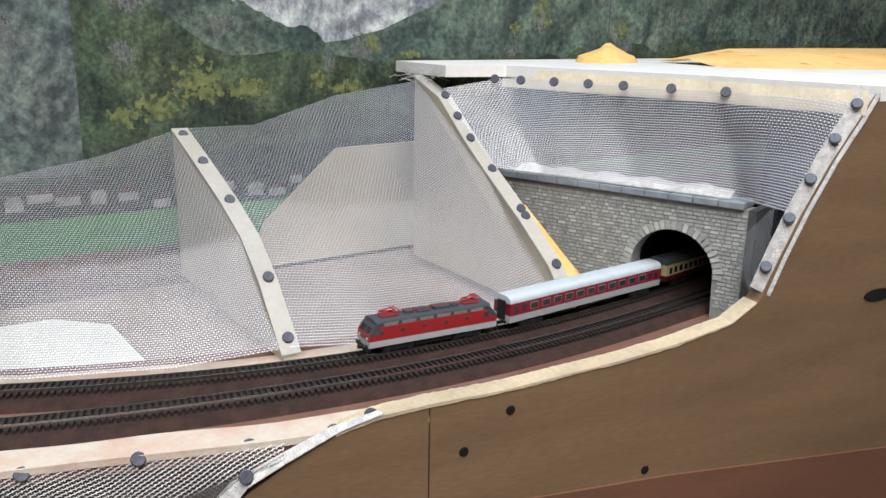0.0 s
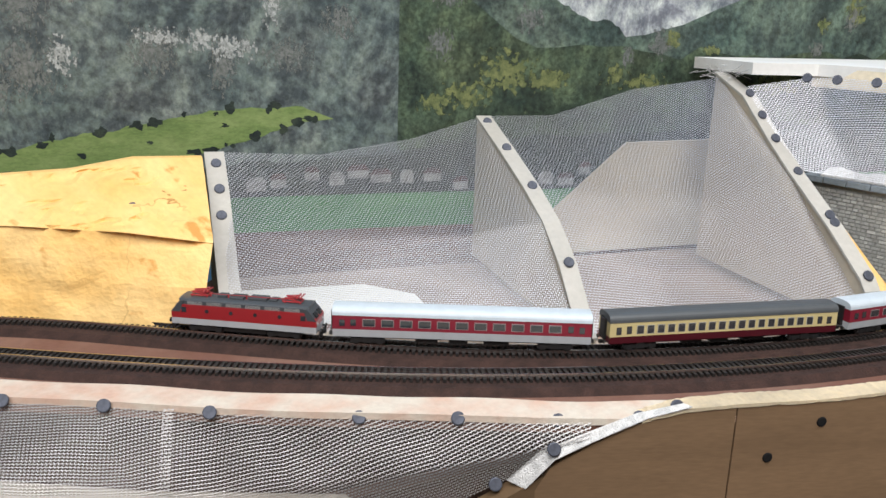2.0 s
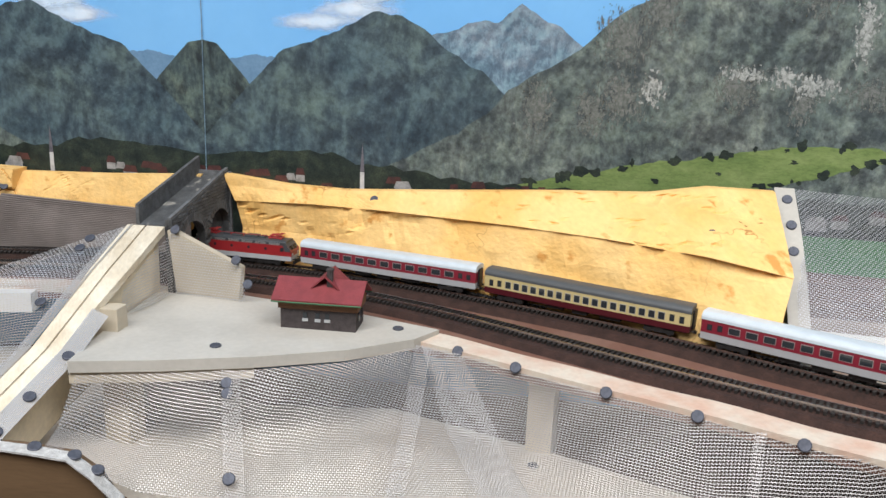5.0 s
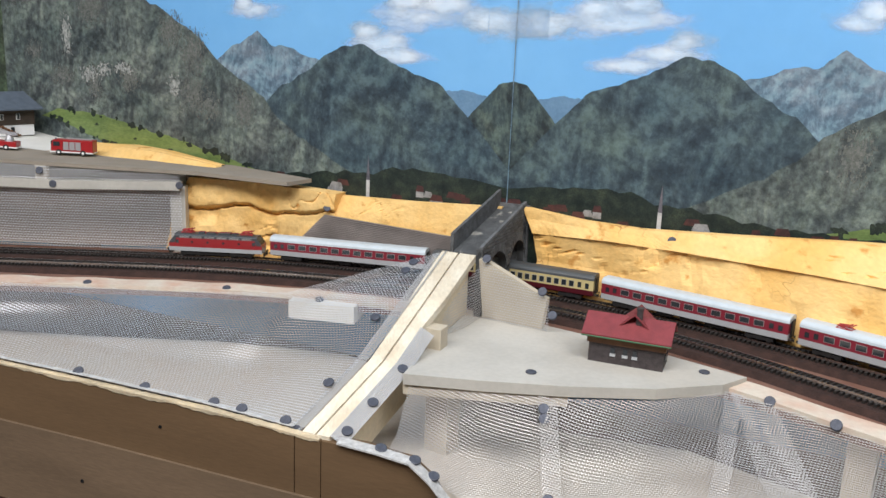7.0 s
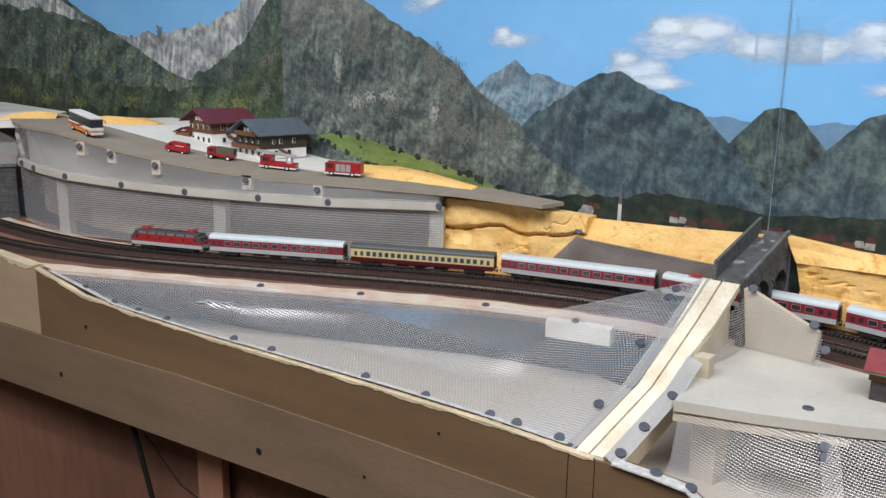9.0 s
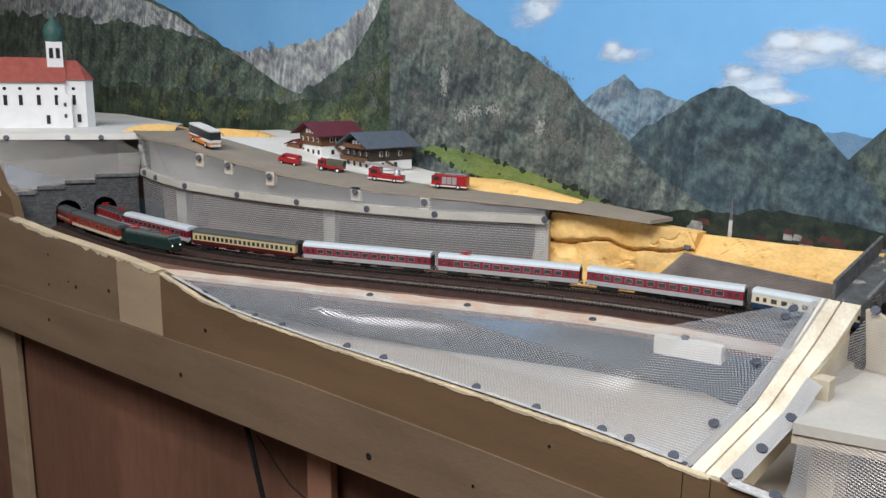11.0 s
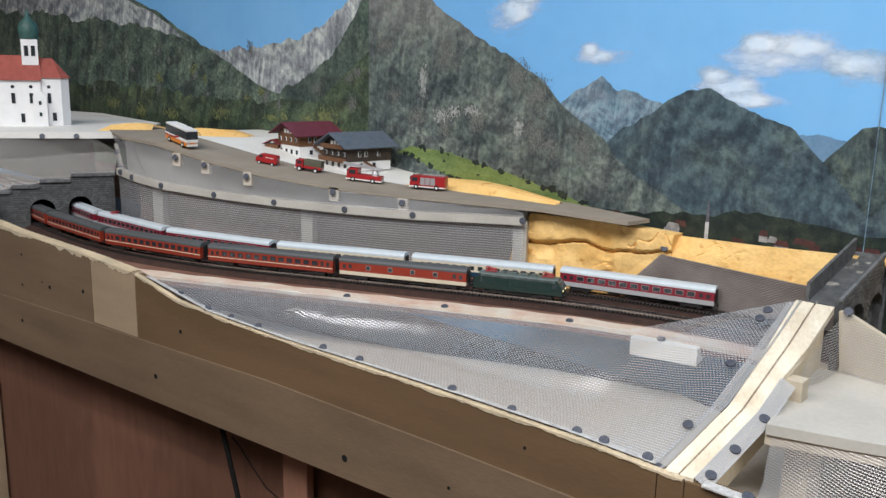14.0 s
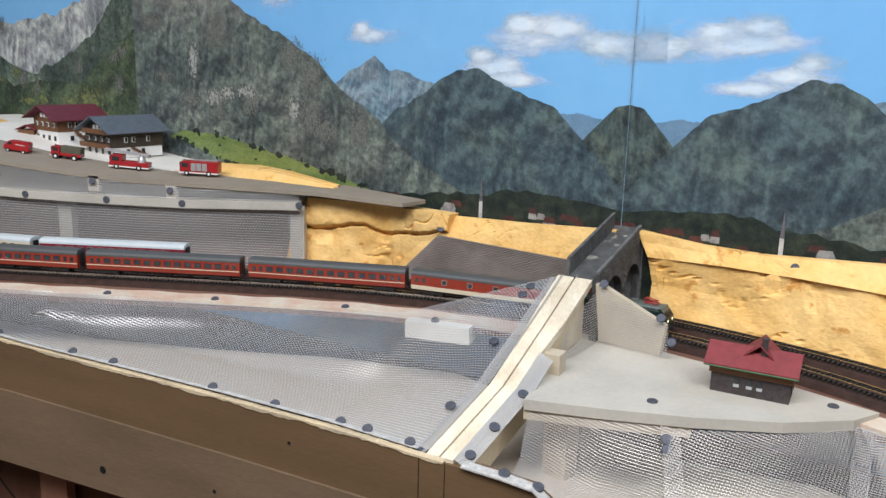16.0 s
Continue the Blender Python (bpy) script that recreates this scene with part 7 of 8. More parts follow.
screws([(-0.122, 0.8635, 0.052)], (0, -1, 0.3))
M_RIBBED = material("grey_ribbed_card", (0.23, 0.20, 0.185), 0.8, vary=0.08, scale=60, grain=800, bump=0.2)
pan = thing("ribbed_panel", None, "grey-brown ribbed retaining panel behind the track", "retaining wall")
bm = bmesh.new()
ribbon(bm, [(-0.125, 0.868, 0.044), (0.045, 0.800, 0.036)], [(-0.175, 0.864, -0.008), (0.045, 0.797, -0.008)], 0.004)
part("panel_sheet", bm, M_RIBBED, pan)
for i in range(30):
    t = (i + 0.5) / 30
    a, b = lerp((-0.175, 0.864, -0.008), (-0.125, 0.868, 0.044), t), lerp((0.045, 0.797, -0.008), (0.045, 0.800, 0.036), t)
    bm = bmesh.new()
    tube(bm, [Vector(a) + Vector((0, -0.0005, 0)), Vector(b) + Vector((0, -0.0005, 0))], 0.00045, 6)
    part("rib_batten", bm, M_RIBBED, pan)


def chapel():
    c = thing("chapel", frame_m((-1.190, 0.982), (0.70, 0.66), 0.129), "white model chapel with red roof and green onion dome", "model church")
    L, W, H = 0.100, 0.052, 0.074
    bm = bmesh.new()
    box(bm, 0, L, 0, W, 0, H)
    prism(bm, [(0, H), (W, H), (W / 2, H + 0.034)], 0.001, L - 0.001, None, "x")
    part("nave_wall", bm, M_WALLW, c, "white rendered nave")
    bm = bmesh.new()
    gable_roof(bm, -0.003, L + 0.002, -0.004, W + 0.004, H - 0.002, 0.0375)
    part("nave_roof", bm, M_ROOFT, c, "red tiled roof")
    bm = bmesh.new()
    prism(bm, [(L, 0.004), (L + 0.030, 0.004), (L + 0.042, 0.016), (L + 0.042, W - 0.016), (L + 0.030, W - 0.004), (L, W - 0.004)], 0, H + 0.002)
    part("choir_wall", bm, M_WALLW, c, "white polygonal choir")
    bm = bmesh.new()
    base = [(L, 0.001), (L + 0.031, 0.001), (L + 0.045, 0.015), (L + 0.045, W - 0.015), (L + 0.031, W - 0.001), (L, W - 0.001)]
    vs = [bm.verts.new((x, y, H + 0.002)) for x, y in base]
    r0, r1 = bm.verts.new((L, W / 2, H + 0.033)), bm.verts.new((L + 0.020, W / 2, H + 0.033))
    bm.faces.new((vs[0], vs[1], r1, r0))
    bm.faces.new((vs[1], vs[2], r1))
    bm.faces.new((vs[2], vs[3], r1))
    bm.faces.new((vs[3], vs[4], r1))
    bm.faces.new((vs[4], vs[5], r0, r1))
    bm.faces.new(vs[::-1])
    part("choir_roof", bm, M_ROOFT, c, "red hipped roof")
    bm = bmesh.new()
    tx, ty = L - 0.012, W / 2
    box(bm, tx - 0.012, tx + 0.012, ty - 0.012, ty + 0.012, H + 0.01, H + 0.062)
    part("tower", bm, M_WALLW, c, "white belfry")
    bm = bmesh.new()
    lathe(bm, [(0.013, H + 0.062), (0.014, H + 0.064), (0.0145, H + 0.070), (0.0155, H + 0.078), (0.013, H + 0.087), (0.006, H + 0.094), (0.003, H + 0.100), (0.0012, H + 0.108)], 16, Matrix.Translation((tx, ty, 0)))
    part("onion_dome", bm, M_COPPER, c, "green copper onion dome", smooth=True)
    windows(c, [(tx - 0.005, ty - 0.0122, H + 0.036), (tx + 0.005, ty - 0.0122, H + 0.036)], 0.006, 0.016, M_WIN, name="belfry_window")
    windows(c, [(tx + 0.0122, ty - 0.005, H + 0.036), (tx + 0.0122, ty + 0.005, H + 0.036)], 0.006, 0.016, M_WIN, "y", name="belfry_window")
    windows(c, [(x, -0.0003, 0.036) for x in (0.012, 0.034, 0.060, 0.086)], 0.0055, 0.016, M_WIN, name="tall_window")
    windows(c, [(0.072, -0.0003, 0.006)], 0.0055, 0.014, M_WIN, name="door")
    windows(c, [(L + 0.012, 0.0038, 0.036)], 0.005, 0.016, M_WIN, name="tall_window")
    windows(c, [(L + 0.018, 0.0038, 0.008)], 0.006, 0.013, M_WIN, name="door")
    bm = bmesh.new()
    box(bm, L - 0.012, L + 0.008, -0.008, 0.003, 0, 0.048)
    prism(bm, [(L - 0.012, 0.048), (L + 0.008, 0.048), (L - 0.002, 0.058)], -0.008, 0.003, None, "y")
    part("sacristy", bm, M_WALLW, c, "white sacristy annex")
    windows(c, [(L - 0.002, -0.0083, 0.034), (L - 0.002, -0.0083, 0.016)], 0.004, 0.006, M_SHUT, name="small_window")
    for x in (0.012, 0.034, 0.060, 0.086, L + 0.012):
        bm = bmesh.new()
        lathe(bm, [(0.0028, 0), (0.0026, 0.0006)], 12, Matrix.Translation((x, 0.0002 if x < L else 0.0042, 0.062)) @ pose(0, 0, 0, 90, 0, 0))
        part("round_window", bm, M_WIN, c)
    return c


chapel()


def chalet(p, direction, z, size, roofm, wood, label, balcony=True, stairs=True):
    """Rendered ground floor, timber upper floor, broad gable roof; the gable faces the viewer."""
    L, W, H1, H2, rise = size
    c = thing("chalet", frame_m(p, direction, z), label, "model house", "chalets")
    bm = bmesh.new()
    box(bm, 0, L, 0, W, 0, H1)
    part("ground_floor_wall", bm, M_WALLW, c, "white rendered ground floor")
    bm = bmesh.new()
    box(bm, -0.0008, L + 0.0008, -0.0008, W + 0.0008, H1, H1 + H2)
    prism(bm, [(0, H1 + H2), (L, H1 + H2), (L / 2, H1 + H2 + rise)], -0.0008, W + 0.0008, None, "y")
    part("timber_floor_wall", bm, wood, c, "dark timber upper floor")
    bm = bmesh.new()
    gable_roof(bm, -0.012, W + 0.008, -0.010, L + 0.010, H1 + H2 - rise * 0.2, rise * 1.24, 0.0014, ridge_x=False)
    part("roof", bm, roofm, c)
    if balcony:
        for zz, x0, x1 in ((H1 - 0.001, -0.004, L + 0.004), (H1 + H2 * 0.78, 0.003, L - 0.003)):
            bm = bmesh.new()
            box(bm, x0, x1, -0.007, -0.0005, zz, zz + 0.0008)
            part("balcony_floor", bm, M_TIMBER, c)
            bm = bmesh.new()
            box(bm, x0, x1, -0.0072, -0.0062, zz, zz + 0.006)
            part("balcony_rail", bm, M_TIMBER, c, "brown plank balcony rail")
    gap = L / 4
    windows(c, [(gap * (i + 0.5), -0.0003, H1 * 0.35) for i in range(4)], 0.0045, 0.006, M_WIN)
    windows(c, [(gap * (i + 0.5), -0.0013, H1 + H2 * 0.32) for i in range(4)], 0.0045, 0.006, M_WALLW, name="window_frame")
    windows(c, [(gap * (i + 0.5), -0.0018, H1 + H2 * 0.34) for i in range(4)], 0.0032, 0.005, M_WIN)
    windows(c, [(L / 2 + k * 0.008, -0.0013, H1 + H2 * 1.0) for k in (-1, 0, 1)], 0.0045, 0.0055, M_WALLW, name="window_frame")
    windows(c, [(L + 0.0013, W * f, H1 + H2 * 0.3) for f in (0.25, 0.4, 0.7)], 0.0045, 0.007, M_WALLW, "y", name="window_frame")
    windows(c, [(L + 0.0018, W * f, H1 + H2 * 0.33) for f in (0.25, 0.4, 0.7)], 0.003, 0.006, M_WIN, "y")
    windows(c, [(L + 0.0004, W * f, H1 * 0.35) for f in (0.3, 0.6)], 0.0045, 0.006, M_WIN, "y")
    if stairs:
        st = thing("outside_stair", None)
        st.parent = c
        for i in range(7):
            bm = bmesh.new()
            box(bm, L + 0.001, L + 0.006, W * 0.35 + i * 0.0035, W * 0.35 + (i + 1) * 0.0035, (6 - i) * H1 / 7, (7 - i) * H1 / 7)
            part("step", bm, M_TIMBER, st)
    return c


M_DARKWOOD = material("dark_timber", (0.055, 0.040, 0.030), 0.7, vary=0.15, scale=120, grain=800, bump=0.4)
chalet((-0.6875, 1.0506), (0.854, -0.52), 0.1035, (0.058, 0.062, 0.018, 0.017, 0.014), material("plum_red_roof", (0.13, 0.028, 0.045), 0.6, vary=0.1, scale=120, grain=900, bump=0.4), M_TIMBER, "model chalet with plum-red roof and white ground floor", balcony=False)
chalet((-0.599, 1.019), (0.854, -0.52), 0.0945, (0.060, 0.070, 0.013, 0.021, 0.015), M_ROOFB, M_DARKWOOD, "model chalet with slate-blue roof and brown balconies")
bm = bmesh.new()
box(bm, 0, 0.020, 0, 0.018, 0, 0.010)
shed = thing("garden_shed", frame_m((-0.705, 1.04), (0.9, 0.1), 0.111), "small brown shed with a plum-red roof", "model shed")
part("shed_wall", bm, M_TIMBER, shed)
bm = bmesh.new()
gable_roof(bm, -0.003, 0.021, -0.003, 0.023, 0.0095, 0.006, ridge_x=False)
part("shed_roof", bm, M_ROOFR, shed)


# ---- vehicles on the road ----
V_RED = paint("fire_red_paint", (0.32, 0.014, 0.018))
V_WHITE = paint("white_vehicle_paint", (0.72, 0.72, 0.70))
V_ORANGE = paint("orange_vehicle_paint", (0.62, 0.20, 0.03))
V_SILVER = material("silver_shutter", (0.5, 0.5, 0.52), 0.4, metal=0.6, vary=0.05, bump=0.1)
V_CANVAS = material("olive_canvas", (0.09, 0.085, 0.06), 0.9, vary=0.1, scale=150, bump=0.4)
V_TYRE = material("black_tyre", (0.015, 0.015, 0.015), 0.8, vary=0.1, bump=0.1)


def wheels(parent, xs, hw, r=0.0031):
    for x in xs:
        for sgn in (-1, 1):
            bm = bmesh.new()
            lathe(bm, [(r, -0.0012), (r, 0.0012)], 14, Matrix.Translation((x, sgn * hw, r)) @ pose(0, 0, 0, 90, 0, 0))
            w = part("wheel", bm, V_TYRE, parent)
            bm = bmesh.new()
            lathe(bm, [(r * 0.5, -0.0003), (r * 0.45, 0.0003)], 10, Matrix.Translation((x, sgn * (hw + 0.0013), r)) @ pose(0, 0, 0, 90, 0, 0))
            part("rim", bm, V_WHITE, w)


def vehicle(label, cat, p, q, z, build, group="fire brigade vehicles"):
    a = math.degrees(math.atan2(q[1] - p[1], q[0] - p[0]))
    zt = math.degrees(math.atan2(q[2] - p[2], math.hypot(q[0] - p[0], q[1] - p[1])))
    v = thing(cat.replace(" ", "_"), pose((p[0] + q[0]) / 2, (p[1] + q[1]) / 2, (p[2] + q[2]) / 2 + 0.0002, 0, -zt, a), label, cat, group)
    build(v)
    return v


def cab(v, x0, x1, hw, z0, z1, mat):
    bm = bmesh.new()
    prism(bm, [(x0, z0), (x1, z0), (x1, z1), (x0 + 0.0022, z1), (x0 + 0.0002, z0 + (z1 - z0) * 0.5)], -hw, hw, None, "y")
    part("cab", bm, mat, v)
    windows(v, [((x0 + x1) / 2, s * hw, z0 + (z1 - z0) * 0.52) for s in (-1, 1)], (x1 - x0) * 0.55, (z1 - z0) * 0.34, M_WIN, name="side_window")
    bm = bmesh.new()
    box(bm, x0 - 0.0003, x0 + 0.0018, -hw * 0.85, hw * 0.85, z0 + (z1 - z0) * 0.55, z0 + (z1 - z0) * 0.9)
    part("windscreen", bm, M_WIN, v)
    bm = bmesh.new()
    box(bm, x0 - 0.0008, x0 + 0.001, -hw, hw, z0 - 0.001, z0 + 0.0012)
    part("bumper", bm, V_WHITE, v)
    bm = bmesh.new()
    tube(bm, [(x0 + 0.003, 0, z1), (x0 + 0.003, 0, z1 + 0.0014)], 0.0008, 8)
    part("beacon", bm, T_BLUE, v)


def build_engine(v):
    cab(v, -0.0225, -0.010, 0.0075, 0.003, 0.0165, V_RED)
    bm = bmesh.new()
    box(bm, -0.0098, 0.0225, -0.0076, 0.0076, 0.0035, 0.017, None, 0.0004)
    part("body", bm, V_RED, v)
    windows(v, [(x, s * 0.0077, 0.006) for x in (-0.006, 0.0005, 0.007) for s in (-1, 1)], 0.0056, 0.0088, V_SILVER, name="roller_shutter")
    bm = bmesh.new()
    box(bm, -0.0225, 0.0225, -0.0079, 0.0079, 0.0028, 0.0042)
    part("white_skirt", bm, V_WHITE, v)
    bm = bmesh.new()
    for y in (-0.002, 0.002):
        box(bm, -0.008, 0.02, y - 0.0004, y + 0.0004, 0.0175, 0.0183)
    for i in range(8):
        box(bm, -0.007 + i * 0.0036, -0.0064 + i * 0.0036, -0.002, 0.002, 0.0175, 0.0181)
    part("roof_ladder", bm, V_SILVER, v)
    wheels(v, (-0.014, 0.012), 0.0068)


def build_ladder(v):
    cab(v, -0.0225, -0.008, 0.0075, 0.003, 0.0165, V_RED)
    bm = bmesh.new()
    box(bm, -0.0078, 0.0225, -0.0074, 0.0074, 0.003, 0.0095, None, 0.0004)
    part("body", bm, V_RED, v)
    bm = bmesh.new()
    box(bm, -0.0225, 0.0235, -0.0077, 0.0077, 0.0026, 0.004)
    part("white_skirt", bm, V_WHITE, v)
    bm = bmesh.new()
    for y in (-0.003, 0.003):
        tube(bm, [(0.021, y, 0.0165), (-0.030, y, 0.0205)], 0.0006, 6)
        tube(bm, [(0.021, y, 0.0185), (-0.030, y, 0.0222)], 0.0005, 6)
    for i in range(16):
        t = i / 15
        tube(bm, [(0.021 - 0.051 * t, -0.003, 0.0165 + 0.004 * t), (0.021 - 0.051 * t, 0.003, 0.0165 + 0.004 * t)], 0.0004, 5)
    part("turntable_ladder", bm, V_SILVER, v, "grey extending ladder")
    bm = bmesh.new()
    lathe(bm, [(0.005, 0.0095), (0.0045, 0.012), (0.003, 0.0165)], 14, Matrix.Translation((0.013, 0, 0)))
    part("turntable", bm, V_SILVER, v)
    wheels(v, (-0.014, 0.012), 0.0066)


def build_truck(v):
    cab(v, -0.0175, -0.007, 0.0066, 0.0045, 0.0155, V_RED)
    bm = bmesh.new()
    box(bm, -0.006, 0.0175, -0.0068, 0.0068, 0.005, 0.0085)
    part("flatbed", bm, V_RED, v)
    bm = bmesh.new()
    prism(bm, [(y, z) for y, z in roof_profile(0.0068, 0.0145, 0.0022, 8)] + [(-0.0068, 0.0085), (0.0068, 0.0085)], -0.0058, 0.0174, None, "x")
    part("canvas_cover", bm, V_CANVAS, v, "olive canvas tilt")
    wheels(v, (-0.0115, 0.0105), 0.0062, 0.0036)


def build_van(v):
    bm = bmesh.new()
    prism(bm, [(-0.0145, 0.003), (0.0145, 0.003), (0.0145, 0.0125), (0.013, 0.0142), (-0.008, 0.0142), (-0.0125, 0.0095), (-0.0145, 0.0085)], -0.006, 0.006, None, "y")
    bmesh.ops.bevel(bm, geom=bm.edges[:], offset=0.0004, segments=1, affect="EDGES")
    part("body", bm, V_RED, v)
    windows(v, [(-0.0075, s * 0.006, 0.0095) for s in (-1, 1)], 0.004, 0.003, M_WIN, name="side_window")
    bm = bmesh.new()
    box(bm, -0.001, 0.010, -0.0063, 0.0063, 0.0098, 0.0106)
    part("lettering_bar", bm, V_WHITE, v)
    wheels(v, (-0.009, 0.009), 0.0054, 0.0024)


def build_bus(v):
    h = 0.0305
    bm = bmesh.new()
    box(bm, -h, h, -0.0082, 0.0082, 0.0030, 0.0085, None, 0.0006)
    part("skirt", bm, V_ORANGE, v, "orange skirt")
    bm = bmesh.new()
    box(bm, -h - 0.0002, h + 0.0002, -0.0084, 0.0084, 0.0083, 0.0122, None, 0.0005)
    part("lower_body", bm, V_WHITE, v, "white body side")
    bm = bmesh.new()
    for sgn in (-1, 1):
        prism(bm, [(-h, 0.0085), (-0.002, 0.0085), (0.010, 0.0120), (0.006, 0.0135), (-0.006, 0.0105), (-h, 0.0105)], sgn * 0.0085 - 0.0001, sgn * 0.0085 + 0.0001, None, "y")
    part("red_stripe", bm, V_RED, v, "red swoosh along the side")
    bm = bmesh.new()
    prism(bm, [(-h + 0.0004, 0.0120), (h - 0.0002, 0.0120), (h - 0.0016, 0.0225), (-h + 0.0008, 0.0225)], -0.0081, 0.0081, None, "y")
    part("window_band", bm, M_WIN, v, "dark glazed window band")
    for x in (-0.021, -0.011, -0.001, 0.009, 0.019):
        bm = bmesh.new()
        for sgn in (-1, 1):
            box(bm, x - 0.0003, x + 0.0003, sgn * 0.0082 - 0.0001, sgn * 0.0082 + 0.0001, 0.0122, 0.0222)
        part("window_post", bm, T_BLACK, v)
    bm = bmesh.new()
    box(bm, -h + 0.0002, h - 0.0012, -0.0082, 0.0082, 0.0224, 0.0252, None, 0.0010)
    box(bm, -0.012, 0.006, -0.005, 0.005, 0.0250, 0.0266, None, 0.0005)
    part("roof", bm, V_WHITE, v, "white roof with an air unit")
    bm = bmesh.new()
    box(bm, h - 0.0006, h + 0.0006, -0.0080, 0.0080, 0.0030, 0.0060, None, 0.0004)
    part("bumper", bm, V_WHITE, v)
    for sgn in (-1, 1):
        bm = bmesh.new()
        box(bm, h - 0.0002, h + 0.0005, sgn * 0.0058 - 0.0014, sgn * 0.0058 + 0.0014, 0.0066, 0.0080)
        part("headlight", bm, T_LIGHT, v)
        bm = bmesh.new()
        tube(bm, [(h - 0.001, sgn * 0.0082, 0.0215), (h + 0.001, sgn * 0.0102, 0.0205), (h + 0.001, sgn * 0.0102, 0.0175)], 0.0005, 6)
        part("wing_mirror", bm, T_BLACK, v)
    wheels(v, (-0.018, 0.019), 0.0075, 0.0037)


vehicle("red fire engine with silver roller shutters and roof ladder", "fire engine", (-0.4365, 0.936, 0.0868), (-0.393, 0.939, 0.0855), 0, build_engine)
vehicle("red turntable ladder truck with grey ladder", "ladder truck", (-0.524, 0.936, 0.0912), (-0.479, 0.942, 0.088), 0, build_ladder)
vehicle("red off-road truck with olive canvas tilt", "canvas truck", (-0.603, 0.946, 0.0985), (-0.568, 0.951, 0.0945), 0, build_truck)
vehicle("small red delivery van", "van", (-0.657, 0.938, 0.1058), (-0.629, 0.942, 0.1015), 0, build_van)
vehicle("white and orange coach bus with dark windows", "bus", (-0.794, 0.944, 0.1292), (-0.744, 0.918, 0.1215), 0, build_bus, "vehicles")

# ---- small things under the table ----
def fascia_spot(at, d, along, z, front):
    """A place on a fascia board: metres along it, height, and distance in front of it."""
    u = Vector((*d, 0)).normalized()
    return Vector((*at, z)) + u * along + Vector((u.y, -u.x, 0)) * front


# near-black discs set on the boards: the shade inside screw holes as colour
for along, z, front, r in ((-0.595, -0.0173, 0, 0.0016), (-0.599, -0.059, 0, 0.0018), (-0.545, -0.046, 0, 0.0014), (-0.526, -0.0499, 0, 0.0026), (-0.445, -0.0405, 0, 0.0026), (-0.603, -0.1087, 0.0021, 0.0026), (-0.296, -0.1116, 0.0021, 0.0030), (-0.248, -0.0494, 0, 0.0024), (0.0, -0.1169, 0.0021, 0.0036), (0.19, -0.0487, 0, 0.0014), (0.12, -0.105, 0.0021, 0.0016)):
    bm = bmesh.new()
    lathe(bm, [(r, 0), (r * 0.85, 0.0005), (r * 0.3, 0.0002)], 12, Matrix.Translation(fascia_spot(LEFT_AT, LD, along, z, front)) @ Vector((-0.331, -0.944, 0)).to_track_quat("Z", "Y").to_matrix().to_4x4())
    solo("screw_hole", bm, M_DARK, "near-black disc on the fascia for the shade of a hole", "screw hole", "fascia screw holes")
for along, w in ((-0.803, 0.062), (-0.104, 0.036)):
    bm = bmesh.new()
    box(bm, -w / 2, w / 2, 0.0, 0.010, -1.0, -0.131, frame_m(fascia_spot(LEFT_AT, LD, along, 0, -0.022 if along < -0.5 else -0.030).xy, LD), 0.001)
    solo("table_leg", bm, M_PLYMID if along < -0.5 else M_REDWALL, "square timber leg under the layout table", "table leg", "table legs")
# same discs for hole shade on the right; the last marks a scar
for along, z in ((0.052, -0.0013 - 0.012), (0.155, -0.0745), (0.022, -0.0344)):
    p = fascia_spot(RIGHT_AT, FD, along, z, 0.0001)
    bm = bmesh.new()
    lathe(bm, [(0.0032, 0), (0.0026, 0.0006)], 10, Matrix.Translation(p) @ Vector((-0.576, -0.818, 0)).to_track_quat("Z", "Y").to_matrix().to_4x4())
    solo("screw_hole", bm, M_DARK, "near-black disc on the fascia for the shade of a hole", "screw hole", "fascia screw holes")
# flat black plate on the board, the slot's inner darkness as colour
bm = bmesh.new()
slot = [(0.014 * math.cos(a), 0.0045 * math.sin(a)) for a in [k * math.pi / 8 for k in range(16)]]
prism(bm, slot, 0, 0.0004, Matrix.Translation(fascia_spot(RIGHT_AT, FD, 0.350, 0.0244, 0.0006)) @ Vector((-0.576, -0.818, 0)).to_track_quat("Z", "Y").to_matrix().to_4x4())
solo("cable_slot", bm, M_DARK, "near-black oval plate for the shade of a slot in the hill fascia", "slot")
bm = bmesh.new()
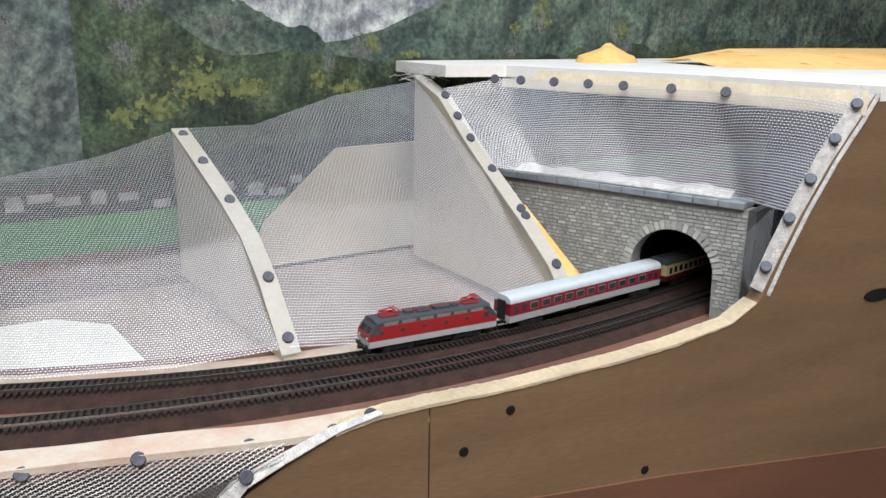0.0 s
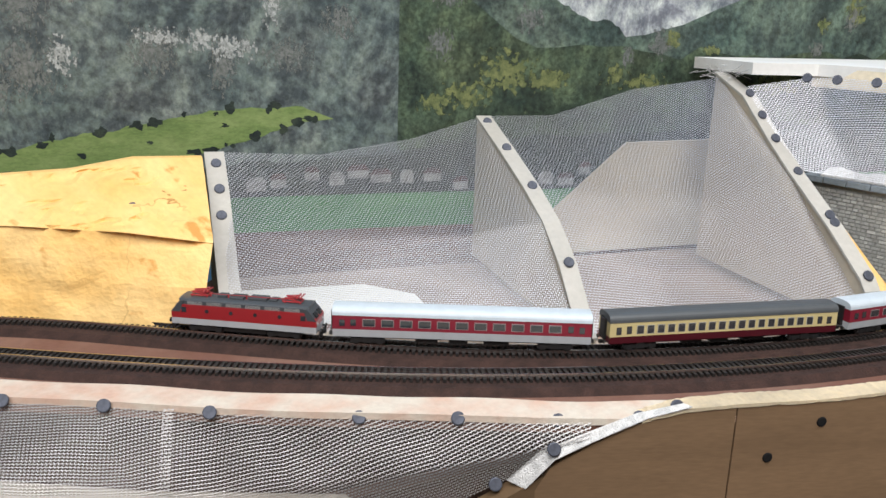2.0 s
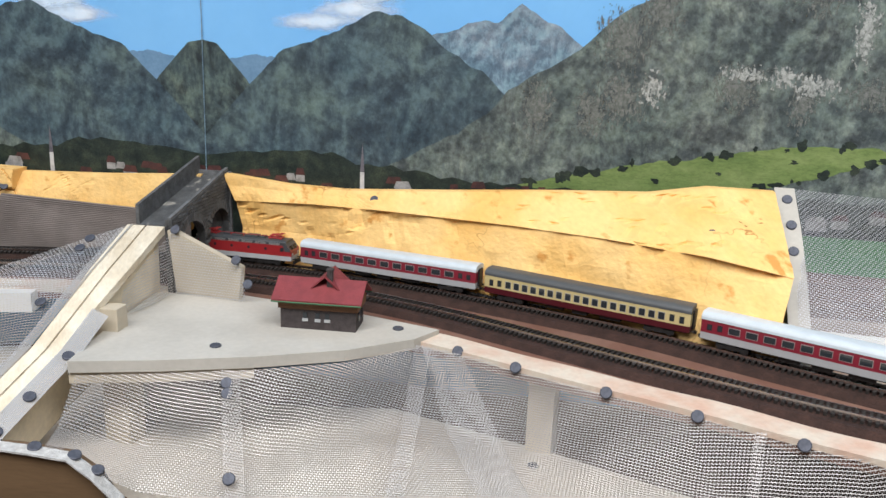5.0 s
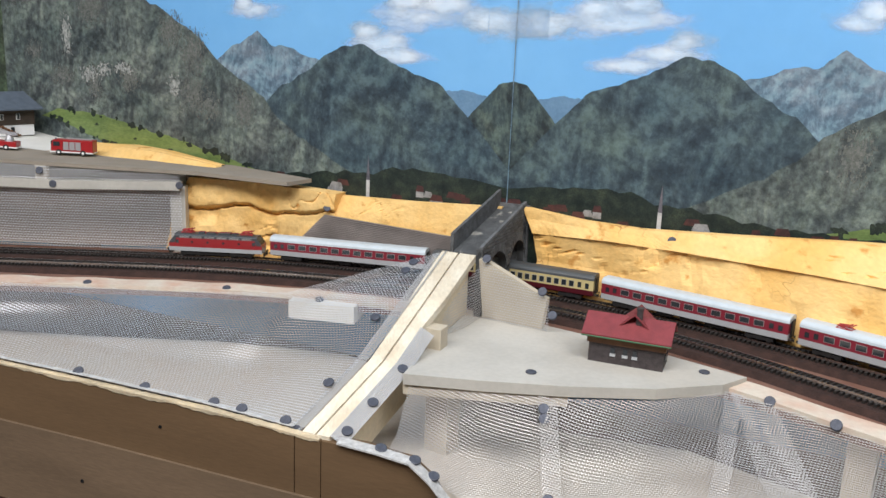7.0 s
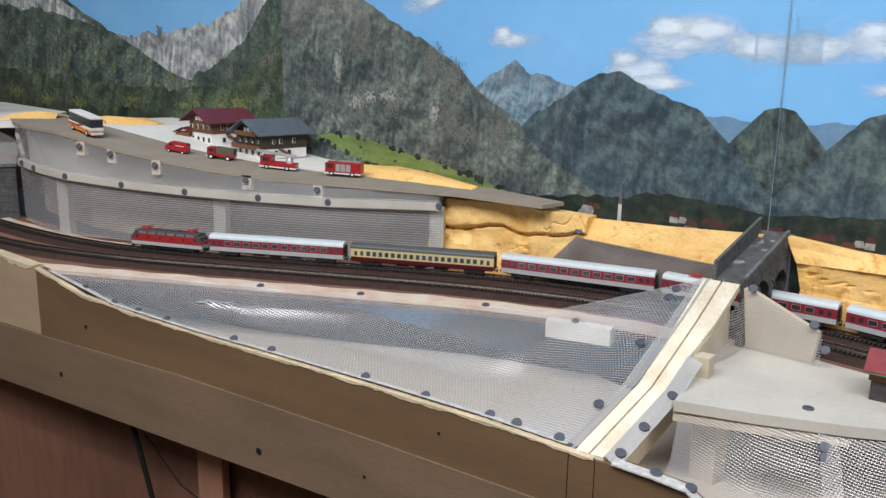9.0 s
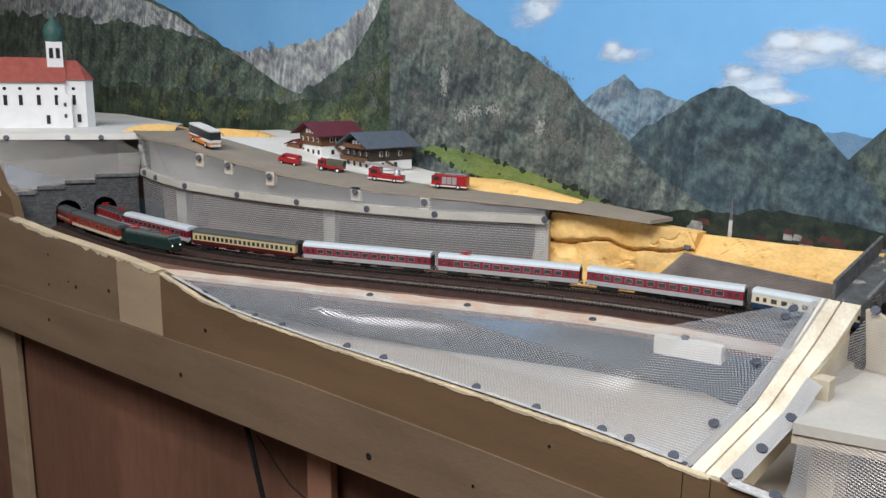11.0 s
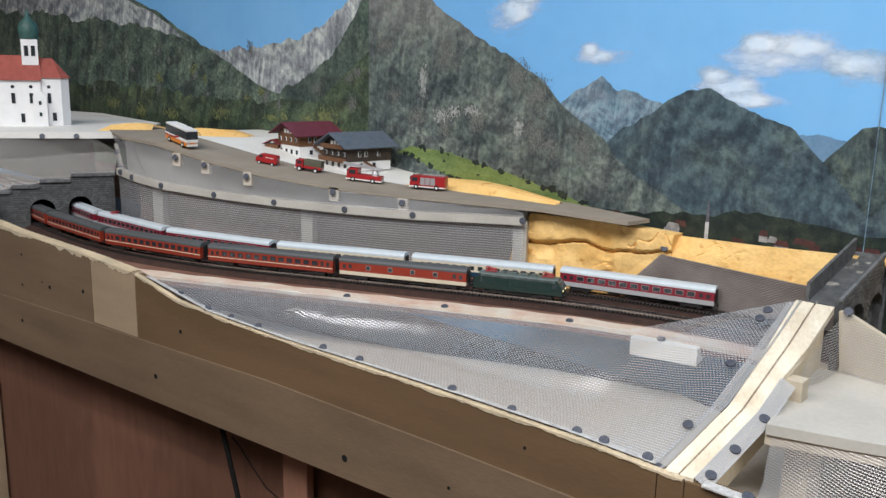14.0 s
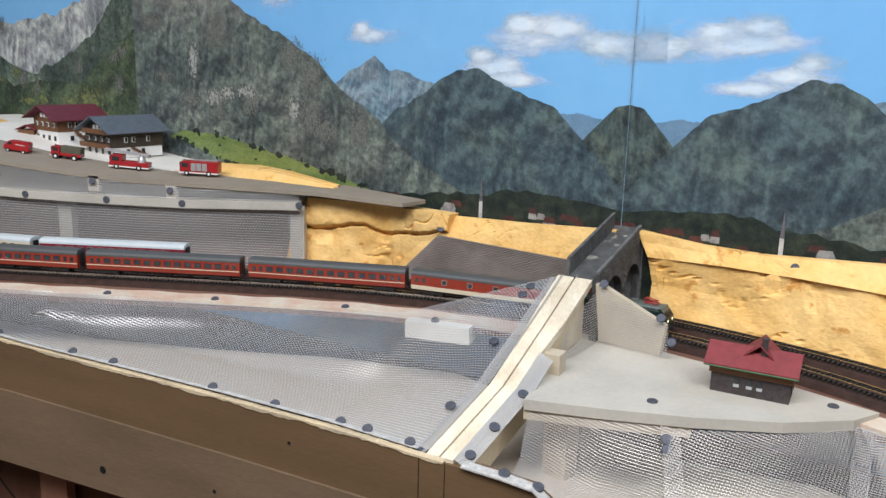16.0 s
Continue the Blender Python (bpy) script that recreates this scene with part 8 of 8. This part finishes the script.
tube(bm, [(-0.575, 0.72, -0.140), (-0.565, 0.70, -0.155), (-0.553, 0.695, -0.19), (-0.54, 0.695, -0.25), (-0.525, 0.695, -0.34), (-0.52, 0.70, -0.7)], 0.0028, 8)
solo("black_cable", bm, M_DARK, "black cable hanging below the layout", "cable")

bm = bmesh.new()
tube(bm, [(-0.557, 0.708, -0.17), (-0.544, 0.704, -0.179), (-0.526, 0.698, -0.196), (-0.505, 0.69, -0.212), (-0.471, 0.678, -0.222)], 0.0007, 6)
solo("thin_wire", bm, M_DARK, "thin black wire hanging beside the cable", "wire")

# ---- motion ----
def train_rows(line, s, s0, head, forward, back, length):
    """Rows for a vehicle whose front is `back` behind the train's head; head is a list of (t, distance)."""
    rows = []
    ts = [h[0] for h in head]
    hs = [h[1] for h in head]
    t = 0.0
    while t <= 16.001:
        lead = float(np.interp(t, ts, hs)) - forward * back
        b = 0.33 * length
        mid = lead - forward * length / 2
        xa, ya = on_line(line, s, s0 + mid + forward * b)
        xb, yb = on_line(line, s, s0 + mid - forward * b)
        a = math.degrees(math.atan2(ya - yb, xa - xb))
        rows.append((t, pose((xa + xb) / 2, (ya + yb) / 2, 0, 0, 0, a)))
        t += 0.25
    return rows


def smooth_head(keys):
    """Even steps of a smooth curve through a train's known distances."""
    k = np.array(keys)
    t = np.arange(0, 16.01, 0.25)
    v = np.interp(t, k[:, 0], k[:, 1])
    for _ in range(12):
        v[1:-1] = 0.25 * v[:-2] + 0.5 * v[1:-1] + 0.25 * v[2:]
    return list(zip(t, v))


HEAD_1 = smooth_head([(0, 2.153), (1.5, 1.917), (3.5, 1.595), (4.2, 1.484), (6.3, 1.147), (7, 1.020), (9, 0.651), (10.2, 0.428), (12.5, 0.017), (14.5, -0.318), (16, -0.565)])
HEAD_2 = smooth_head([(0, -1.45), (5, -0.62), (10.2, 0.280), (12.5, 0.682), (14.5, 1.022), (16, 1.264)])


def motions():
    for ob, back, length in TRAIN_1:
        walk(ob, train_rows(RAIL_IN, S_IN, S_IN0, HEAD_1, -1, back, length))
    for ob, back, length in TRAIN_2:
        walk(ob, train_rows(RAIL_OUT, S_OUT, S_OUT0, HEAD_2, 1, back, length))


motions()
